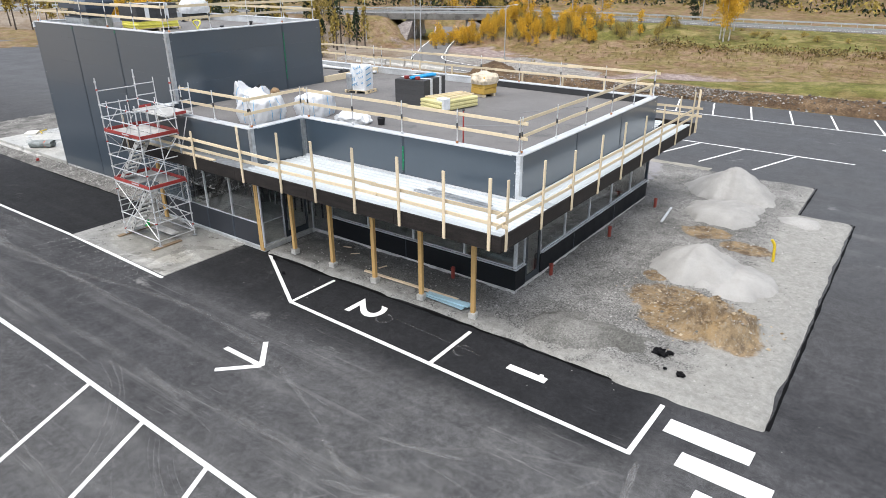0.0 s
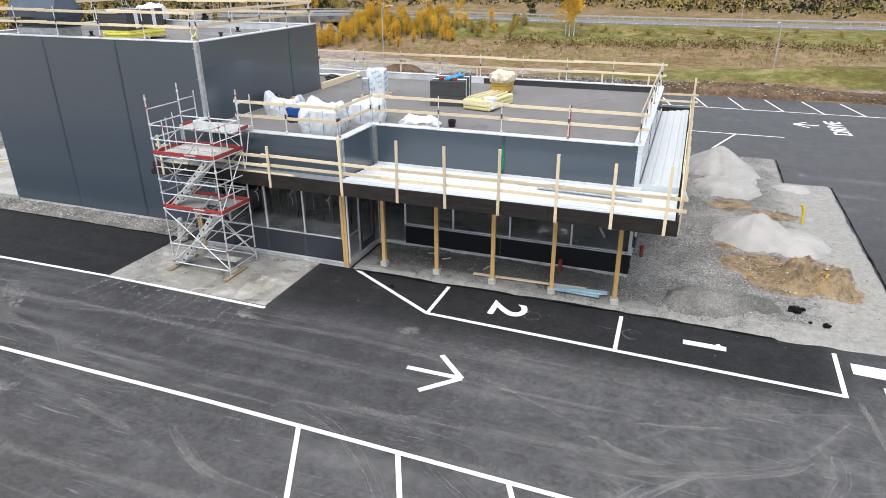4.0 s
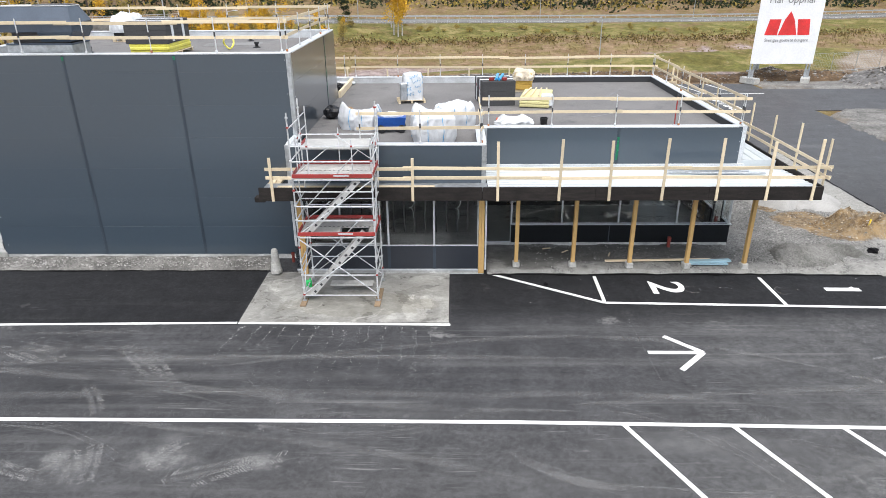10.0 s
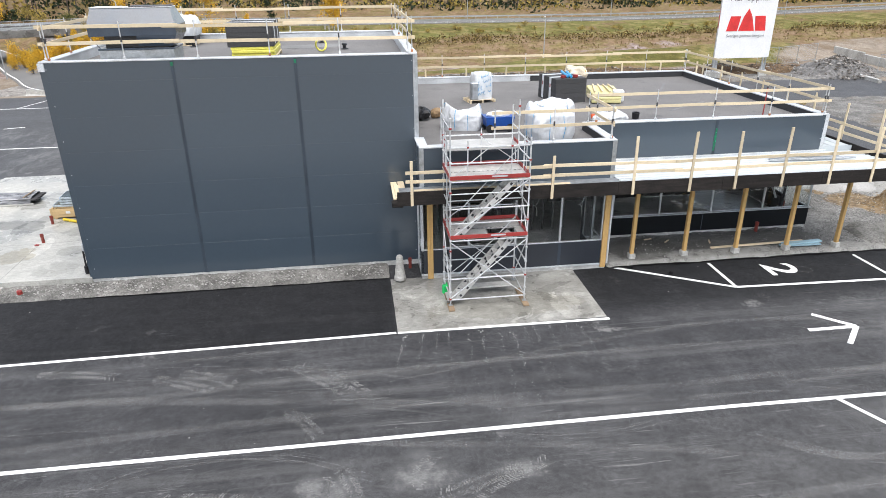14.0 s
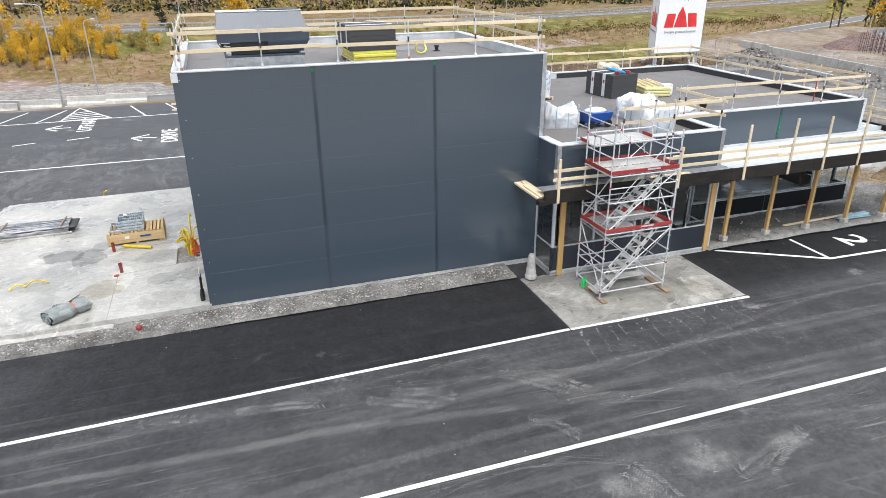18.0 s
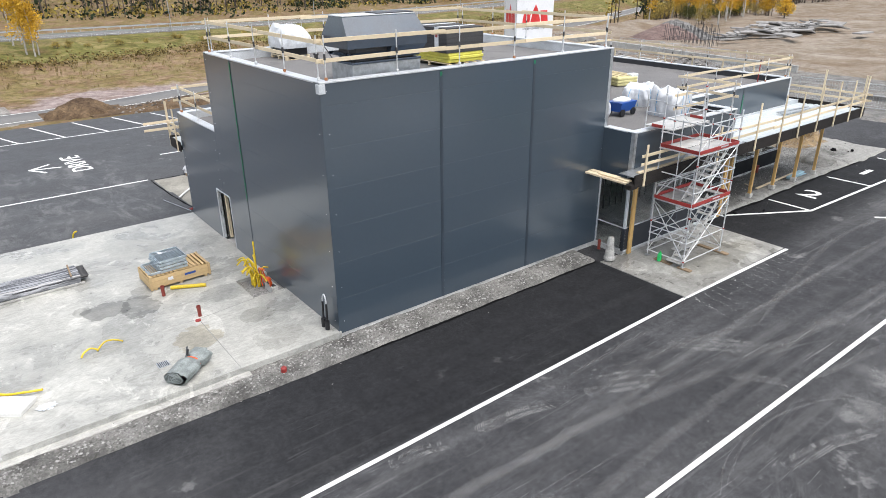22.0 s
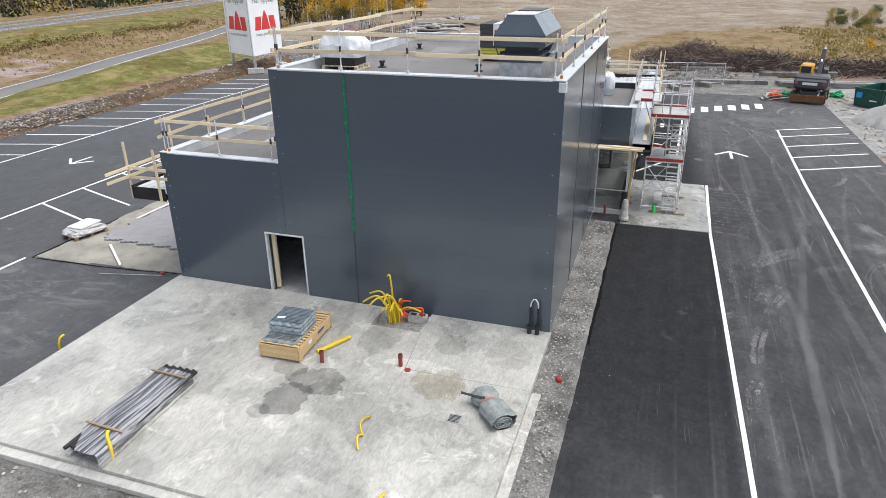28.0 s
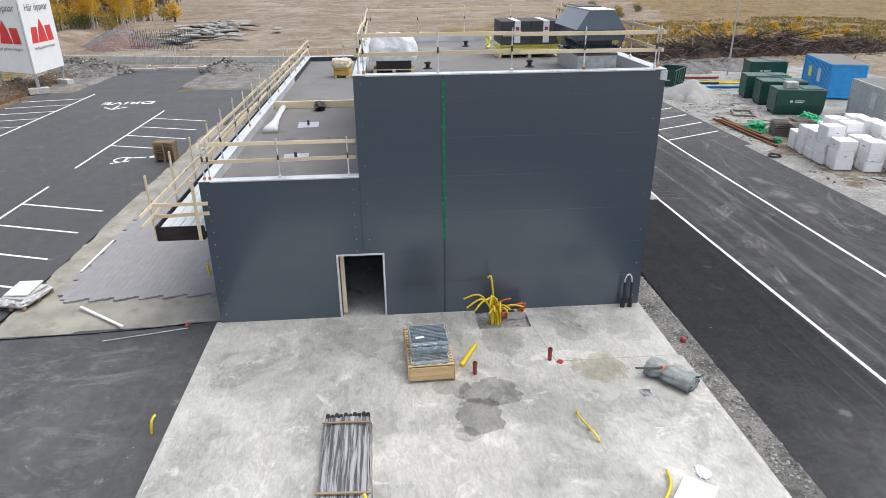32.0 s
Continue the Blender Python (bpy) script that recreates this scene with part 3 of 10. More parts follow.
def terrain_mat():
    m = Nodes("natural ground")
    sand, rock, grass = m.attr("sand"), m.attr("rock"), m.attr("grass")
    n1, n2, n3 = m.noise(0.09, 6, 0.65), m.noise(0.9, 7, 0.72), m.noise(7, 5, 0.75)
    n0 = m.noise(0.33, 7, 0.7, dist=0.4)
    brown = m.mix(m.ramp(n2, 0.32, 0.68), (0.160, 0.104, 0.062), (0.280, 0.202, 0.130))
    brown = m.mix(m.ramp(n0, 0.43, 0.58, 0, 0.72), brown, m.mix(m.ramp(n2, 0.3, 0.7), (0.098, 0.088, 0.026), (0.225, 0.185, 0.068)))
    green = m.mix(m.ramp(n2, 0.3, 0.7), (0.082, 0.082, 0.022), (0.175, 0.165, 0.050))
    green = m.mix(m.ramp(n0, 0.48, 0.62, 0, 0.8), green, (0.27, 0.22, 0.10))
    sandc = m.mix(m.ramp(n2, 0.32, 0.7), (0.195, 0.160, 0.125), (0.30, 0.258, 0.21))
    sandc = m.mix(m.ramp(m.noise(0.075, 7, 0.7, dist=1.2), 0.46, 0.62, 0, 0.6), sandc, (0.185, 0.135, 0.090))
    sandc = m.mix(m.ramp(m.noise(0.05, 6, 0.65, dist=0.6), 0.52, 0.64, 0, 0.55), sandc, (0.35, 0.31, 0.265))
    rockc = m.mix(m.ramp(n2, 0.35, 0.7), (0.20, 0.155, 0.145), (0.38, 0.32, 0.30))
    def mask(a, k):
        return m.ramp(m.math("ADD", a, m.math("MULTIPLY", m.math("SUBTRACT", n1, 0.5), k)), 0.42, 0.58)
    c = m.mix(mask(grass, 1.6), brown, green)
    c = m.mix(mask(rock, 1.5), c, rockc)
    c = m.mix(mask(sand, 1.0), c, sandc)
    c = m.mix(m.ramp(n3, 0.28, 0.72), m.mix(1, c, (0.72,) * 3, "MULTIPLY"), m.mix(1, c, (1.25,) * 3, "MULTIPLY"))
    c = m.mix(m.ramp(m.noise(0.18, 6, 0.7, dist=0.6), 0.40, 0.56, 0.55, 0), c, m.mix(1, c, (0.62, 0.52, 0.42), "MULTIPLY"))
    clod = m.n("ShaderNodeTexVoronoi", Vector=m.pos, Scale=0.8, Randomness=1.0)
    some = m.ramp(m.noise(0.22, 3), 0.45, 0.6)
    c = m.mix(m.math("MULTIPLY", m.math("LESS_THAN", clod.outputs["Distance"], m.math("MULTIPLY", m.noise(3.0, 2), 0.22)), m.math("MULTIPLY", some, 0.4)), c, m.mix(clod.outputs["Color"], (0.05, 0.04, 0.03), (0.50, 0.47, 0.43)))
    return m.out(c, 0.95, 0, m.bump(m.math("ADD", n2, n3), 0.5, 0.12), 0.15)


TERRAIN = terrain_mat()
ground = solo("ground", g, TERRAIN, "uneven brown and green autumn land round the site", "ground", "structure")


def zones(x, y):
    yy = y - 0.12 * x
    sand = max(smooth(12, 26, x) * (1 - smooth(58, 74, y - 0.42 * max(x - 10, 0))) * smooth(-34, -16, y + 0.22 * (x - 20)), 1.0 if y < 30 and x < 26 else 0)
    sand = max(sand, smooth(-38, -50, x) * (1 - smooth(96, 108, y)) * smooth(52, 60, y) * 0.9)
    sand *= 1 - 0.85 * smooth(26, 31, x) * smooth(34, 14, y + 0.25 * (x - 30)) * (1 - 0.6 * smooth(60, 90, x))
    rock = 0.95 * math.exp(-((x + 22) / 26) ** 2 - ((y - 92) / 12) ** 2) + 0.55 * math.exp(-((x - 30) / 25) ** 2 - ((y - 118) / 9) ** 2)
    rock += 1.0 * math.exp(-((x + 74) / 20) ** 2 - ((y - 100) / 15) ** 2)
    rock += 0.9 * math.exp(-((y - 62) / 1.5) ** 2) * smooth(-45, -32, x) * (1 - smooth(8, 18, x))
    rock += 0.6 * math.exp(-((x - 6) / 16) ** 2 - ((y - 100) / 7) ** 2)
    grass = 0.66 * smooth(124, 133, yy) * (1 - smooth(150, 158, yy)) + 0.2 * smooth(160, 170, yy) + 0.75 * smooth(62.5, 65, y) * (1 - smooth(72, 80, y)) * smooth(-44, -34, x) * (1 - smooth(24, 34, x))
    grass = max(grass, 0.30 * smooth(28, 44, x) * smooth(16, -20, y + 0.2 * x))
    return sand, rock, grass


for k, key in enumerate(("sand", "rock", "grass")):
    at = ground.data.attributes.new(key, "FLOAT", "POINT")
    at.data.foreach_set("value", [zones(v[0], v[1])[k] for v in g.v])

# ---- asphalt ----
def ragged(xs, ys, inside, top, seed, amp=0.25):
    """A bed with an uneven border: it dives below where the signed distance inside() is negative."""
    def z(x, y):
        d = inside(x, y) + amp * fbm(x, y, 0.7, seed, 3)
        return -0.12 + (0.12 + top(x, y)) * smooth(-0.08, 0.06, d)
    return Geo().grid(xs, ys, z)


def inrect(x, y, x0, y0, x1, y1):
    return min(x - x0, x1 - x, y - y0, y1 - y)


def frange(a, b, d):
    n = max(1, round((b - a) / d))
    return [a + (b - a) * i / n for i in range(n + 1)]


g = Geo()
def slabrect(x0, y0, x1, y1, z=0.0):
    g.span((x0, y0, -0.10), (x1, y1, z))
slabrect(-120, 1.75, -18.65, 57)
slabrect(-18.65, 1.15, 7.0, 57)
slabrect(7.0, 44.5, 22.0, 54.0, -0.004)
solo("asphalt", g, ASPHALT, "new dark asphalt of the car park with tyre dust", "road", "structure")

# ---- road markings, thin proud layers of paint ----
COATS = [0]


def stripe(name, p, q, w=0.12, label="white painted line on the asphalt"):
    COATS[0] += 1
    z = 0.005 + 0.0013 * (COATS[0] % 7)           # each line is a coat of its own, so that crossings do not share a plane
    d = Vector((q[0] - p[0], q[1] - p[1], 0))
    g = Geo()
    n = max(2, int(d.length / 1.0))
    s = Vector((-d.y, d.x, 0)).normalized() * w / 2
    top, vs = [], []
    for i in range(n + 1):
        c = Vector((p[0], p[1], 0)) + d * i / n
        k = 1 + 0.10 * nz(c.x * 3, c.y * 3, 1.0, 8)
        vs += [c - s * k, c + s * k, c - s * k + Vector((0, 0, z)), c + s * k + Vector((0, 0, z))]
    fs = []
    for i in range(n):
        a, b = 4 * i, 4 * i + 4
        fs += [(a + 2, b + 2, b + 3, a + 3), (a, b, b + 2, a + 2), (a + 1, a + 3, b + 3, b + 1)]
    fs += [(0, 2, 3, 1), (4 * n, 4 * n + 1, 4 * n + 3, 4 * n + 2)]
    g.add(vs, fs)
    return solo(name, g, PAINT, label, "road marking", "structure")


def letters(txt, loc, turn, size, sx=1.0):
    cu = bpy.data.curves.new("text", "FONT")
    cu.body, cu.size, cu.align_x, cu.align_y, cu.extrude, cu.offset = txt, size, "CENTER", "CENTER", 0.003, 0.02
    tmp = bpy.data.objects.new("text", cu)
    me = bpy.data.meshes.new_from_object(tmp)
    bpy.data.objects.remove(tmp)
    me.materials.append(PAINT)
    ob = new("painted_lettering", me)
    ob.location, ob.rotation_euler, ob.scale = loc, (0, 0, radians(turn)), (sx, 1, 1)
    return tagged(ob, "white lettering painted on the asphalt", "road marking", "", "structure")


# lane and bays on the south side
stripe("lane_line", (-75, 6.34), (-20, 6.17), 0.13)
stripe("lane_line", (-20, 6.17), (-6.85, 5.94), 0.13)
for x in (-17.02, -14.3, -11.6, -8.92, -6.9):
    stripe("bay_line", (x, 6.08), (x + 2.2, 1.5), 0.12)
stripe("lane_line", (-75, 10.35), (-28.45, 11.18), 0.12)
stripe("lane_line", (-28.4, 11.18), (-21.45, 11.08), 0.13)
stripe("bay_line", (-16.14, 12.59), (-3.93, 12.17), 0.13)
stripe("bay_line", (-19.85, 14.8), (-16.14, 12.59), 0.13)
stripe("bay_line", (-16.13, 12.65), (-16.1, 14.65), 0.12)
stripe("bay_line", (-10.0, 12.43), (-10.04, 14.55), 0.12)
stripe("bay_line", (-3.93, 12.12), (-3.88, 14.43), 0.13)
letters("2", (-13.72, 13.75, 0.004), -91, 1.7, 1.25)
letters("1", (-7.55, 13.6, 0.004), -91, 1.75, 1.2)
stripe("digit_flag", (-7.03, 13.60), (-7.10, 13.80), 0.11, "short flag of a painted bay number")
# crossing
for i in range(8):
    x, y = -3.53 + 0.62 * i, 13.71 - 1.055 * i
    stripe("crossing_bar", (x, y), (x + 2.03, y - 0.07), 0.57, "broad white bar of a pedestrian crossing")


def arrow(x, y, turn, s=1.0):
    """A painted arrow with its tip at x, y."""
    r = rz(turn)
    for q in ((-1.65, 0), (-0.92, 0.92), (-0.92, -0.92)):
        d = r @ Vector((q[0] * s, q[1] * s, 0))
        stripe("arrow_stroke", (x, y), (x + d.x, y + d.y), 0.16 * s, "stroke of a white arrow painted on the asphalt")


arrow(-13.85, 9.45, 0)
# bays on the north side
stripe("lane_line", (-37.2, 42.8), (-22.9, 42.75), 0.12)
stripe("lane_line", (-19.35, 42.85), (-2.6, 42.75), 0.12)
for x in (-35.4, -32.85, -30.0, -27.2, -15.6, -12.75, -10.05, -7.1):
    stripe("bay_line", (x, 38.3), (x + 1.5, 42.75), 0.12)
stripe("lane_line", (-70, 51.7), (6.2, 51.7), 0.12)
for i in range(19):
    x = -46.6 + 2.8 * i
    if x < 5.5 and not -50 < x < -46:
        stripe("bay_line", (x, 51.7), (x - 1.6 + 0.012 * (x + 46), 56.6), 0.12)
for x in (-57.2, -54.4, -51.6):
    stripe("bay_line", (x, 51.7), (x + 1.4, 56.4), 0.12)
stripe("lane_line", (-75, 37.9), (-39.3, 37.7), 0.12)
for x in (-47.0, -50.2, -53.4, -56.6):
    stripe("dash_line", (x, 45.3 + 0.5 * (x + 47) / 3.2), (x - 1.3, 44.9 + 0.5 * (x + 47) / 3.2), 0.12)
# hatched triangle and words
for q in (((-46.3, 51.8), (-49.3, 56.9)), ((-49.3, 56.9), (-49.9, 51.8))):
    stripe("hatch_line", *q, 0.12)
for i in range(5):
    f = i / 6
    stripe("hatch_line", (-46.4 - 2.9 * f, 52.0 + 4.9 * f), (-49.85 + 0.5 * f, 51.8 + 4.4 * f), 0.16)
arrow(-50.4, 49.2, 178, 1.0)
letters("UTFART", (-47.7, 49.9, 0.004), 92, 1.35, 1.0)
arrow(-44.2, 44.0, 168, 1.0)
letters("DRIVE", (-41.7, 44.0, 0.004), 92, 1.5, 1.0)
arrow(-27.8, 47.3, 180, 1.0)
letters("DRIVE", (1.2, 46.9, 0.004), 92, 1.55, 1.05)
arrow(-1.6, 47.3, 180, 1.0)
# wheelchair mark: a ring, a seat line and a head
g = Geo()
g.pipe([(0.42 * math.cos(a), 0.42 * math.sin(a), 0.0) for a in [0.6 + 5.0 * k / 18 for k in range(19)]], 0.06, 4)
g.beam((0.1, 0.25, 0), (0.95, 0.25, 0), 0.12, 0.012).beam((0.1, 0.25, 0), (0.1, -0.35, 0), 0.12, 0.012).beam((0.1, -0.35, 0), (-0.45, -0.6, 0), 0.12, 0.012)
g.lathe((1.25, 0.28, -0.005), ((0.17, 0), (0.17, 0.012)), 12)
for v in range(len(g.v)):
    g.v[v] = (g.v[v][0], g.v[v][1], max(-0.01, min(0.006, g.v[v][2])))
solo("wheelchair_mark", g, PAINT, "white wheelchair mark painted on the asphalt", "road marking", "structure", loc=(-17.75, 40.65, 0.0), turn=-85).scale = (1.3, 1.3, 1)
solo("wheelchair_mark", g, PAINT, "white wheelchair mark painted on the asphalt", "road marking", "structure", loc=(3.4, 15.5, 0.0), turn=180)

# ---- beds of gravel round the building ----
def pit(x, y):
    """A dug hole with a lumpy rim of spoil."""
    u, v = (x + 3.85) / 0.55, (y - 19.05) / 0.48
    r = math.hypot(u, v) * (1 + 0.22 * fbm(x, y, 0.9, 12))
    rim = 0.55 * math.exp(-((r - 1.6) / 0.55) ** 2) * (1 + 0.45 * nz(x, y, 1.3, 21)) * (1 + 0.45 * nz(x, y, 4.5, 22)) + 0.10 * math.exp(-(r / 3.2) ** 2) * (1 + nz(x, y, 2.2, 25))
    return rim - 0.085 * math.exp(-(r / 0.85) ** 4)


def bed_top(x, y):
    return 0.10 + 0.05 * fbm(x, y, 0.8, 2) + 0.035 * nz(x, y, 3.0, 4) + 0.02 * nz(x, y, 8.0, 6) \
        + 0.28 * math.exp(-((x + 6.2) / 1.0) ** 2 - ((y - 17.2) / 0.6) ** 2) + pit(x, y)


def in_bed(x, y):
    a = inrect(x, y, -20.1, 14.9 - 0.16 * smooth(-9.0, -6.0, x) + 0.10 * nz(x, 3, 0.9, 5), -1.55, 31.7)
    b = inrect(x, y, -14, 30, -3.72, 36.5)
    return max(a, b)


g = ragged(frange(-21, -1, 0.14), frange(14.3, 37.2, 0.14), in_bed, bed_top, 3, 0.035)
g.smooth = True


def bed_mat():
    """Grey gravel with packed sand and two patches of brown soil."""
    m = Nodes("gravel bed")
    sep = m.n("ShaderNodeSeparateXYZ", Vector=m.pos)
    def spot(cx, cy, rx, ry):
        a = m.math("DIVIDE", m.math("SUBTRACT", sep.outputs[0], cx), rx)
        b = m.math("DIVIDE", m.math("SUBTRACT", sep.outputs[1], cy), ry)
        d = m.math("ADD", m.math("MULTIPLY", a, a), m.math("MULTIPLY", b, b))
        return m.ramp(m.math("ADD", d, m.math("MULTIPLY", m.math("SUBTRACT", m.noise(1.1, 5, 0.7), 0.5), 1.6)), 1.05, 0.7)
    vor = m.n("ShaderNodeTexVoronoi", Vector=m.pos, Scale=24)
    vor2 = m.n("ShaderNodeTexVoronoi", Vector=m.pos, Scale=48)
    f = m.noise(55, 3, 0.7)
    st = m.noise(0.45, 6, 0.65)
    mid = m.noise(2.2, 6, 0.7)
    c = m.mix(m.ramp(st, 0.36, 0.66), (0.165, 0.163, 0.156), (0.285, 0.281, 0.27))
    stones = m.mix(m.ramp(mid, 0.4, 0.6), vor.outputs["Color"], vor2.outputs["Color"])
    tone = m.n("ShaderNodeRGBToBW", Color=stones).outputs[0]
    c = m.mix(1, c, m.mix(m.ramp(tone, 0.2, 0.8), (0.45,) * 3, (1.55,) * 3), "MULTIPLY")
    packed = m.ramp(m.math("ADD", m.ramp(sep.outputs[0], -5.4, -2.6, 0, 0.5), m.math("ADD", m.ramp(sep.outputs[1], 16.4, 15.2, 0, 0.3), m.math("MULTIPLY", m.math("SUBTRACT", mid, 0.5), 0.9))), 0.12, 0.38)
    c = m.mix(m.math("MULTIPLY", packed, 0.9), c, m.mix(m.ramp(m.noise(5, 6, 0.75), 0.3, 0.7), (0.275, 0.27, 0.252), (0.41, 0.405, 0.38)))
    soil = m.mix(m.ramp(m.noise(1.8, 7, 0.75), 0.38, 0.62), (0.115, 0.072, 0.035), (0.34, 0.235, 0.12))
    soil = m.mix(m.ramp(m.noise(7, 6, 0.75), 0.5, 0.68), soil, (0.34, 0.30, 0.235))
    for s in (spot(-5.7, 20.1, 1.45, 1.25), spot(-4.7, 18.9, 1.5, 1.3), spot(-3.3, 18.6, 0.95, 1.0), spot(-6.7, 21.7, 0.5, 0.45), spot(-6.4, 27.1, 1.1, 0.8), spot(-4.6, 26.2, 1.1, 0.6)):
        c = m.mix(m.math("MULTIPLY", s, 0.85), c, soil)
    for s in (spot(-7.6, 16.4, 1.2, 0.6), spot(-14.5, 16.6, 4.2, 0.9), spot(-18.3, 16.2, 1.6, 1.1)):          # damp, freshly dug ground; the last two paint canopy shade into the gravel
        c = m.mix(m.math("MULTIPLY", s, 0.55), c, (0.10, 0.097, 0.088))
    c = m.mix(m.ramp(f, 0.25, 0.7), m.mix(1, c, (0.7,) * 3, "MULTIPLY"), c)
    return m.out(c, 0.95, 0, m.bump(m.math("ADD", m.math("MULTIPLY", vor.outputs["Distance"], 0.5), m.math("ADD", f, mid)), 0.7, 0.03), 0.2)


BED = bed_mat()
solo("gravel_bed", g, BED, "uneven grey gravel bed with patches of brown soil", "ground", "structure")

g = ragged(frange(-49.6, -27.2, 0.16), frange(14.6, 16.5, 0.13), lambda x, y: inrect(x, y, -60, 15.15, -28.4, 17.2),
           lambda x, y: 0.09 + 0.04 * nz(x, y, 2.0, 5) + 0.03 * nz(x, y, 6, 7), 6, 0.06)
g.smooth = True
solo("gravel_strip", g, STRIP, "rough strip of grey gravel at the foot of the wall", "ground", "structure")
g = ragged(frange(-56, -48.2, 0.25), frange(12.6, 31, 0.25), lambda x, y: inrect(x, y, -55, 15.1, -40, 30.6),
           lambda x, y: 0.06 + 0.05 * nz(x, y, 1.2, 5) + 0.03 * nz(x, y, 4, 7), 9, 0.3)
g.smooth = True
solo("gravel_strip", g, STRIP, "grey gravel and rubble beside the concrete slab", "ground", "structure")
g = ragged(frange(-40.2, -9, 0.2), frange(29.6, 37.8, 0.2), lambda x, y: inrect(x, y, -39.2 + 0.07 * (37.4 - y), 29, -8, 37.42),
           lambda x, y: 0.04 + 0.03 * nz(x, y, 0.9, 5) + 0.03 * nz(x, y, 2.6, 7), 11, 0.04)
g.smooth = True
solo("gravel_strip", g, TANSAND, "levelled tan sandy gravel along the back of the building", "ground", "structure")
# yard to the south-east and the field to the east
g = Geo().grid(frange(-42, 14, 0.7), frange(-26, 3.0, 0.4), lambda x, y: -0.08 + (0.085 + 0.04 * fbm(x, y, 0.35, 5)) * smooth(2.1 if x < -18.65 else 1.6, 1.35 if x < -18.65 else 0.75, y + 0.25 * nz(x, y, 0.8, 1)))
g.smooth = True
solo("yard_gravel", g, GRAVEL, "grey crushed gravel of the building yard", "ground", "structure")
g = ragged(frange(5.6, 26, 0.35), frange(3, 62, 0.35), lambda x, y: max(min(inrect(x, y, 6.6, 2, 27, 44.6), (x - 6.2) * 0.75 - (y - 40.7) * 0.66 + 0.2), inrect(x, y, 7.5, 54.3, 27, 66)),
           lambda x, y: 0.10 + 0.06 * fbm(x, y, 0.5, 3), 13, 0.4)
g.smooth = True
solo("gravel_bed", g, BEDGREY, "rough grey gravel ground beside the car park", "ground", "structure")

# ---- concrete slab and pad ----
slab = thing("concrete_slab", (-44, 23, 0), "pale new concrete slab with damp stains", "slab", kind="structure")
g = Geo()
hole = (-40.5, -39.3, 20.15, 21.8)
ZS = 0.29
for x0, y0, x1, y1 in ((-48.35, 16.25, hole[0], 30.1), (hole[0], 16.25, -39.25, hole[2]), (hole[0], hole[3], -39.25, 30.1)):
    g.span((x0 + 44, y0 - 23, -0.1), (x1 + 44, y1 - 23, ZS))
part("slab_top", g, SLAB, slab)
g = Geo()
g.span((-48.55 + 44, 16.0 - 23, -0.1), (-42.3 + 44, 16.25 - 23, 0.13), 0.01)
g.span((-48.6 + 44, 16.25 - 23, -0.1), (-48.35 + 44, 30.1 - 23, 0.2), 0.01)
part("edge_beam", g, CONC, slab)
g = Geo().span((hole[0] + 44, hole[2] - 23, 0.0), (hole[1] + 44, hole[3] - 23, 0.17))
part("gravel_fill", g, GRAVEL, slab, "grey gravel in the recess")
g = Geo().span((-28.4, 11.2, -0.1), (-21.5, 15.0, 0.03), 0.01)
solo("concrete_pad", g, PAD, "stained concrete pad set in the asphalt", "slab", "structure")

# ---- the building ----
X0, XT, X1 = -39.3, -27.1, -10.15
YF, YM, YL, YB, YN = 16.3, 14.85, 17.45, 25.3, 29.95
ZB, ZT, ZL = 0.20, 7.91, 4.98
B = thing("restaurant_building", (0, 0, 0), "unfinished dark blue-grey panel building with tall and low parts", "building")


def rects(u0, u1, z0, z1, holes):
    """Cuts the holes out of a rectangle."""
    us = sorted({u0, u1, *[u for h in holes for u in h[:2] if u0 < u < u1]})
    out = []
    for a, b in zip(us, us[1:]):
        cut = sorted((h[2], h[3]) for h in holes if h[0] < (a + b) / 2 < h[1])
        z = z0
        for c, d in cut:
            if c > z:
                out.append((a, b, z, min(c, z1)))
            z = max(z, d)
        if z < z1:
            out.append((a, b, z, z1))
    return [r for r in out if r[3] - r[2] > 0.01 and r[1] - r[0] > 0.01]


def put(axis, c, u, w, z):
    return (c + w, u, z) if axis == "x" else (u, c + w, z)


def clad(axis, c, out, u0, u1, z0, z1, seams, course, holes=(), inner=True, mat=None, cover=0.055):
    """A wall of panels; axis 'x': the wall lies at x = c, out is the side that it looks to."""
    cuts = [u0, *seams, u1]
    for a, b in zip(cuts, cuts[1:]):
        z = z0
        while z < z1 - 0.02:
            top = min(z + course, z1)
            if z1 - top < 0.3:
                top = z1
            for r in rects(a + 0.003, b - 0.003, z, top - 0.0015, holes):
                g = Geo().span(put(axis, c, r[0], 0, r[2]), put(axis, c, r[1], -0.12 * out, r[3]), 0.0012)
                part("wall_panel", g, mat or PANEL, B)
            z = top
    for s in seams:
        for r in rects(s - cover, s + cover, z0, z1, holes):
            g = Geo().span(put(axis, c, r[0], 0.010 * out, r[2]), put(axis, c, r[1], 0.001 * out, r[3]), 0.003)
            part("joint_cover", g, COVER, B)
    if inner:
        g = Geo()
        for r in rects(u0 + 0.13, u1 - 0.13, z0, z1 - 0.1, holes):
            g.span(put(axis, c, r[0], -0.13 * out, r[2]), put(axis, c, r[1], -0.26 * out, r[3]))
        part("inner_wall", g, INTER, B)


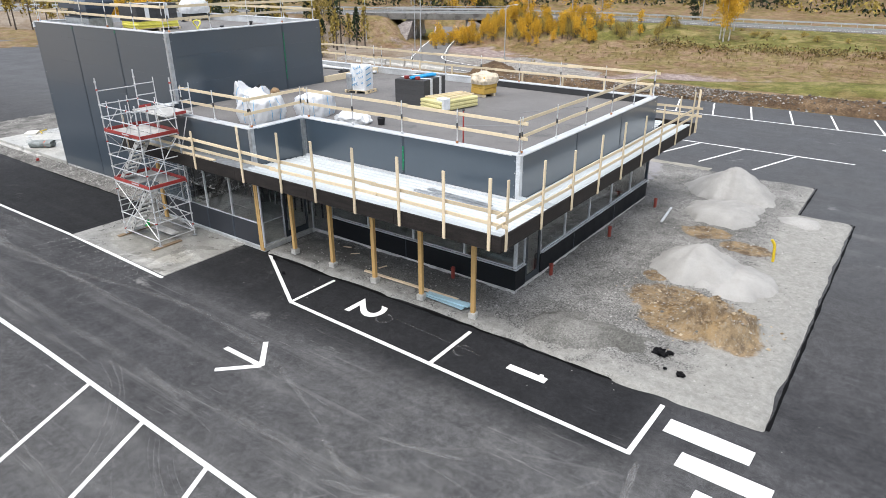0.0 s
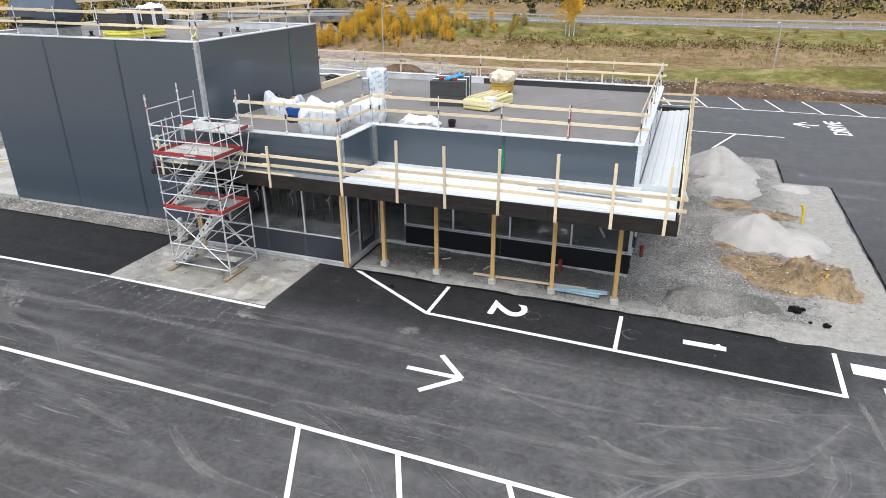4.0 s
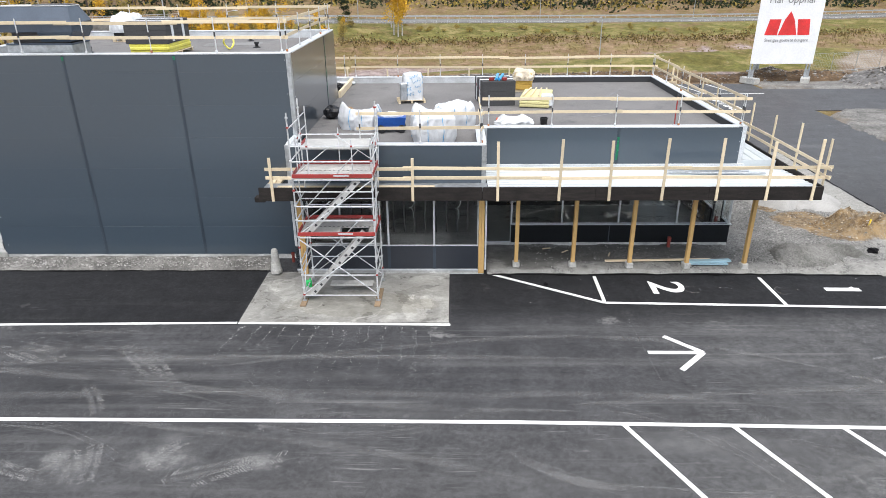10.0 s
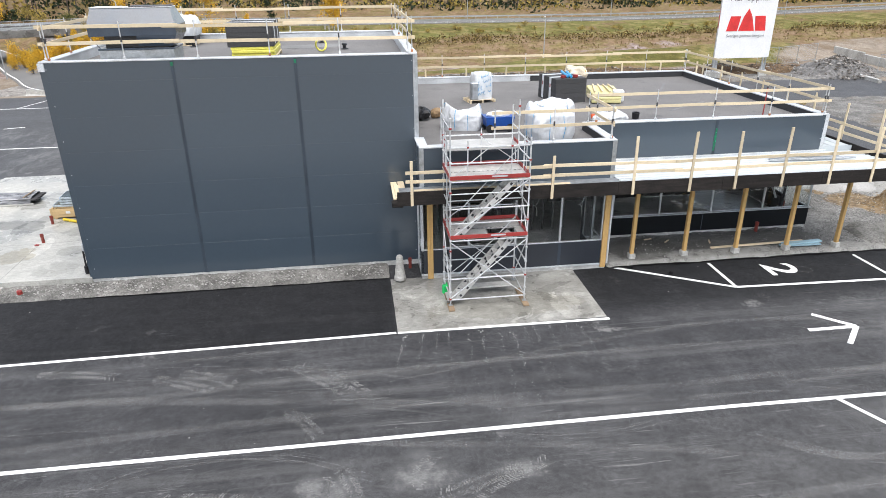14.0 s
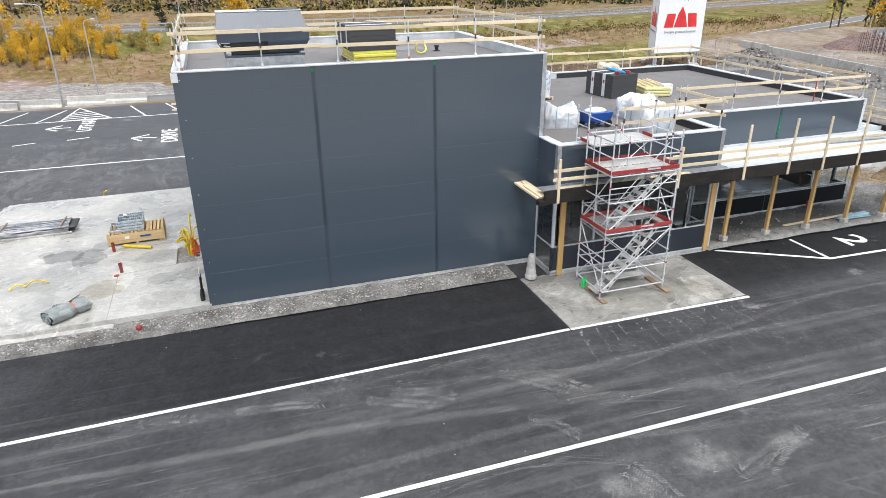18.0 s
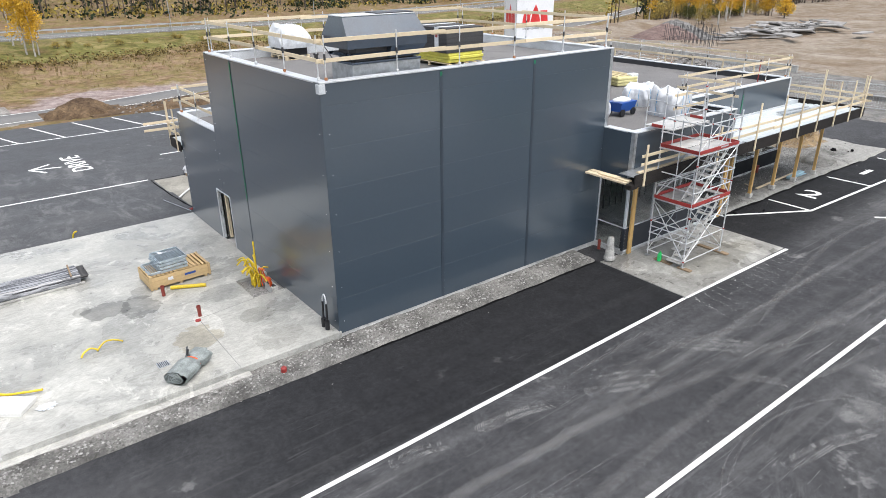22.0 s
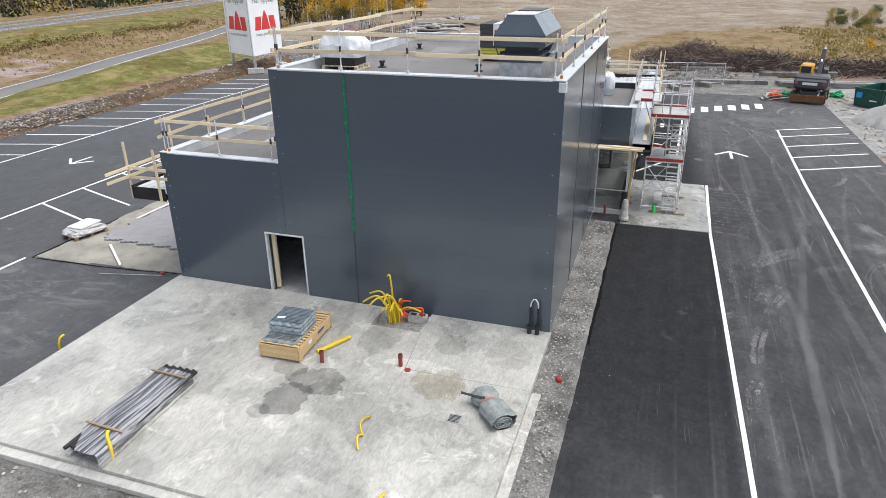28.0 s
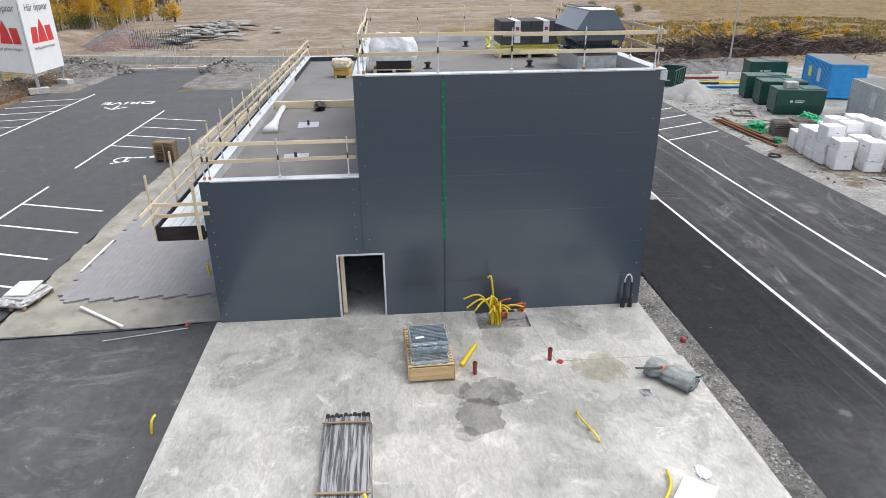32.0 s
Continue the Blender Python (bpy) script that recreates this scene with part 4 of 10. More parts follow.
DOORW = (24.72, 26.10, ZB, 2.44)
clad("y", YF, -1, X0, XT, ZB, ZT, (-35.2, -31.22), 1.18)
clad("x", X0, -1, YF, YB, ZB, ZT, (22.77,), 1.18, (DOORW,), cover=0.02)
clad("x", X0, -1, YB, YN, ZB, ZL, (), 1.18, (DOORW,))
clad("x", XT, 1, YF, YB, ZL - 0.45, ZT, (22.75,), 1.18)
clad("y", YB, 1, X0, XT, ZL - 0.45, ZT, (-35.2, -31.22), 1.18)
clad("y", YN, 1, X0, X1, ZB, ZL, (-35, -31, -27, -23, -19, -15), 1.18)
# upper band and plinth of the low part
WT = 3.1
clad("y", YL, -1, -20.2, X1, WT, ZL, (-15.0,), 2.5)
clad("x", X1, 1, YL, YN, WT, ZL, (21.6, 25.8), 2.5)
clad("y", YM, -1, -27.25, -20.2, WT, ZL, (), 2.5)
clad("x", -27.25, -1, YM, YF, WT, ZL, (), 2.5, inner=False)
clad("x", -20.2, 1, YM, YL, WT, ZL, (), 2.5, inner=False)
clad("y", YL, -1, -19.0, X1, ZB, 0.98, (-15.0,), 2.5, mat=PLINTH, cover=0.02)
DOORE = (18.15, 19.25, ZB, 2.4)
clad("x", X1, 1, YL, YN, ZB, 0.98, (22.0, 26.0), 2.5, (DOORE,), mat=PLINTH, cover=0.02)
clad("y", YM, -1, -27.25, -20.44, ZB, 1.15, (-25.5, -23.75, -22.06), 2.5, mat=PANELSHADE)
# footing
g = Geo()
for lo, hi in (((X0 + 0.02, YF + 0.02, -0.1), (XT, YN, ZB)), ((-27.23, YM + 0.02, -0.1), (-20.22, YF + 0.02, ZB)), ((XT, YF + 0.02, -0.1), (-20.22, YL, ZB - 0.002)), ((XT, YL + 0.02, -0.1), (X1 - 0.02, YN, ZB - 0.004))):
    g.span(lo, hi)
part("foundation", g, INTFLOOR, B, "grey concrete floor and footing")
g = Geo().span((-19.0, YL - 0.06, 0.985), (X1 + 0.06, YL + 0.02, 1.01)).span((X1 - 0.02, YL + 0.02, 0.985), (X1 + 0.06, 18.1, 1.01)).span((X1 - 0.02, 19.3, 0.985), (X1 + 0.06, YN, 1.01))
part("window_sill", g, FLASH, B, "pale sheet sill")
g = Geo().span((-27.25, YM - 0.03, ZB - 0.03), (-20.44, YM - 0.002, ZB + 0.03))
part("foot_flashing", g, FLASH, B, "pale sheet strip at the wall foot")


def glazing(axis, c, out, cuts, z0, z1, bars=(), w=0.035):
    """A band of windows between the cuts; each window holds its frame, panes and bars."""
    for a, b in zip(cuts, cuts[1:]):
        wob = part("window", Geo().span(put(axis, c, a, -0.02 * out, z0), put(axis, c, b, -0.10 * out, z0 + w), 0.004), FLASH, B, "narrow pale metal window frame")
        for nm, lo, hi in (("frame", (a, z1 - w), (b, z1)), ("frame", (a, z0 + w), (a + w, z1 - w)), ("frame", (b - w, z0 + w), (b, z1 - w)), *[("frame", (a + w, zb), (b - w, zb + w)) for zb in bars]):
            part(nm, Geo().span(put(axis, c, lo[0], -0.02 * out, lo[1]), put(axis, c, hi[0], -0.10 * out, hi[1]), 0.004), FLASH, wob)
        zs = [z0 + w, *bars, z1 - w]
        for zb, zt in zip(zs, zs[1:]):
            p = part("pane", Geo().span(put(axis, c, a + w, -0.055 * out, zb + 0.001), put(axis, c, b - w, -0.065 * out, zt - 0.001)), GLASS, wob)
            p.visible_shadow = False


glazing("y", YL, -1, (-19.0, -16.95, -14.65, -12.31, X1), 1.02, WT)
glazing("x", X1, 1, (YL, 18.15), 1.02, WT)
glazing("x", X1, 1, (19.25, 21.2, 23.4, 25.6, 27.8, YN), 1.02, WT)
glazing("y", YM, -1, (-27.25, -25.5, -23.75, -22.06, -20.44), 1.15, WT)
glazing("x", -27.25, -1, (YM, YF), ZB, WT, (1.15,))
glazing("x", -20.3, 1, (YM + 0.1, 16.1), ZB, WT, (1.15,))
glazing("y", YL, -1, (-20.2, -19.0), ZB, WT, (2.35,))


def door_leaf(axis, c, out, a, b, z0, z1, mat, swing=0):
    d = part("door", Geo().span(put(axis, c, a, -0.02 * out, z0), put(axis, c, a + 0.1, -0.08 * out, z1), 0.004), mat, B, "dark glazed metal door")
    for lo, hi in (((b - 0.1, z0), (b, z1)), ((a + 0.1, z0), (b - 0.1, z0 + 0.25)), ((a + 0.1, z1 - 0.1), (b - 0.1, z1))):
        part("door_rail", Geo().span(put(axis, c, lo[0], -0.02 * out, lo[1]), put(axis, c, hi[0], -0.08 * out, hi[1]), 0.004), mat, d)
    p = part("pane", Geo().span(put(axis, c, a + 0.1, -0.045 * out, z0 + 0.25), put(axis, c, b - 0.1, -0.055 * out, z1 - 0.1)), GLASS, d)
    p.visible_shadow = False
    g = Geo()
    v = Vector(put(axis, c, b - 0.06, 0.05 * out, 1.0))
    g.tube(v, v + Vector((0, 0, 0.4)), 0.014, 8)
    part("door_handle", g, STEEL, d, "steel pull handle")


door_leaf("x", X1, 1, 18.2, 19.2, ZB, 2.4, JOINT)
door_leaf("x", -20.3, 1, 16.15, 17.35, ZB, 2.5, JOINT)
g = Geo().span((X1 - 0.1, 18.15, 2.42), (X1 - 0.02, 19.25, WT))
part("pane", g, GLASS, B).visible_shadow = False

# western door opening: a bare metal frame round it
fr = part("door_frame", Geo().span((X0 - 0.012, 24.66, 2.44), (X0 + 0.2, 26.16, 2.50), 0.003), FLASH, B, "bare metal frame of an open doorway")
for y in (24.69, 26.13):
    part("jamb", Geo().span((X0 - 0.012, y - 0.03, ZS), (X0 + 0.2, y + 0.03, 2.44), 0.003), FLASH, fr)
part("jamb", Geo().span((X0 + 0.25, 25.95, ZS), (X0 + 0.36, 26.08, 2.6), 0.003), WOOD, fr, "raw timber stud inside the doorway")

# corner trims
for x, y, z0, z1, m in ((XT + 0.004, YF - 0.004, ZL, ZT, GALV), (X0 - 0.004, YF - 0.004, ZB, ZT, PANEL), (X1 + 0.004, YL - 0.004, WT, ZL, FLASH), (-27.254, YM - 0.004, WT, ZL, GALV), (-20.196, YM - 0.004, WT, ZL, GALV), (X0 - 0.004, YN + 0.004, ZB, ZL, PANEL), (X0 - 0.004, YB + 0.004, ZL, ZT, PANEL)):
    sx, sy = (1 if x > (X0 + X1) / 2 or x == XT + 0.004 else -1), (-1 if y < 20 else 1)
    if abs(x + 27.254) < 0.01:
        sx = -1
    w = 0.16
    g = Geo().span((x, y, z0), (x - sx * w, y - sy * 0.004, z1)).span((x, y, z0), (x - sx * 0.004, y - sy * w, z1))
    part("corner_trim", g, m, B, "pale metal corner flashing" if m is not PANEL else "")
g = Geo().span((-20.2, YL - 0.14, 3.4), (-20.06, YL - 0.004, ZL))
part("corner_trim", g, GALV, B, "pale metal corner flashing")

# roofs, upstands and cap flashings
def roof(x0, y0, x1, y1, z):
    part("roof", Geo().span((x0, y0, z - 0.25), (x1, y1, z)), FELT, B, "flat roof of grey felt")


roof(X0 + 0.2, YF + 0.2, XT - 0.2, YB - 0.2, ZT - 0.32)
roof(X0 + 0.2, YB, XT, YN - 0.2, ZL - 0.30)
roof(XT, YL + 0.14, X1 - 0.2, YN - 0.2, ZL - 0.304)
roof(-27.05, YM + 0.2, -20.4, YL + 0.2, ZL - 0.30)


def cap(p, q, z, w=0.34, up=None, mat=None):
    d = Vector((q[0] - p[0], q[1] - p[1], 0)).normalized()
    n = max(1, round((Vector(q) - Vector(p)).length / 2.5))
    for i in range(n):
        a = Vector((*p, z)) + (Vector((*q, z)) - Vector((*p, z))) * (i / n) + d * 0.004
        b = Vector((*p, z)) + (Vector((*q, z)) - Vector((*p, z))) * ((i + 1) / n) - d * 0.004
        part("cap_flashing", Geo().beam(a, b, w, 0.045, 0.006), mat or FLASH, B, "pale sheet metal cap")


def upstand(x0, y0, x1, y1, z0, z1, mat=None):
    part("upstand", Geo().span((x0, y0, z0), (x1, y1, z1)), mat or FELTDARK, B)


h = 0.15
cap((X0, YF + h), (XT, YF + h), ZT)
cap((X0, YB - h), (XT, YB - h), ZT)
cap((X0 + h, YF + 0.32), (X0 + h, YB - 0.32), ZT)
cap((XT - h, YF + 0.32), (XT - h, YB - 0.32), ZT)
upstand(X0 + 0.13, YF + 0.13, XT - 0.13, YF + 0.3, ZT - 0.4, ZT - 0.03, FLASH)
upstand(X0 + 0.13, YB - 0.3, XT - 0.13, YB - 0.13, ZT - 0.4, ZT - 0.03, FLASH)
upstand(X0 + 0.13, YF + 0.3, X0 + 0.3, YB - 0.3, ZT - 0.4, ZT - 0.03, FLASH)
upstand(XT - 0.3, YF + 0.3, XT - 0.13, YB - 0.3, ZT - 0.4, ZT - 0.03, FLASH)
cap((X0, YN - h), (X1, YN - h), ZL)
cap((X1 - h, YL), (X1 - h, YN - 0.32), ZL)
cap((-20.2, YL + h), (X1 - 0.32, YL + h), ZL)
cap((X0 + h, YB), (X0 + h, YN - 0.32), ZL)
cap((-27.25, YM + h), (-20.2, YM + h), ZL)
cap((-20.2 - h, YM + 0.32), (-20.2 - h, YL + 0.32), ZL)
cap((-27.25 + h, YM + 0.32), (-27.25 + h, YF), ZL)
upstand(-20.2, YL + 0.13, X1 - 0.13, YL + 0.31, ZL - 0.4, ZL - 0.03)
upstand(X1 - 0.31, YL + 0.31, X1 - 0.13, YN - 0.31, ZL - 0.4, ZL - 0.03)
upstand(X0 + 0.13, YN - 0.31, -19.5, YN - 0.13, ZL - 0.4, ZL - 0.03, FLASH)
upstand(-19.5, YN - 0.31, X1 - 0.13, YN - 0.13, ZL - 0.4, ZL - 0.03)
upstand(-27.1, YM + 0.13, -20.33, YM + 0.31, ZL - 0.4, ZL - 0.03)
upstand(-20.5, YM + 0.31, -20.33, YL + 0.31, ZL - 0.4, ZL - 0.03)
upstand(X0 + 0.13, YB, X0 + 0.31, YN - 0.31, ZL - 0.4, ZL - 0.03)
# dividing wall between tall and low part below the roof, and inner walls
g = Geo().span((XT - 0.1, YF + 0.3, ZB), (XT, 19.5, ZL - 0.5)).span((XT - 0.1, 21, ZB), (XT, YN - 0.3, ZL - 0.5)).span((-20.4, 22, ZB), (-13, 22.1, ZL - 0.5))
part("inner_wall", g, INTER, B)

# green sealing tape, pressed on by hand in long wavering lengths with lifted flaps
def tape(axis, c, out, u, z0, z1, w=0.085):
    z, i = z1, 0
    while z > z0 + 0.02:
        ln = min(1.3 + 0.6 * ((i * 0.618) % 1), z - z0)
        n = max(2, int(ln / 0.05))
        vs = []
        for k in range(n + 1):
            h_ = z - ln * k / n
            o = 0.016 * nz(h_, i, 1.1, 3) + 0.010 * nz(h_, i, 6.0, 5)
            ww = w / 2 * (1 + 0.35 * nz(h_, u, 7.0, 8))
            lift = 0.004 * max(0.0, nz(h_, u, 9.0, 6))
            vs += [put(axis, c, u + o - ww, (0.013 + lift) * out, h_), put(axis, c, u + o + ww, (0.013 - lift * 0.3) * out, h_),
                   put(axis, c, u + o - ww, 0.0115 * out, h_), put(axis, c, u + o + ww, 0.0115 * out, h_)]
        fs = []
        for k in range(n):
            a = 4 * k
            fs += [(a, a + 4, a + 5, a + 1), (a + 2, a + 3, a + 7, a + 6), (a, a + 2, a + 6, a + 4), (a + 1, a + 5, a + 7, a + 3)]
        fs += [(0, 1, 3, 2), (4 * n, 4 * n + 2, 4 * n + 3, 4 * n + 1)]
        part("sealing_tape", fixed(Geo().add(vs, fs)), GREEN, B, "wavering green sealing tape")
        for k in range(int(ln / 0.35)):
            h_ = z - 0.17 - 0.35 * k + 0.1 * math.sin(3.1 * k + i)
            if z0 < h_ < z1:
                part("tape_flap", Geo().box(put(axis, c, u + 0.05 * math.sin(2.7 * k + i), 0.02 * out, h_), (0.012, 0.05, 0.03) if axis == "x" else (0.05, 0.012, 0.03), Matrix.Rotation(0.6 * math.sin(k * 1.9), 3, "X" if axis == "x" else "Y")), GREENL, B)
        z, i = z - ln, i + 1


tape("x", X0, -1, 22.77, 2.87, ZT - 0.1)
tape("x", XT, 1, 22.75, ZL + 0.2, ZT - 0.4, 0.06)
tape("y", YL, -1, -15.0, 3.7, 4.6)
for x in (-35.2, -31.22):
    tape("y", YF, -1, x, ZT - 0.2, ZT - 0.08)

# ---- canopy: fascia boards, ribbed sheets, soffit ----
XE, YS, YE = -8.72, 14.02, 31.38
def fascia(p, q, z0=3.22, z1=3.70, t=0.06):
    n = max(1, round((Vector(q) - Vector(p)).length / 4.0))
    for i in range(n):
        a = Vector((*p, (z0 + z1) / 2)).lerp(Vector((*q, (z0 + z1) / 2)), i / n)
        b = Vector((*p, (z0 + z1) / 2)).lerp(Vector((*q, (z0 + z1) / 2)), (i + 1) / n)
        k = (b - a).normalized() * 0.004
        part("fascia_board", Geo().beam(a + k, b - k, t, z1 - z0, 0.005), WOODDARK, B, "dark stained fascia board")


fascia((-28.1, YS + 0.03), (XE, YS + 0.03))
part("beam_end", Geo().span((-28.28, YS + 0.01, 3.16), (-27.9, YS + 0.3, 3.36), 0.03), WOODDARK, B, "dark wrapped beam end")
fascia((XE - 0.03, YS + 0.06), (XE - 0.03, YE - 0.06))
fascia((X0 - 0.1, YE - 0.03), (XE, YE - 0.03))
fascia((X0 - 0.07, YN + 0.02), (X0 - 0.07, YE - 0.06), 3.22, 3.66)


def ribbed(axis, a0, a1, u0, u1, z0, z1, pitch=0.27, n=5):
    """White ribbed sheets along an axis; their height goes from z0 at u0 to z1 at u1."""
    for i in range(n):
        s, e = a0 + (a1 - a0) * i / n + 0.003, a0 + (a1 - a0) * (i + 1) / n - 0.003
        top, m = [], max(1, round(abs(u1 - u0) / pitch))
        for k in range(m):
            for f, hgt in ((0.0, 0), (0.28, 0), (0.36, 0.03), (0.92, 0.03), (1.0, 0)):
                t = (k + f) / m
                top.append((u0 + (u1 - u0) * t, z0 + (z1 - z0) * t + hgt))
        top = [p for j, p in enumerate(top) if j == 0 or abs(p[0] - top[j - 1][0]) > 1e-6]
        prof = top + [(u, z - 0.012) for u, z in reversed(top)]
        part("roof_sheet", fixed(Geo().prism(prof, axis, s, e)), SHEET, B, "white ribbed sheet metal")


ribbed("x", -20.15, XE - 0.1, YS + 0.1, YL - 0.01, 3.62, 3.42, 0.30, 5)
ribbed("y", YL + 0.02, YE - 0.1, XE - 0.1, X1 + 0.01, 3.62, 3.45, 0.30, 2)
ribbed("x", X0, X1 + 0.0, YE - 0.1, YN + 0.01, 3.62, 3.45, 0.25, 10)
g = Geo().span((-28.0, YS + 0.06, 3.58), (-20.16, YM - 0.005, 3.60))
part("flashing", g, GALV, B, "bare galvanised sheet on the canopy")
g = Geo().span((-27.5, YS + 0.25, 3.60), (-22.0, YS + 0.42, 3.65), 0.004)
part("plank", g, WOOD, B, "raw plank lying on the canopy")
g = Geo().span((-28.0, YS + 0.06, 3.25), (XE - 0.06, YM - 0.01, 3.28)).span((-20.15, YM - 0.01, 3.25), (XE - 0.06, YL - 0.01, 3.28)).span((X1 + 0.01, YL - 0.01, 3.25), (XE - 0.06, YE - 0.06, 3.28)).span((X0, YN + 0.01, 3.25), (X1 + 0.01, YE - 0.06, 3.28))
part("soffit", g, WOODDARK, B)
g = Geo().span((-20.15, YL - 0.12, 3.44), (X1 + 0.1, YL - 0.005, 3.54), 0.004)
part("flashing", g, FLASH, B)
for x0, x1, y0, y1, z0, z1 in ((-28.2, -27.98, 14.36, 16.27, 3.30, 3.38), (-27.95, -27.72, 14.5, 16.28, 3.31, 3.39), (-28.12, -27.9, 14.3, 15.7, 3.385, 3.44)):
    part("beam_end", Geo().span((x0, y0, z0), (x1, y1, z1), 0.006), WOOD, B, "raw timber plank under the canopy end")
part("roof_sheet", Geo().span((X1 + 0.01, YL + 0.002, 3.40), (XE - 0.1, YL + 0.018, 3.66)), SHEET, B, "white ribbed sheet metal")
FASTM = Geo().box((0, 0, 0), (0.02, 0.02, 0.02), None, 0.004).mesh("fastener", FLASH)
for axis, c, out, us, z0, z1 in (("x", X0, -1, (16.5, 25.1), 0.6, 7.7), ("x", X0, -1, (29.75, 25.5), 0.6, 4.8), ("y", YF, -1, (-39.1, -27.3), 0.6, 7.7), ("y", YL, -1, (-10.35,), 3.6, 4.9), ("x", X1, 1, (17.65, 29.7), 3.6, 4.9), ("x", XT, 1, (16.5, 25.1), 5.2, 7.7)):
    for u in us:
        z = z0
        while z < z1:
            f_ = part("fastener", FASTM, None, B)
            f_.location = put(axis, c, u, 0.008 * out, z)
            z += 1.18 if z1 > 5 else 0.4

# ---- guard rails ----
def wood_rail(run, post_name, xs_or_ys, z0, z1s, rails, along, c, group, off):
    """A temporary rail of planks: upright posts fixed outside a board, rails inside them."""
    t = thing("timber_guard_rail", (0, 0, 0), "temporary guard rail of raw timber planks on the canopy", "guard rail", group)
    lo, hi = run
    for i, (u, z1) in enumerate(zip(xs_or_ys, z1s)):
        lean = 0.03 * math.sin(i * 2.7)
        a = (u, c, z0) if along == "x" else (c, u, z0)
        b = (u + lean, c + off * 0.01, z1) if along == "x" else (c + off * 0.01, u + lean, z1)
        part("post", Geo().beam(a, b, 0.095 if along == "x" else 0.045, 0.045 if along == "x" else 0.095, 0.004), WOOD, t)
    for k, z in enumerate(rails):
        n = max(1, round((hi - lo) / 4.8))
        for i in range(n):
            s, e = lo + (hi - lo) * i / n - 0.15, lo + (hi - lo) * (i + 1) / n + 0.15
            o = c - off * (0.055 + 0.03 * (i % 2))
            dz = 0.03 * math.sin(i * 1.9 + k)
            a = (s, o, z + dz) if along == "x" else (o, s, z + dz)
            b = (e, o, z - dz) if along == "x" else (o, e, z - dz)
            part("rail", Geo().beam(a, b, 0.03, 0.11, 0.004), WOOD, t)
    return t


xs = (-27.6, -22.75, -19.82, -17.72, -16.0, -14.2, -12.34, -10.65, -9.1)
wood_rail((-27.65, -8.7), "post", xs, 3.22, (4.78, 4.75, 5.31, 5.38, 5.33, 5.4, 5.41, 5.28, 5.35), (4.36, 4.03), "x", YS - 0.03, "guard rails on the canopy", -1)
ys = [14.25 + 2.05 * i for i in range(9)]
wood_rail((13.95, 31.4), "post", ys, 3.22, [5.3 + 0.08 * math.sin(i * 2.1) for i in range(9)], (4.36, 4.03), "y", XE + 0.03, "guard rails on the canopy", 1)
xs = [-39.35 + 2.36 * i for i in range(14)]
wood_rail((-40.3, -8.6), "post", xs, 3.22, [5.25 + 0.08 * math.sin(i * 1.7) for i in range(14)], (4.36, 4.03), "x", YE + 0.03, "guard rails on the canopy", 1)
t = wood_rail((29.9, 31.3), "post", (30.1,), 3.22, (5.1,), (4.36, 4.03), "y", X0 - 0.16, "guard rails on the canopy", -1)


CLAMP = surf("orange clamp", (0.36, 0.15, 0.06), 0.6)


def steel_rail(p, q, z, group, n=None, over=0.25, skip=()):
    """Steel posts clamped to a parapet, with two timber rails."""
    t = thing("roof_guard_rail", (p[0], p[1], z), "guard rail of steel posts and timber rails on the parapet", "guard rail", group)
    d = Vector((q[0] - p[0], q[1] - p[1], 0))
    ln = d.length
    d.normalize()
    s = Vector((-d.y, d.x, 0))
    n = n or max(1, round(ln / 2.3))
    for i in range(n + 1):
        b = d * (ln * i / n)
        post = part("post", Geo().tube(b + Vector((0, 0, 0.0)), b + Vector((0, 0, 1.18)), 0.020, 8), STEEL, t)
        part("clamp", Geo().box(b + Vector((0, 0, 0.05)), (0.075, 0.075, 0.08), None, 0.01), CLAMP if i % 3 == 0 else STEEL, post, "clamp")
        part("bracket", Geo().box(b + Vector((0, 0, 0.62)), (0.05, 0.05, 0.16), None, 0.005), DARKSTEEL, post)
    for k, h_ in enumerate((0.52, 1.02)):
        m = max(1, round(ln / 4.6))
        for i in range(m):
            a = d * (ln * i / m - over) + s * (0.035 + 0.03 * (i % 2)) + Vector((0, 0, h_ + 0.02 * math.sin(3 * i + k)))
            b = d * (ln * (i + 1) / m + over) + s * (0.035 + 0.03 * (i % 2)) + Vector((0, 0, h_ + 0.03 * math.cos(2 * i + k)))
            part("rail", Geo().beam(a, b, 0.028, 0.11, 0.004), WOOD, t)


GR = "guard rails on the roofs"
zc = ZL + 0.022
steel_rail((-20.0, YL + 0.15), (X1 - 0.15, YL + 0.15), zc, GR)
steel_rail((X1 - 0.15, YL + 0.3), (X1 - 0.15, YN - 0.2), zc, GR)
steel_rail((X1 - 0.2, YN - 0.15), (XT + 0.3, YN - 0.15), zc, GR)
steel_rail((-24.6, YM + 0.15), (-20.4, YM + 0.15), zc, GR, 2, 0.12)
steel_rail((-20.35, YM + 0.2), (-20.35, YL + 0.1), zc, GR, 1)
steel_rail((X0 + 0.15, YN - 0.15), (XT - 0.3, YN - 0.15), zc, GR)
steel_rail((X0 + 0.15, YN - 0.3), (X0 + 0.15, YB + 0.3), zc, GR, 2)
zc = ZT + 0.022
steel_rail((X0 + 0.3, YF + 0.15), (XT - 0.3, YF + 0.15), zc, GR)
steel_rail((XT - 0.15, YF + 0.3), (XT - 0.15, YB - 0.3), zc, GR)
steel_rail((XT - 0.3, YB - 0.15), (X0 + 0.3, YB - 0.15), zc, GR)
steel_rail((X0 + 0.15, YB - 0.3), (X0 + 0.15, YF + 0.3), zc, GR)
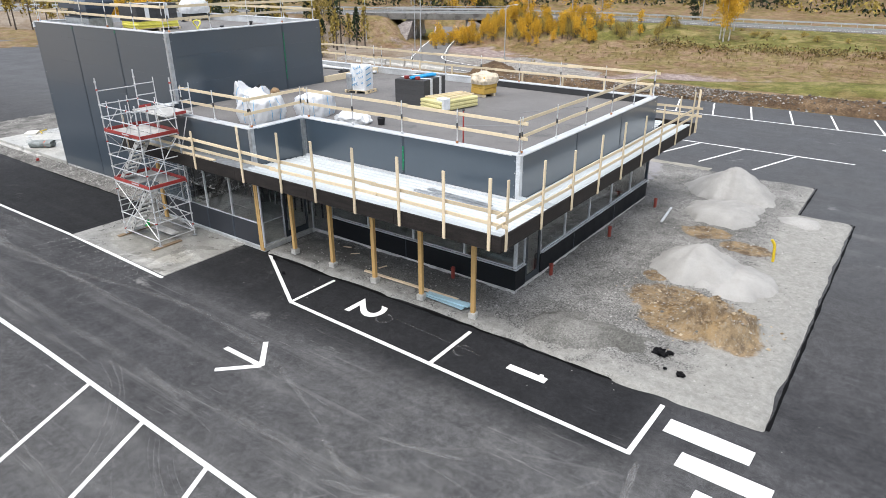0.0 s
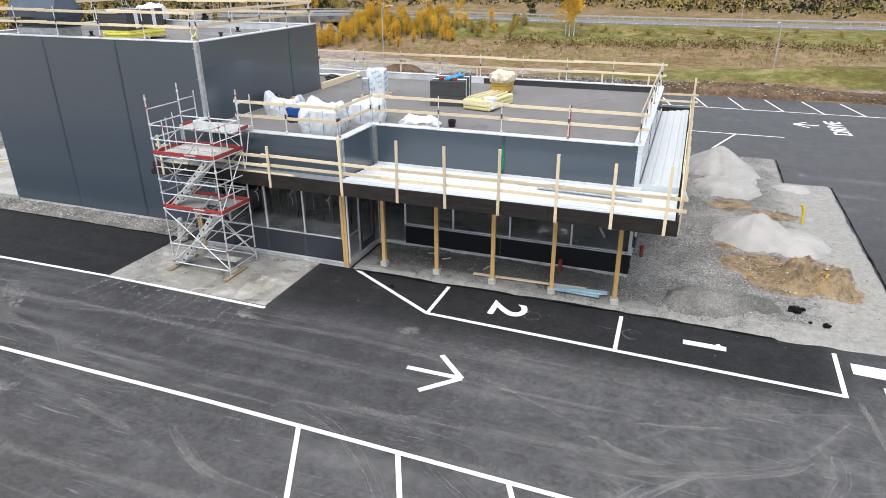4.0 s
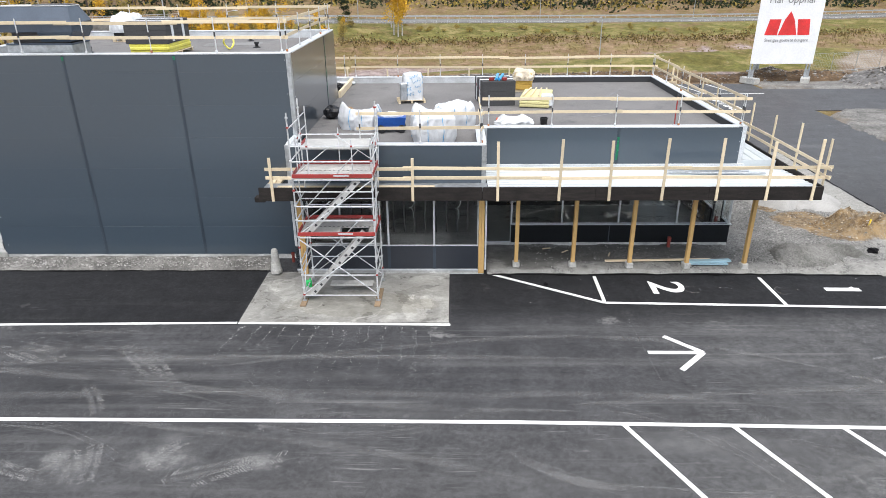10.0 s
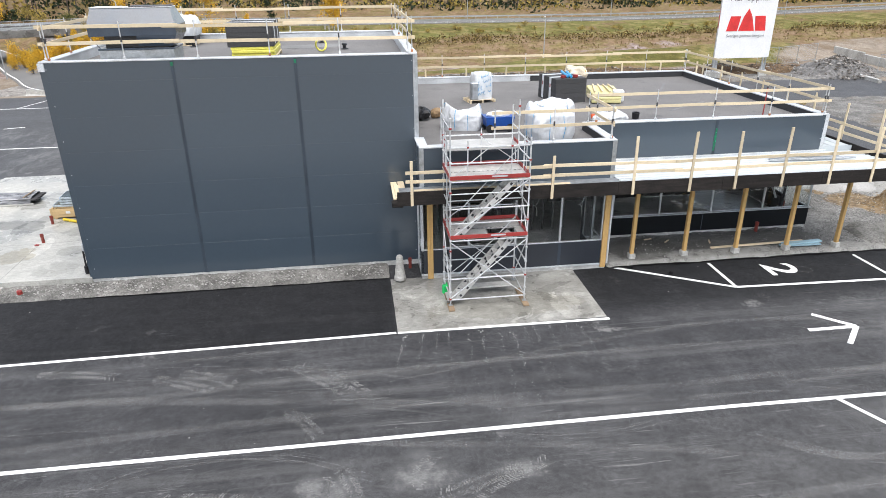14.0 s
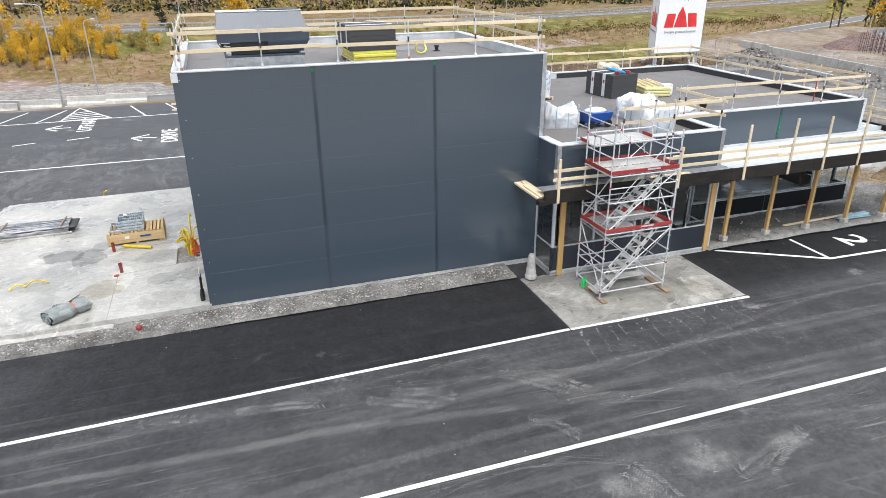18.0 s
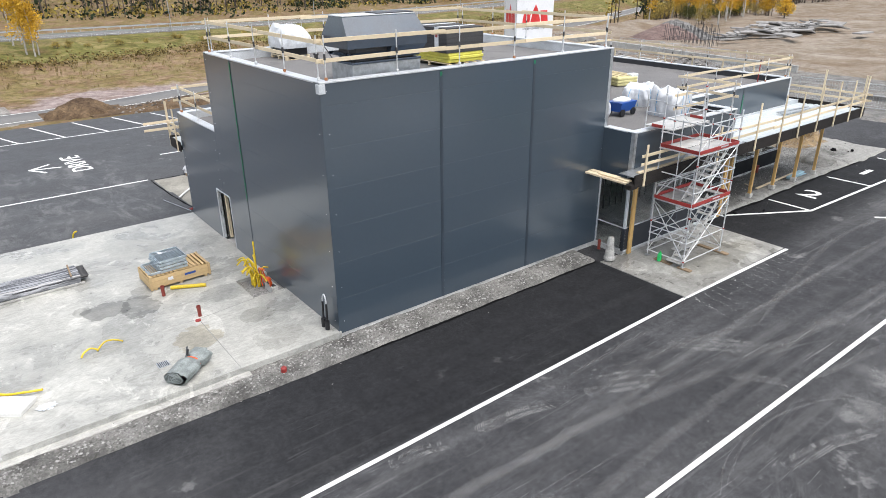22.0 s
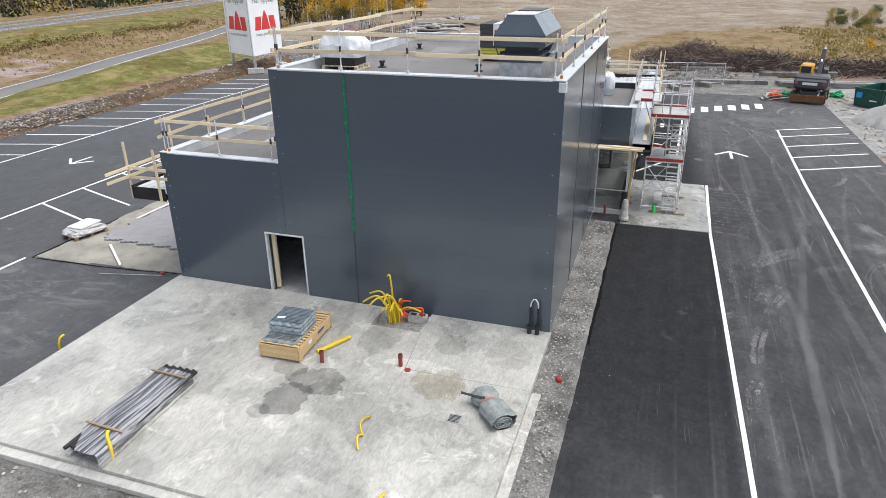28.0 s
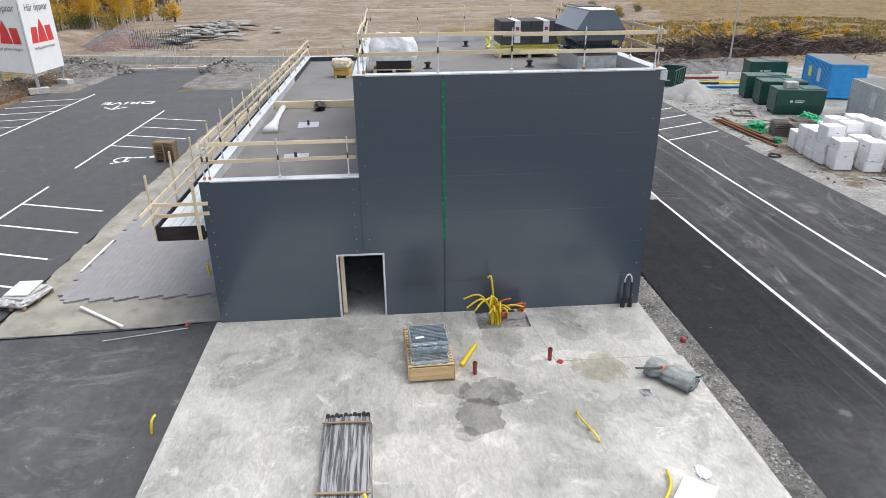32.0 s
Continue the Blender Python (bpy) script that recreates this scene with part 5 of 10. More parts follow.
part("corner_cap", Geo().box((X0 + 0.06, YF + 0.06, ZT - 0.16), (0.2, 0.2, 0.26), None, 0.01), FLASH, B, "pale metal corner cap")

# ---- props under the canopy ----
prop = thing("timber_prop", (-18.96, 15.36, 0.10), "golden timber post on a concrete block under the canopy", "post", "props under the canopy")
part("post", Geo().box((0, 0, 1.68), (0.14, 0.14, 2.96), None, 0.008), WOODPOST, prop)
part("base_block", Geo().box((0, 0, 0.10), (0.26, 0.26, 0.22), None, 0.02), CONC, prop, "pale concrete block")
for i in range(1, 5):
    copy_thing(prop, pose(-18.96 + 2.145 * i, 15.36 - 0.04 * i, 0.10, 0, 0, 3 * i))
for x in (-26.92, -20.32):
    g = Geo().box((-0.052, 0, 1.53), (0.1, 0.09, 3.02), None, 0.006).box((0.052, 0.004, 1.53), (0.1, 0.09, 3.02), None, 0.006)
    solo("timber_column", g, WOODPOST, "golden timber column beside the glazing", "column", group="timber columns", loc=(x, YM - (0.07 if x < -25 else 0.0), 0.04))
part("corner_post", Geo().span((-20.19, YM - 0.03, ZB), (-20.13, YM + 0.03, WT), 0.004), FLASH, B, "slim white corner post")
plank = solo("plank", Geo().box((0, 0, 0.03), (4.1, 0.12, 0.05), None, 0.004), WOOD, "pale raw plank lying on the gravel", "plank", loc=(-13.45, 15.72, 0.16), turn=2)
BLUEB = surf("blue foam board", (0.30, 0.45, 0.52), 0.8)
for i in range(3):
    solo("foam_board", Geo().box((0, 0, 0.03), (1.7, 0.22, 0.05), None, 0.006), BLUEB, "pale blue foam board lying on the gravel", "board", group="foam boards", loc=(-11.75 + 0.12 * i, 15.45 + 0.1 * i, 0.15 + 0.05 * (i == 1)), turn=4 * i - 2)
for x, y, a in ((-16.9, 16.6, 40), (-17.6, 16.9, 15), (-15.2, 16.3, 70)):
    solo("offcut", Geo().box((0, 0, 0.02), (0.35, 0.06, 0.03), None, 0.004), WOOD, "short pale timber offcut on the gravel", "offcut", group="offcuts", loc=(x, y, 0.15), turn=a)

# ---- scaffold stair tower ----
SX0, SX1, SY0, SY1 = -26.5, -23.95, 12.6, 14.2
sc = thing("scaffold_tower", (SX0, SY0, 0.03), "steel scaffold stair tower with red toe boards on the pad", "scaffold")
W, D = SX1 - SX0, SY1 - SY0


def sp(name, a, b, r=0.024, m=None, label=""):
    return part(name, Geo().tube(a, b, r, 8), m or STEEL, sc, label)


for x, y, hgt in ((0, 0, 6.55), (W, 0, 5.75), (0, D, 6.7), (W, D, 6.6)):
    st = sp("standard", (x, y, 0.15), (x, y, hgt), 0.026)
    part("base_jack", Geo().tube((x, y, 0.06), (x, y, 0.3), 0.018, 8).box((x, y, 0.065), (0.15, 0.15, 0.012)), GALV, st)
    for k, z in enumerate((0.28, 0.55, 1.03, 1.53, 2.05, 2.43, 3.03, 3.53, 4.05, 4.43, 5.03, 5.53, 6.1, 6.4)):
        if z < hgt:
            part("coupler", Geo().lathe((x, y, z), ((0.028, -0.03), (0.048, -0.022), (0.048, 0.022), (0.028, 0.03)), 8), RED if (k * 7 + int(x) * 3 + int(y * 2)) % 4 == 0 else STEEL, st)
for x in (0, W):
    sp("standard", (x, D * 0.5, 2.5), (x, D * 0.5, 5.6), 0.022)
for z in (0.25, 1.0, 1.5, 2.4, 3.0, 3.5, 4.4, 5.0, 5.5):
    sp("ledger", (0, D, z), (W, D, z))
    if z not in (1.0, 1.5):
        sp("ledger", (0, 0, z), (W, 0, z))
    for x in (0, W):
        sp("ledger", (x, 0, z + 0.03), (x, D, z + 0.03))
for z in (6.05,):
    sp("ledger", (0, D, z), (0, 0, z), 0.02)
for x, y in ((0.55, 0.0), (W - 0.6, 0.0), (W * 0.5, D), (0.0, D * 0.72), (W, D * 0.3)):
    gp = sp("guard_post", (x, y, 4.5), (x, y, 5.72), 0.019)
    part("coupler", Geo().box((x, y, 5.5), (0.07, 0.07, 0.06), None, 0.01), RED, gp)
for a, b in (((0, 0, 1.02), (W, 0, 1.02)), ((0, D, 2.9), (W, D, 2.9)), ((0, 0, 4.0), (W, 0, 4.0)), ((0, D * 0.5, 3.5), (W, D * 0.5, 3.5)), ((W, 0, 4.0), (W, D, 4.0)), ((0, 0, 1.3), (0, D, 1.3))):
    sp("ledger", a, b, 0.02)
for a, b in (((0, 0.03, 4.5), (W * 0.5, 0.03, 5.5)), ((W, D, 4.5), (W * 0.45, D, 5.5)), ((0, D, 0.3), (W, D, 2.3))):
    sp("brace", a, b, 0.015)
for a, b in (((0, 0, 0.3), (W, 0, 2.35)), ((W, 0, 0.3), (0, 0, 2.35)), ((0, 0, 2.5), (W, 0, 4.4)), ((W, D, 0.3), (0, D, 2.35)), ((0, D, 2.5), (W, D, 4.4)), ((0, 0, 0.3), (0, D, 2.3)), ((W, D, 0.3), (W, 0, 2.3)), ((W, 0, 2.5), (W, D, 4.4)), ((0, D, 2.5), (0, 0, 4.4)), ((W, D, 3.6), (W + 0.0, D + 0.5, 5.0))):
    sp("brace", a, b, 0.02)
for x in (0, W):
    part("sole_plate", Geo().box((x, D / 2 + 0.05 - (0.3 if x else 0), 0.03), (0.2, 0.75, 0.05), None, 0.005), OLDWOOD, sc, "dirty timber sole plate")
    part("sole_plate", Geo().box((x, -0.1, 0.03), (0.2, 0.55, 0.05), None, 0.005), OLDWOOD, sc, "dirty timber sole plate")
for z in (2.45, 4.45):
    dk = part("deck", Geo().box((W / 2, D * 0.75, z), (W - 0.06, D * 0.46, 0.05), None, 0.006), ALU, sc, "grey perforated deck")
    if z > 4:                                     # the hatch of the upper deck is shut
        part("deck", Geo().box((W / 2, D * 0.27, z), (W - 0.06, D * 0.46, 0.05), None, 0.006), ALU, sc)
    else:
        part("deck", Geo().box((0.67, D * 0.27, z), (1.28, D * 0.46, 0.05), None, 0.006), ALU, sc)
        part("deck", Geo().box((W - 0.14, D * 0.27, z), (0.24, D * 0.46, 0.05), None, 0.006), ALU, sc)
    for i in range(16):
        part("deck_slot", Geo().box((0.14 + i * 0.152, D * 0.52, z + 0.027), (0.075, 0.03, 0.004)), DARKSTEEL, dk)
    for lo, hi in (((-0.01, -0.03, z + 0.02), (W + 0.01, 0.0, z + 0.15)), ((-0.01, D, z + 0.02), (W + 0.01, D + 0.03, z + 0.15)), ((-0.03, 0, z + 0.02), (0.0, D, z + 0.15)), ((W, 0, z + 0.02), (W + 0.03, D, z + 0.15))):
        tb = part("toe_board", Geo().span(lo, hi, 0.004), RED, sc, "worn red toe board")
    part("label_bar", Geo().box((W * 0.62, -0.033, z + 0.1), (0.5, 0.004, 0.05)), FLASH, tb)
# top landing towards the roof
dk = part("deck", Geo().box((W / 2, D + 0.25, 5.12), (W - 0.1, 1.2, 0.05), None, 0.006), ALU, sc, "grey perforated deck")
for i in range(14):
    part("deck_slot", Geo().box((0.25 + i * 0.158, D - 0.25, 5.147), (0.08, 0.04, 0.004)), DARKSTEEL, dk)
for x in (0.03, W - 0.03):
    part("toe_board", Geo().box((x, D + 0.25, 5.19), (0.03, 0.55, 0.11), None, 0.004), RED, sc, "worn red toe board")
    sp("standard", (x, D + 0.8, 5.05), (x, D + 0.8, 6.3), 0.022)
    sp("ledger", (x, D, 5.65), (x, D + 0.8, 5.65), 0.02)
    sp("ledger", (x, D, 6.1), (x, D + 0.8, 6.1), 0.02)
for z0, rise in ((0.2, 2.2), (2.45, 1.9)):
    for y in (0.12, 0.62):
        st = part("stringer", Geo().beam((0.25, y, z0), (W - 0.45, y, z0 + rise), 0.03, 0.17, 0.004), ALU, sc)
        way = Vector((W - 0.7, 0, rise)).normalized()
        for i in range(8):
            p = Vector((0.25, y, z0)).lerp(Vector((W - 0.45, y, z0 + rise)), (i + 0.5) / 8)
            part("stringer_hole", Geo().beam(p - way * 0.045, p + way * 0.045, 0.034, 0.075), DARKSTEEL, st)
    for i in range(9):
        f = (i + 0.5) / 9
        part("tread", Geo().box((0.25 + (W - 0.7) * f, 0.37, z0 + rise * f), (0.2, 0.48, 0.03), None, 0.004), ALU, sc)
    sp("handrail", (0.3, 0.1, z0 + 0.95), (W - 0.4, 0.1, z0 + 3.1 - 0.2), 0.018)
part("deck", Geo().box((0.15, 0.37, 0.2), (0.5, 0.6, 0.04), None, 0.005), ALU, sc)
part("deck", Geo().box((W * 0.6, D * 0.55, 0.28), (1.5, 0.35, 0.05), None, 0.005), ALU, sc)
CAN = surf("green plastic", (0.02, 0.50, 0.13), 0.45)
g = Geo().box((0, 0, 0.17), (0.2, 0.14, 0.34), None, 0.03).tube((0.05, 0, 0.34), (0.05, 0, 0.40), 0.03, 8)
solo("canister", g, CAN, "bright green plastic canister beside the scaffold", "canister", loc=(-26.55, 13.6, 0.03), turn=20)
g = Geo().lathe((0, 0, 0), ((0.22, 0), (0.22, 0.10), (0.19, 0.16), (0.12, 0.88), (0.09, 0.94)), 14)
solo("concrete_post_base", g, CONC, "pale tapered concrete post base on the gravel", "post base", loc=(-28.05, 14.85, 0.10))
PIPE = surf("red-brown pipe", (0.20, 0.035, 0.025), 0.5)


def stub(x, y, z, hgt=0.4, r=0.06, label="red-brown drain pipe stub standing up", m=None):
    g = Geo()
    n = 12
    g.lathe((0, 0, 0), ((r, 0), (r, hgt - 0.1), (r * 1.15, hgt - 0.1), (r * 1.15, hgt), (r * 0.95, hgt), (r * 0.95, hgt - 0.06)), n)
    solo("pipe_stub", g, m or PIPE, label, "pipe", group="pipe stubs", loc=(x, y, z))


stub(-27.6, 15.75, 0.1)
for x, y in ((-9.85, 19.55), (-9.6, 24.3), (-9.3, 28.9), (-12.6, 17.2)):
    stub(x, y, 0.08, 0.45, 0.07)

def cloth(sx, sy, sz, seed, ears=(), crease=0.06, power=6, slump=0.1, full=0.86):
    """A crumpled cover or bag: a soft box whose sides and top are creased; ears are corners pulled up, as (angle, height, width)."""
    na, nb = 96, 40
    vs, fs = [], []
    for j in range(nb):
        f = j / (nb - 1)
        e = smooth(0.56, 0.70, f)
        side = min(1.0, f / 0.63)
        rad = (1 - slump * side ** 2 + 0.07 * math.sin(PI * side)) * (1 - 0.10 * e) * (1 if f < 0.68 else max(0.0, (1 - f) / 0.32) ** 0.8)
        up = full * side - (0.0 if f < 0.63 else 0.02) + 0.06 * smooth(0.63, 1.0, f)
        for k in range(na):
            a = 2 * PI * k / na
            ca, sa = math.cos(a), math.sin(a)
            sq = 1 / (abs(ca) ** power + abs(sa) ** power) ** (1 / power)
            x, y, z = rad * sq * ca, rad * sq * sa, up
            out = 0.0
            for aa, hh, ww in ears:
                d = math.atan2(math.sin(a - aa), math.cos(a - aa))
                w = math.exp(-(d / ww) ** 2)
                z += hh * w * math.exp(-((f - 0.68) / 0.10) ** 2)
                out += 0.10 * hh * w * math.sin(d * 26 + seed) * smooth(0.1, 0.6, f) * (1 - smooth(0.66, 0.8, f))
            p = Vector((x * 1.5, y * 1.5, z * 0.9 + seed))
            big = 1 - abs(noise.noise(p * 1.1))
            mid = 1 - abs(noise.noise(p * 2.3 + Vector((seed, 3, 1))))
            fine = 1 - abs(noise.noise(p * 4.7 + Vector((2, seed, 7))))
            k_ = crease * (1.3 * (big ** 2 - 0.6) + 0.55 * (mid ** 2 - 0.6) + 0.22 * (fine ** 3 - 0.5)) + out
            top = smooth(0.6, 0.72, f)
            k_ *= 0.25 + 0.75 * min(1, side * 2.5)
            x, y = x * (1 + k_ * (1 - 0.4 * top)), y * (1 + k_ * (1 - 0.4 * top))
            z += 0.7 * k_ * top
            vs.append((x * sx / 2, y * sy / 2, max(0.0, z * sz)))
    for j in range(nb - 1):
        for k in range(na):
            fs.append((j * na + k, j * na + (k + 1) % na, (j + 1) * na + (k + 1) % na, (j + 1) * na + k))
    g = Geo().add(vs, fs)
    g.smooth = True
    return g, vs, na


# ---- things on the tall roof ----
RT, RL = ZT - 0.32, ZL - 0.30
HOOD = surf("hood steel", (0.050, 0.068, 0.095), 0.16, 0.0, 1, 0.1, 20, 0.06, 0.02, spec=0.6)
def frustum(lo, hi, z0, z1):
    (ax, ay, bx, by), (cx, cy, dx, dy) = lo, hi
    vs = [(ax, ay, z0), (bx, ay, z0), (bx, by, z0), (ax, by, z0), (cx, cy, z1), (dx, cy, z1), (dx, dy, z1), (cx, dy, z1)]
    return Geo().add(vs, [(3, 2, 1, 0), (4, 5, 6, 7), (0, 1, 5, 4), (1, 2, 6, 5), (2, 3, 7, 6), (3, 0, 4, 7)])


hood = thing("roof_ventilation_hood", (-36.5, 17.87, RT), "dark grey sheet metal extract hood on a pale curb", "roof hood")
part("curb", Geo().span((-1.2, -0.62, 0), (1.22, 0.62, 0.55), 0.01), GALV, hood, "bare galvanised curb")
part("base_plate", Geo().span((-1.22, -0.64, 0.55), (1.24, 0.64, 0.61), 0.006), HOOD, hood)
part("neck", Geo().span((-1.0, -0.5, 0.61), (1.05, 0.5, 0.98), 0.01), DARKSTEEL, hood)
for s in (-1, 1):
    part("louvre", Geo().add([(-1.3, s * 0.52, 0.86), (0.1, s * 0.52, 0.86), (0.1, s * 0.66, 0.78), (-1.3, s * 0.66, 0.78), (-1.3, s * 0.52, 0.85), (0.1, s * 0.52, 0.85), (0.1, s * 0.66, 0.77), (-1.3, s * 0.66, 0.77)], [(0, 1, 2, 3), (7, 6, 5, 4), (3, 2, 6, 7), (0, 4, 5, 1), (0, 3, 7, 4), (1, 5, 6, 2)]), HOOD, hood)
part("louvre", Geo().box((-1.22, 0, 0.81), (0.16, 1.2, 0.012), Matrix.Rotation(radians(-28), 3, "Y")), HOOD, hood)
part("lower_flare", frustum((0.1, -0.6, 1.2, 0.6), (0.1, -0.74, 1.38, 0.74), 0.66, 1.0), HOOD, hood)
part("eave_band", Geo().span((-1.4, -0.75, 1.0), (1.4, 0.75, 1.32), 0.008), HOOD, hood)
part("slope", frustum((-1.4, -0.75, 1.4, 0.75), (-1.32, -0.38, 1.22, 0.38), 1.32, 1.86), HOOD, hood, "sloping hood sheets")
part("ridge_cap", Geo().span((-1.34, -0.4, 1.86), (1.24, 0.4, 1.89), 0.008), FLASH, hood)
part("ridge_opening", Geo().span((-0.1, -0.36, 1.89), (1.2, 0.36, 1.92), 0.008), DARKSTEEL, hood)
for y in (-0.7, 0.7):
    part("stay", Geo().tube((-1.38, y, 1.0), (-1.15, y * 0.85, 0.6), 0.014, 6), DARKSTEEL, hood)

INSUL = surf("dark insulation board", (0.05, 0.05, 0.052), 0.85, 0, 2, 0.1, 40, 0.2, 0.3)
YELLOW = surf("yellow foil", (0.68, 0.63, 0.11), 0.45, 0, 3, 0.1, 30, 0.1, 0.2)
FILMGREY = surf("dull film", (0.38, 0.385, 0.39), 0.35, 0, 5, 0.35, 14, 0.2, 0.5, 0.02)
FILM = surf("white film", (0.62, 0.64, 0.66), 0.35, 0, 2, 0.08, 14, 0.08, 0.4, 0.02)
TARPW = surf("white woven bag", (0.53, 0.545, 0.57), 0.55, 0, 3, 0.07, 30, 0.07, 0.5, 0.015)
PRINT = surf("blue print", (0.05, 0.30, 0.56), 0.5)
BLUE = surf("blue plastic", (0.012, 0.07, 0.30), 0.45)
LBLUE = surf("light blue plastic", (0.02, 0.30, 0.62), 0.4)
BLACK = surf("black plastic", (0.012, 0.012, 0.014), 0.45)
ORANGE = surf("orange plastic", (0.70, 0.10, 0.02), 0.5)
YPIPE = surf("yellow conduit", (0.60, 0.43, 0.02), 0.45)
CARD = surf("brown card", (0.30, 0.20, 0.11), 0.8)


def pallet(name_group, loc, turn=0, sx=1.2, sy=0.8, wood=None):
    wood = wood or WOOD
    p = thing("pallet", loc, "wooden pallet with gaps between its boards", "pallet", name_group, turn=turn)
    for i in range(5):
        part("board", Geo().box((0, -sy / 2 + 0.06 + i * (sy - 0.12) / 4, 0.13), (sx, 0.1, 0.022), None, 0.003), wood, p)
    for x in (-sx / 2 + 0.05, 0, sx / 2 - 0.05):
        for y in (-sy / 2 + 0.07, 0, sy / 2 - 0.07):
            part("block", Geo().box((x, y, 0.07), (0.1, 0.13, 0.1), None, 0.004), wood, p)
        part("stringer", Geo().box((x, 0, 0.011), (0.1, sy, 0.02), None, 0.003), wood, p)
    return p


def insulation(loc, turn, sx, sy, hgt, layers, bands, label):
    """A banded pack of boards."""
    t = thing("insulation_pack", loc, label, "insulation pack", turn=turn)
    for k in range(layers):
        for i in range(2):
            y0 = -sy / 2 + i * sy / 2
            part("board", Geo().span((-sx / 2, y0 + 0.004, hgt * k / layers), (sx / 2, y0 + sy / 2 - 0.004, hgt * (k + 1) / layers - 0.004), 0.006), INSUL, t)
    for y in bands:
        part("band", Geo().span((-sx / 2 - 0.008, y - 0.11, 0.05), (-sx / 2 - 0.004, y + 0.11, hgt)).span((-sx / 2 - 0.008, y - 0.11, hgt + 0.002), (sx / 2 + 0.008, y + 0.11, hgt + 0.007)).span((sx / 2 + 0.004, y - 0.11, 0.05), (sx / 2 + 0.008, y + 0.11, hgt)), FILM, t, "white paper band")
        part("logo", Geo().span((-sx / 2 - 0.011, y - 0.06, hgt * 0.6), (-sx / 2 - 0.009, y + 0.06, hgt * 0.75)), RED, t)
    return t


pallet("roof pallets", (-32.8, 19.1, RT), 90, 2.3, 1.6)
yp = thing("foil_stack", (-32.8, 19.1, RT + 0.145), "stack of boards in bright yellow foil on a pallet", "foil stack")
for k in range(3):
    part("sheet_pack", Geo().box((0.02 * math.sin(k * 2), 0.02 * math.cos(k * 3), 0.06 + 0.11 * k), (1.5, 2.2, 0.105), None, 0.02), YELLOW, yp)
insulation((-32.85, 19.1, RT + 0.48), 0, 1.6, 2.2, 0.8, 5, (-0.55, 0.5), "dark grey insulation boards with white bands on yellow packs")
# wrapped pallet by the back edge
pallet("roof pallets", (-36.4, 24.12, RT), 90, 1.3, 1.0)
wp = thing("wrapped_goods", (-36.4, 24.12, RT + 0.145), "dark goods under wrinkled clear plastic on a pallet", "wrapped goods")
part("crate", Geo().box((0, 0, 0.16), (0.9, 1.1, 0.32), None, 0.02), BLACK, wp)
part("plastic_cover", cloth(1.15, 1.45, 0.85, 4.1, ((2.3, 0.16, 0.6), (0.8, 0.08, 0.6)), 0.11, 7, 0.26)[0], FILM, wp, "wrinkled pale plastic cover").location = (0, 0, 0.27)
for x, y in ((-35.9, 23.0), (-35.95, 19.6), (-29.6, 21.0), (-30.6, 23.6)):
    v = thing("roof_vent", (x, y, RT), "small black round roof vent", "roof vent", "roof vents")
    part("collar", Geo().lathe((0, 0, 0), ((0.16, 0), (0.15, 0.03), (0.08, 0.05)), 12), BLACK, v)
    part("cap", Geo().lathe((0, 0, 0.05), ((0.07, 0), (0.07, 0.1), (0.11, 0.12), (0.10, 0.18)), 12), BLACK, v)
pts = [Vector((0.2 * math.cos(a), 0.1 * math.sin(a * 2), 0.27 + 0.22 * math.sin(a))) for a in [2 * PI * k / 16 for k in range(17)]]
solo("hose_ring", Geo().pipe(pts, 0.035, 8), YELLOW, "bright yellow hose bent into a ring", "hose", loc=(-30.5, 20.2, RT))
# spare grey felt patches
g = Geo().box((0, 0, 0.006), (2.4, 1.2, 0.008))
solo("felt_patch", g, surf("pale felt", (0.17, 0.17, 0.17), 0.9), "paler patch of roofing felt", "felt patch", loc=(-31, 22.3, RT), turn=8)

# ---- things on the low roof ----
insulation((-19.4, 24.1, RL), 8, 1.55, 2.0, 1.12, 5, (-0.35, 0.5), "dark grey insulation boards with white bands on the roof")
for k, (dx, a) in enumerate(((0.0, 24), (0.18, 20))):
    g = Geo().tube((-0.75, 0, 0.06), (0.75, 0, 0.06), 0.06, 12)
    solo("film_roll", g, LBLUE, "bright blue roll of film lying on the boards", "film roll", group="film rolls", loc=(-19.3 + dx, 24.1 - dx * 0.6, RL + 1.13), turn=a + 60)
for x, y in ((-19.6, 23.35), (-19.0, 23.4)):
    solo("tape_roll", Geo().lathe((0, 0, 0), ((0.11, 0), (0.12, 0.02), (0.12, 0.12), (0.05, 0.13)), 12), RED, "small red roll on the boards", "tape roll", group="tape rolls", loc=(x, y, RL + 1.13))
ip = thing("wrapped_boards", (-17.45, 23.7, RL), "boards in torn yellow wrapping with timber strips on top", "wrapped boards", turn=-12)
for k in range(3):
    part("board_pack", Geo().box((0, 0, 0.1 + 0.15 * k), (1.35, 2.3, 0.14), None, 0.03), surf("pale yellow foil", (0.60, 0.55, 0.27), 0.5), ip)
for i in range(4):
    part("strip", Geo().box((-0.45 + 0.3 * i, 0.1, 0.53), (0.07, 2.1, 0.05), rz(3 * (i - 1.5)), 0.004), WOOD, ip)
part("board", Geo().box((0.55, -0.85, 0.35), (0.5, 0.4, 0.5), None, 0.03), FILM, ip, "white wrapped packet")
PEACH = surf("creased pale film", (0.56, 0.48, 0.37), 0.35, 0, 2.0, 0.2, 14, 0.2, 0.3, 0.01)
yb = thing("plastic_covered_stack", (-17.75, 27.0, RL), "stack of yellow boards under a crumpled clear plastic", "covered stack", turn=-10)
OCHRE = surf("ochre wool", (0.52, 0.33, 0.07), 0.85)
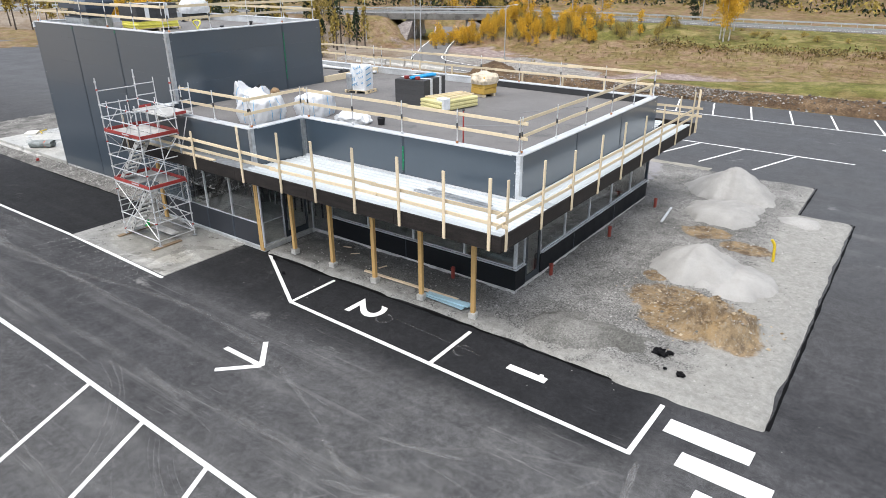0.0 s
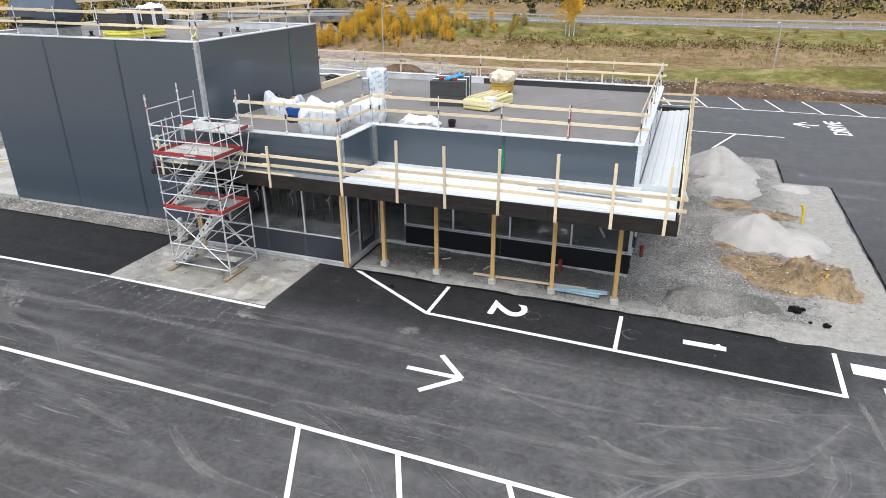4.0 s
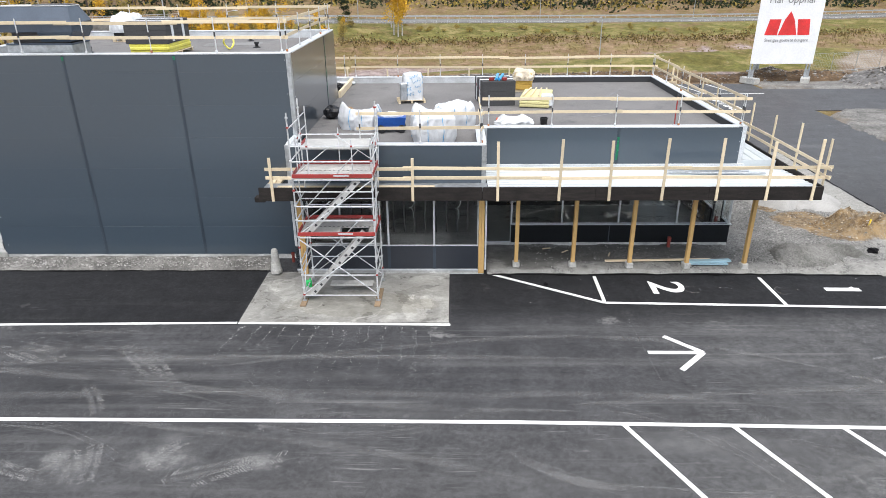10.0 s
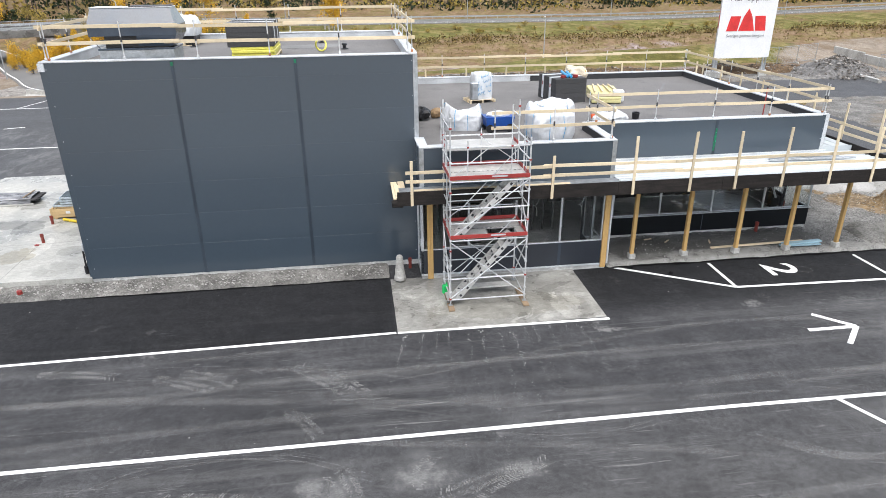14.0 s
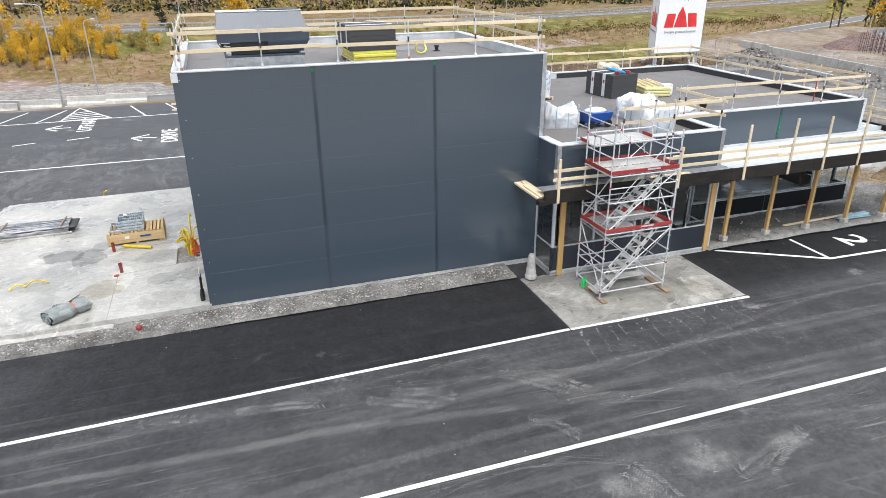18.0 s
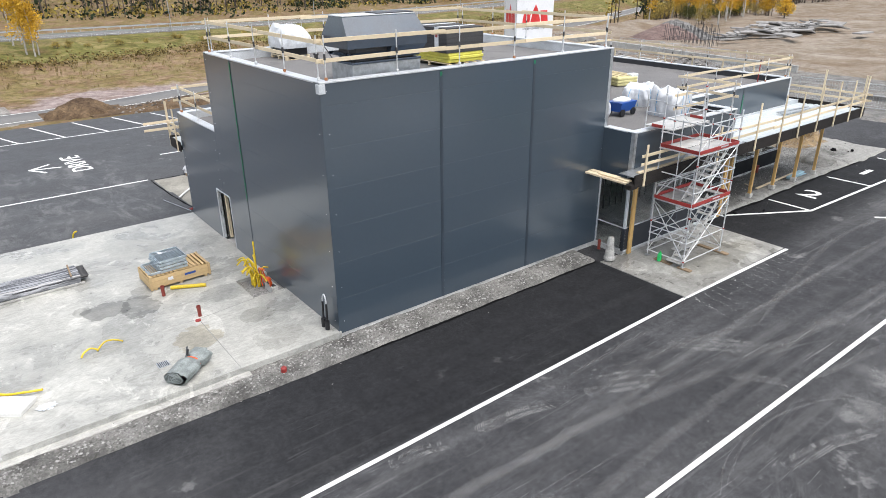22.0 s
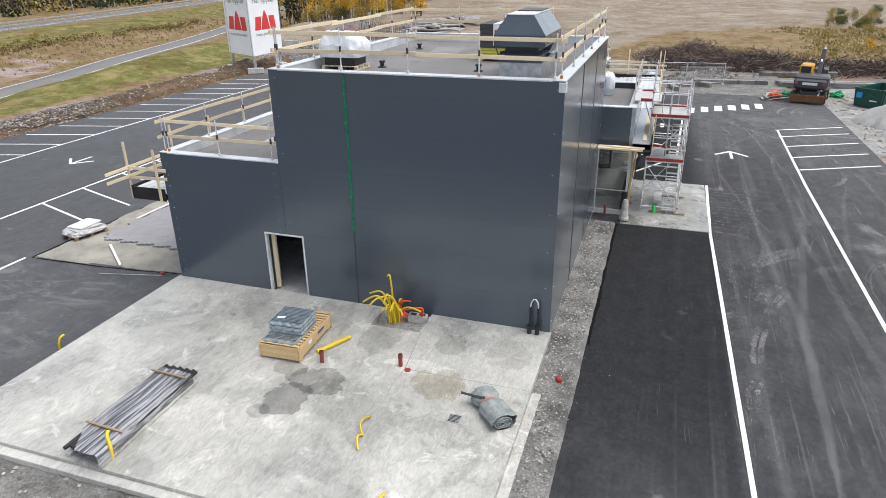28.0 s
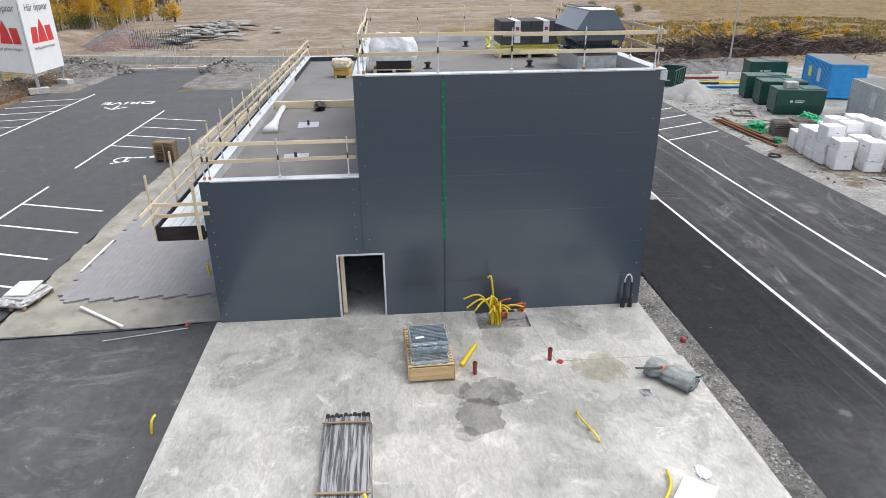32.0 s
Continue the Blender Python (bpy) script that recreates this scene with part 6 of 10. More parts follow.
for k in range(3):
    part("board_pack", Geo().box((0.02 * (k % 2), 0, 0.27 + 0.28 * k), (0.86, 0.92, 0.27), None, 0.02), OCHRE, yb, "ochre mineral wool")
part("bearer", Geo().box((0, -0.34, 0.065), (0.82, 0.12, 0.13)).box((0, 0.34, 0.065), (0.82, 0.12, 0.13)), WOOD, yb)
g = cloth(1.0, 1.06, 0.52, 4.4, ((2.2, 0.14, 0.7),), 0.16, 6, 0.1)[0]
part("plastic_cover", g, PEACH, yb, "crumpled pale plastic").location = (0, 0, 0.6)
# film-wrapped pallet with printed marks
pallet("roof pallets", (-23.4, 24.3, RL), 10, 1.3, 1.0)
fp = thing("wrapped_goods", (-23.4, 24.3, RL + 0.145), "goods in white film with blue printing on a pallet", "wrapped goods", turn=10)
g = Geo()
wv, wf = [], []
for j in range(15):
    f = j / 14
    for k in range(48):
        a = 2 * PI * k / 48
        ca, sa = math.cos(a), math.sin(a)
        sq = 1 / (abs(ca) ** 7 + abs(sa) ** 7) ** (1 / 7)
        r = sq * (1 - 0.10 * smooth(0.8, 1, f)) + 0.05 * nz(ca * 3, sa * 3 + f * 3, 1.2, 8) + 0.03 * nz(ca * 8, sa * 8 + f * 6, 1.2, 9)
        wv.append((0.08 + r * ca * 0.46, r * sa * 0.42, 1.2 * f + 0.06 * smooth(0.8, 1, f) * nz(ca * 2, sa * 2, 1.0, 10)))
for j in range(14):
    for k in range(48):
        wf.append((j * 48 + k, j * 48 + (k + 1) % 48, (j + 1) * 48 + (k + 1) % 48, (j + 1) * 48 + k))
wf.append(tuple(14 * 48 + k for k in range(48)))
g.add(wv, wf)
g.smooth = True
part("film_wrap", g, FILM, fp, "white film")
part("metal_box", Geo().box((-0.38, -0.3, 0.4), (0.35, 0.35, 0.8), None, 0.04), GALV, fp, "grey metal box")
for k in range(4):
    for j in range(5):
        if (k * 5 + j) % 4 == 3:
            continue
        cx_, cz_ = -0.16 + 0.13 * j, 0.22 + 0.27 * k + 0.05 * j
        a0 = 0.7 * (k + j)
        arc = [(cx_ + 0.05 * math.cos(a0 + b_), -0.435 - 0.012 * math.sin(2.2 * k + j), cz_ + 0.075 * math.sin(a0 + b_)) for b_ in [0.5 * q for q in range(8)]]
        part("print_bar", Geo().pipe(arc, 0.013, 4), PRINT, fp, "blue printed stroke")
    part("print_bar", Geo().box((0.546, -0.1, 0.25 + 0.27 * k), (0.02, 0.4, 0.05), Matrix.Rotation(0.2, 3, "X"), 0.005), PRINT, fp, "blue printed stroke")


def big_bag(x, y, z, sx, sy, sz, seed, turn=0, ears=()):
    """A full woven bag: a slumped square body with creased sides, folded top and a corner or two pulled up."""
    t = thing("builders_bag", (x, y, z), "slumped white woven builders bag with blue seams and open flaps", "bag", "builders bags", turn=turn)
    g, vs, na = cloth(sx, sy, sz, seed, ears, 0.13, 5, 0.06)
    part("sack", g, TARPW, t)
    for a in range(4):
        for off in (-7, 7):
            k = int((a + 0.5) * na / 4) + off
            pts = [Vector(vs[j * na + k % na]) + Vector((vs[j * na + k % na][0], vs[j * na + k % na][1], 0)).normalized() * 0.004 for j in range(1, 29, 2)]
            part("seam_strap", Geo().pipe(pts, 0.011, 5), PRINT, t, "blue strap")


big_bag(-22.1, 16.95, RL, 1.55, 1.35, 1.12, 1.0, 8, ((2.4, 0.28, 0.55), (0.7, 0.12, 0.6)))
big_bag(-25.1, 18.9, RL, 1.5, 1.2, 0.72, 2.3, -12, ((3.7, 0.62, 0.8), (0.4, 0.42, 0.6)))
big_bag(-21.3, 19.2, RL, 1.4, 1.25, 0.95, 3.7, 20, ((5.6, 0.2, 0.6), (1.2, 0.12, 0.7)))
cart = thing("blue_cart", (-23.8, 18.2, RL), "blue plastic cart with black wheels and white load", "cart", turn=4)
part("tub", frustum((-0.5, -0.3, 0.5, 0.3), (-0.58, -0.38, 0.58, 0.38), 0.2, 0.6), BLUE, cart)
part("load", lump((0, 0, 0.62), (0.95, 0.6, 0.3), 5, 3, 0.2), FILM, cart, "white sacks")
for x in (-0.4, 0.4):
    for y in (-0.33, 0.33):
        part("wheel", Geo().tube((x, y - 0.04, 0.16), (x, y + 0.04, 0.16), 0.16, 14), BLACK, cart)
g = lump((0, 0, 0.25), (0.75, 0.6, 0.6), 9, 3, 0.3, 0.3, 2.0)
solo("bin_bag", g, BLACK, "crumpled dark blue-black bin bag on the roof", "bin bag", loc=(-26.55, 20.6, RL))
solo("paper_sack", lump((0, 0, 0.2), (0.5, 0.4, 0.5), 3, 3, 0.25, 0.3), CARD, "brown paper sack on the roof", "sack", loc=(-25.9, 20.9, RL))
g = cloth(1.5, 0.75, 0.42, 6.1, ((3.0, 0.4, 0.5), (0.6, 0.3, 0.4)), 0.25, 3, 0.35)[0]
solo("plastic_sheet", g, FILM, "crumpled white plastic lying on the roof", "plastic sheet", loc=(-18.9, 19.0, RL), turn=12)
for x, y in ((-19.45, 19.3), (-18.75, 19.4)):
    solo("orange_tool", lump((0, 0, 0.12), (0.35, 0.22, 0.26), x, 3, 0.3, 0.2), ORANGE, "small orange tool on the plastic", "tool", group="tools on the roof", loc=(x, y, RL + 0.05))
solo("bucket", Geo().lathe((0, 0, 0), ((0.13, 0), (0.16, 0.26), (0.17, 0.28), (0.14, 0.28), (0.12, 0.05)), 14), BLACK, "black bucket standing on the roof", "bucket", loc=(-17.65, 19.3, RL))
g = Geo().span((-27.08, YB + 0.02, RL), (-26.95, YN - 0.32, RL + 0.32), 0.006)
solo("timber_kerb", g, WOOD, "raw timber kerb across the flat roof", "kerb")
for x, y in ((-30.7, 27.7), (-35.8, 27.6)):
    h_ = thing("roof_drain_plate", (x, y, RL), "pale grey drain plate on the roof felt", "drain", "drain plates", turn=3)
    part("plate", Geo().box((0, 0, 0.012), (1.0, 0.85, 0.016), None, 0.004), GALV, h_)
    part("pipe", Geo().tube((0, 0, 0.02), (0, 0, 0.2), 0.05, 10), DARKSTEEL, h_)
g = Geo()
vs = []
for i in range(30):
    x = -2.6 + 5.2 * i / 29
    for k in range(14):
        a = 2 * PI * k / 14
        r = (0.09 + 0.10 * smooth(-0.5, -2.6, x)) * (1 + 0.15 * nz(x * 1.2, math.cos(a), 1.2, 3) + 0.2 * nz(x * 4, math.sin(a) * 2, 1.0, 5))
        vs.append((x, r * math.cos(a) * 1.5, max(0, 0.09 + r * math.sin(a) * 0.9)))
g.add(vs, [(i * 14 + k, i * 14 + (k + 1) % 14, (i + 1) * 14 + (k + 1) % 14, (i + 1) * 14 + k) for i in range(29) for k in range(14)] + [tuple(range(13, -1, -1)), tuple(range(29 * 14, 30 * 14))])
g.smooth = True
solo("wrapped_roll", g, FILM, "long white wrapped bundle lying on the roof", "bundle", loc=(-29.4, 29.15, RL), turn=2)
solo("bin_bag", lump((0, 0, 0.18), (0.9, 0.5, 0.45), 8, 3, 0.35, 0.3, 2.2), BLACK, "black plastic bag beside the timber kerb", "bin bag", loc=(-27.6, 27.5, RL))
lv = thing("measuring_post", (-12.75, YL + 0.55, RL), "red post with a dark cap on the roof", "post")
part("staff", Geo().tube((0, 0, 0), (0, 0, 1.35), 0.025, 8), RED, lv)
part("head", Geo().box((0, 0, 1.38), (0.07, 0.07, 0.07), None, 0.01), DARKSTEEL, lv)
for x, y, a, l in ((-14.2, 21.5, 35, 3.0), (-13.4, 26.0, 60, 3.4), (-22.5, 21.0, 10, 2.2)):
    solo("felt_lap", Geo().box((0, 0, 0.005), (l, 0.12, 0.007)), surf("felt lap", (0.16, 0.16, 0.165), 0.85), "pale lap line in the roofing felt", "felt patch", group="felt laps", loc=(x, y, RL), turn=a)
for x0, y0, x1, y1 in ((-13.4, 16.1, -9.9, 15.9), (-13.1, 16.45, -10.4, 16.2)):
    g = Geo().beam((x0, y0, 3.62), (x1, y1, 3.62), 0.16, 0.05, 0.004)
    solo("trim_profile", g, GALV, "bare metal trim lying on the canopy", "trim", group="trims")

# ---- things on the concrete slab ----
CRATE = wood_mat("crate timber", (0.50, 0.36, 0.19))
cr = thing("timber_crate", (-42.1, 23.5, ZS), "long timber crate with slatted top and a printed side", "crate", turn=2)
LX, LY, HZ = 2.15, 1.22, 0.46
for y in (-LY / 2, LY / 2):
    for k in range(3):
        part("side_board", Geo().box((0, y, 0.14 + 0.135 * k), (LX, 0.022, 0.13), None, 0.003), CRATE, cr)
for x in (-LX / 2, LX / 2):
    for k in range(3):
        part("end_board", Geo().box((x, 0, 0.14 + 0.135 * k), (0.022, LY - 0.03, 0.13), None, 0.003), CRATE, cr)
    for y in (-LY / 2 - 0.02, LY / 2 + 0.02):
        part("corner_post", Geo().box((x * 0.97, y, 0.27), (0.09, 0.02, 0.5), None, 0.003), CRATE, cr)
for x in (-0.9, 0, 0.9):
    part("skid", Geo().box((x, 0, 0.035), (0.1, LY, 0.07), None, 0.004), CRATE, cr)
part("bottom", Geo().box((0, 0, 0.085), (LX - 0.03, LY - 0.03, 0.02)), CRATE, cr)
part("partition", Geo().box((-0.12, 0, 0.3), (0.05, LY - 0.06, 0.4), None, 0.003), CRATE, cr)
part("print_mark", Geo().box((0.35, -LY / 2 - 0.013, 0.3), (0.4, 0.004, 0.08)), BLUE, cr, "dark blue stencilled bar")
part("label", Geo().box((-0.35, -LY / 2 - 0.013, 0.3), (0.18, 0.004, 0.12)), FILM, cr, "small white label")
GRATE = surf("bluish galvanised steel", (0.40, 0.46, 0.50), 0.35, 0.55, 6, 0.2, 60, 0.1, 0.05, rnd=0.15)


def gratings(x, y, z, n, depth, label):
    gs = thing("grating_stack", (x, y, z), label, "gratings", "gratings in the crate", turn=3)
    for k in range(n):
        zz = 0.12 * k
        o = 0.02 * math.sin(k * 2.4)
        frm = part("grating", Geo().box((-depth / 2 + o, 0, zz + 0.05), (0.02, 1.04, 0.09), None, 0.003).box((depth / 2 + o, 0, zz + 0.05), (0.02, 1.04, 0.09), None, 0.003).box((o, -0.51, zz + 0.05), (depth, 0.02, 0.09), None, 0.003).box((o, 0.51, zz + 0.05), (depth, 0.02, 0.09), None, 0.003), GRATE, gs)
        for i in range(int(depth / 0.075)):
            part("bar", Geo().box((-depth / 2 + 0.05 + 0.075 * i + o, 0, zz + 0.072), (0.014, 1.0, 0.04)), GRATE, frm)
        for i in range(4):
            part("lug", Geo().box((-depth / 2 - 0.03 + o, -0.39 + 0.26 * i, zz + 0.04), (0.05, 0.12, 0.05), None, 0.004), GRATE, frm)
    return gs


for i in range(15):
    part("slat", Geo().box((-1.0 + 0.143 * i, 0, HZ + 0.045), (0.09, LY, 0.022), None, 0.003), CRATE, cr)
gs = gratings(-42.25, 23.5, ZS + HZ + 0.06, 4, 0.95, "stack of bluish galvanised gratings lying on the crate")
part("paper", Geo().box((-0.2, 0.25, 0.475), (0.12, 0.24, 0.004), rz(10)), FILM, gs, "white delivery note")
gratings(-42.87, 23.5, ZS + HZ + 0.06, 1, 0.4, "single galvanised grating lying on the crate")
solo("batten", Geo().box((0, 0, 0.02), (0.06, 1.1, 0.03), None, 0.003), CRATE, "thin batten lying across the crate", "batten", group="battens", loc=(-41.6, 23.5, ZS + HZ + 0.056), turn=3)

bun = thing("pipe_bundle", (-46.5, 25.62, ZS), "black pipes bundled in grey plastic film with timber bars", "pipe bundle", turn=1)
PF = Nodes("grey wrapping film")
pf = PF.noise(1.0, 5, 0.65, (0.5, 13, 3), dist=0.35)
PFILM = PF.out(PF.mix(PF.ramp(pf, 0.42, 0.60), (0.06, 0.06, 0.063), (0.33, 0.33, 0.345)), 0.22, 0, PF.bump(pf, 0.5, 0.03), 0.8)
for i in range(10):
    part("pipe", Geo().tube((-1.75 + 0.04 * (i % 3), -0.50 + 0.11 * i, 0.24), (1.78 + 0.05 * (i % 2), -0.50 + 0.11 * i, 0.24), 0.052, 10), BLACK, bun)
gx = frange(-1.85, 1.55, 0.05)
vs, fs, na = [], [], 41
for i, x in enumerate(gx):
    for k in range(na):
        u = -0.62 + 1.24 * k / (na - 1)
        e = abs(u) / 0.62
        w = u + 0.12 * nz(x * 0.8, u, 1.0, 13)
        crease = 0.030 * abs(nz(x * 0.45, w * 7, 1.0, 3)) + 0.022 * abs(nz(x * 0.8, w * 15, 1.0, 5)) + 0.05 * nz(x * 0.9, u * 1.5, 1.0, 9)
        z = 0.335 - 0.24 * max(0, (e - 0.84) / 0.16) ** 1.4 + crease
        vs.append((x + 0.08 * nz(u * 4, 0, 1.0, 7), u * (0.96 + 0.07 * nz(x, 0, 1.5, 4)), max(0.02, z)))
for i in range(len(gx) - 1):
    for k in range(na - 1):
        if gx[i] < -1.1 and k > na * (0.55 + 0.5 * (gx[i] + 1.85)):       # torn corner
            continue
        a = i * na + k
        fs.append((a, a + na, a + na + 1, a + 1))
g = Geo().add(vs, fs)
g.smooth = True
part("film", g, PFILM, bun, "creased grey film")
part("support_board", Geo().box((-0.1, -0.56, 0.05), (3.5, 0.12, 0.08), None, 0.005).box((-0.1, 0.45, 0.05), (3.3, 0.14, 0.08), None, 0.005), CONC, bun, "pale support board")
for x in (-1.0, 1.3):
    part("tie_bar", Geo().box((x, 0, 0.40), (0.055, 1.16, 0.035), rz(-4), 0.004), OLDWOOD, bun, "timber tie bar")

tp = thing("tarpaulin_roll", (-43.72, 17.0, ZS), "rolled grey-green tarpaulin tied with a red strap", "tarpaulin", turn=38)
TARP = surf("grey green tarpaulin", (0.23, 0.255, 0.25), 0.55, 0, 5, 0.25, 40, 0.15, 0.4, 0.01)
vs, fs, na, nb = [], [], 46, 34
for i in range(nb):
    x = -0.66 + 1.32 * i / (nb - 1)
    for k in range(na):
        a = 2 * PI * k / na
        r = 0.265 + 0.045 * nz(math.cos(a) * 1.5, x * 1.6 + math.sin(a), 1.0, 2) + 0.02 * nz(math.cos(a) * 5, x * 2.5 + math.sin(a) * 4, 1.2, 5) + 0.02 * abs(nz(math.cos(a) * 9, x * 1.2, 1.0, 8))
        r += 0.05 * smooth(2.2, 2.5, a) * smooth(3.4, 2.6, a)                      # the loose outer lap
        r *= 1 - 0.25 * math.exp(-((x - 0.2) / 0.09) ** 2)
        vs.append((x + 0.06 * nz(math.cos(a) * 3, math.sin(a) * 3, 1.0, 1) * (1 if i in (0, nb - 1) else 0), r * math.cos(a) * 1.25, max(0.0, 0.19 + r * math.sin(a) * 0.8)))
for i in range(nb - 1):
    for k in range(na):
        fs.append((i * na + k, i * na + (k + 1) % na, (i + 1) * na + (k + 1) % na, (i + 1) * na + k))
g = Geo().add(vs, fs)
g.smooth = True
part("roll", g, TARP, tp)
for end in (-0.65, 0.65):                                    # the wound edges at both ends
    spiral = Geo()
    pts = [Vector((end + 0.015 * math.sin(j * 1.7), (0.27 - 0.0042 * j) * math.cos(j * 0.4), 0.19 + (0.175 - 0.0028 * j) * math.sin(j * 0.4))) for j in range(56)]
    spiral.pipe(pts, 0.014, 5)
    part("wound_edge", spiral, TARP, tp)
for k in range(3):
    a = Vector((0.2, 0.1 + 0.05 * k, 0.36))
    part("loose_end", Geo().add([a, a + Vector((0.06, 0, 0.01)), a + Vector((0.35 + 0.12 * k, 0.2 + 0.07 * k, -0.08)), a + Vector((0.28 + 0.12 * k, 0.22 + 0.07 * k, -0.09)), a + Vector((0, 0, 0.02)), a + Vector((0.06, 0, 0.03)), a + Vector((0.35 + 0.12 * k, 0.2 + 0.07 * k, -0.06)), a + Vector((0.28 + 0.12 * k, 0.22 + 0.07 * k, -0.07))], [(0, 1, 2, 3), (7, 6, 5, 4), (0, 4, 5, 1), (1, 5, 6, 2), (2, 6, 7, 3), (3, 7, 4, 0)]), DARKSTEEL, tp, "dark loose strap end")
pts = [Vector((0.2, 0.235 * math.cos(a), 0.19 + 0.17 * math.sin(a))) for a in [2 * PI * j / 18 for j in range(19)]]
part("strap", Geo().pipe(pts, 0.022, 6), ORANGE, tp, "red strap")

stub(-42.4, 20.02, ZS, 0.38)
stub(-42.9, 22.25, ZS, 0.38)
solo("red_plug", Geo().lathe((0, 0, 0), ((0.09, 0), (0.09, 0.03), (0.02, 0.035)), 12), RED, "bright red pipe cap lying on the slab", "plug", loc=(-42.55, 19.75, ZS))
g = Geo().tube((-0.6, 0, 0.07), (0.6, 0, 0.07), 0.065, 12)
solo("yellow_pipe", g, YPIPE, "short yellow plastic pipe lying on the slab", "pipe", loc=(-42.02, 22.32, ZS), turn=-27)


def hose(name, pts, r, mat, label, loc=(0, 0, 0)):
    vs = [Vector(p) for p in pts]
    fine = []
    for i in range(len(vs) - 1):
        p0, p1, p2, p3 = vs[max(i - 1, 0)], vs[i], vs[i + 1], vs[min(i + 2, len(vs) - 1)]
        for k in range(6):
            t = k / 6
            fine.append(0.5 * ((2 * p1) + (p2 - p0) * t + (2 * p0 - 5 * p1 + 4 * p2 - p3) * t * t + (3 * p1 - p0 - 3 * p2 + p3) * t ** 3))
    fine.append(vs[-1])
    g = Geo().pipe(fine, r, 8)
    g.smooth = True
    return solo(name, g, mat, label, "conduit", group="conduits", loc=loc)


hose("conduit", [(-46.0, 19.66, ZS + 0.02), (-45.9, 19.72, ZS + 0.12), (-45.7, 19.8, ZS + 0.16), (-45.5, 19.8, ZS + 0.04)], 0.026, YPIPE, "bent yellow conduit rising from the slab")
hose("conduit", [(-45.55, 19.75, ZS + 0.04), (-45.3, 19.92, ZS + 0.16), (-45.05, 19.95, ZS + 0.14), (-44.8, 19.88, ZS + 0.04)], 0.026, YPIPE, "bent yellow conduit rising from the slab")
hose("conduit", [(-48.3, 19.3, ZS + 0.04), (-48.0, 18.9, ZS + 0.06), (-47.6, 18.6, ZS + 0.12), (-47.15, 18.5, ZS + 0.08)], 0.035, YPIPE, "bent yellow conduit lying on the slab")
hose("conduit", [(-44.3, 30.6, 0.0), (-44.28, 30.58, 0.2), (-44.22, 30.55, 0.36), (-44.1, 30.5, 0.42)], 0.035, YPIPE, "short yellow conduit beside the slab")
hose("conduit", [(-48.0, 25.0, ZS - 0.02), (-47.95, 25.02, ZS + 0.3), (-47.9, 25.1, ZS + 0.55), (-47.8, 25.15, ZS + 0.62)], 0.04, YPIPE, "short yellow conduit rising from the slab")
hose("conduit", [(-35.2, 31.3, 0.05), (-35.15, 31.35, 0.3), (-35.05, 31.4, 0.5)], 0.05, YPIPE, "short yellow conduit beside the wall")
hose("conduit", [(-3.5, 25.6, 0.05), (-3.52, 25.6, 0.4), (-3.56, 25.6, 0.75), (-3.68, 25.58, 0.95)], 0.055, YPIPE, "yellow conduit rising from the gravel")
hose("conduit", [(-3.6, 18.85, 0.05), (-3.58, 18.9, 0.35), (-3.5, 18.98, 0.6)], 0.035, YPIPE, "yellow conduit rising from the soil")
random.seed(5)
for i in range(15):
    a = random.uniform(0, 2 * PI)
    l = random.uniform(0.35, 0.95)
    hgt = random.uniform(0.75, 1.25)
    if i == 0:
        a, l, hgt = 1.2, 0.2, 1.75
    bx, by = -39.95 + random.uniform(-0.12, 0.1), 21.2 + random.uniform(-0.15, 0.15)
    dx, dy = math.cos(a) * l, math.sin(a) * l
    if bx + dx > -39.45:
        dx = -abs(dx) * 0.5
    hose("conduit", [(bx, by, 0.15), (bx + dx * 0.05, by + dy * 0.05, hgt * 0.6), (bx + dx * 0.45, by + dy * 0.45, hgt), (bx + dx, by + dy, hgt * random.uniform(0.75, 1.0))], 0.03, YPIPE, "bright yellow conduit springing out of the recess")
for k in range(3):
    ring = [(-39.62 - 0.05 * k - 0.18 * (1 + math.sin(a)) * 0.5, 20.72 + (0.34 + 0.05 * k) * math.cos(a) - 0.12 * math.sin(a), 0.62 + (0.30 + 0.03 * k) * math.sin(a) + 0.10 * math.cos(a)) for a in [2.4 + 5.2 * j / 12 for j in range(13)]]
    hose("orange_conduit", [(-39.8, 21.0, 0.18), (-39.8, 21.05, 0.5)] + ring, 0.022, ORANGE, "orange conduit in a loose tilted loop beside the wall")
blk = thing("concrete_block", (-39.68, 20.5, ZS - 0.12), "grey hollow concrete block in the recess", "block", turn=90)
part("body", Geo().box((0, 0, 0.13), (0.6, 0.25, 0.26), None, 0.01), CONC, blk)
for x in (-0.15, 0.15):
    part("hollow", Geo().box((x, 0, 0.262), (0.2, 0.14, 0.004)), DARKSTEEL, blk)
solo("foam_sheet", Geo().box((0, 0, 0.06), (0.95, 0.72, 0.12), None, 0.008), surf("white foam", (0.66, 0.65, 0.62), 0.85, 0, 2.5, 0.06, 40, 0.06, 0.15, spec=0.2), "white foam sheet lying on the slab", "sheet", loc=(-47.93, 18.2, ZS), turn=-38.5)
dg = thing("drain_grate", (-44.2, 17.85, ZS), "small dark drain grate in the slab", "drain")
part("frame", Geo().box((0, 0, 0.004), (0.32, 0.32, 0.008)), GALV, dg)
for i in range(6):
    part("bar", Geo().box((-0.12 + 0.048 * i, 0, 0.01), (0.02, 0.28, 0.008)), DARKSTEEL, dg)
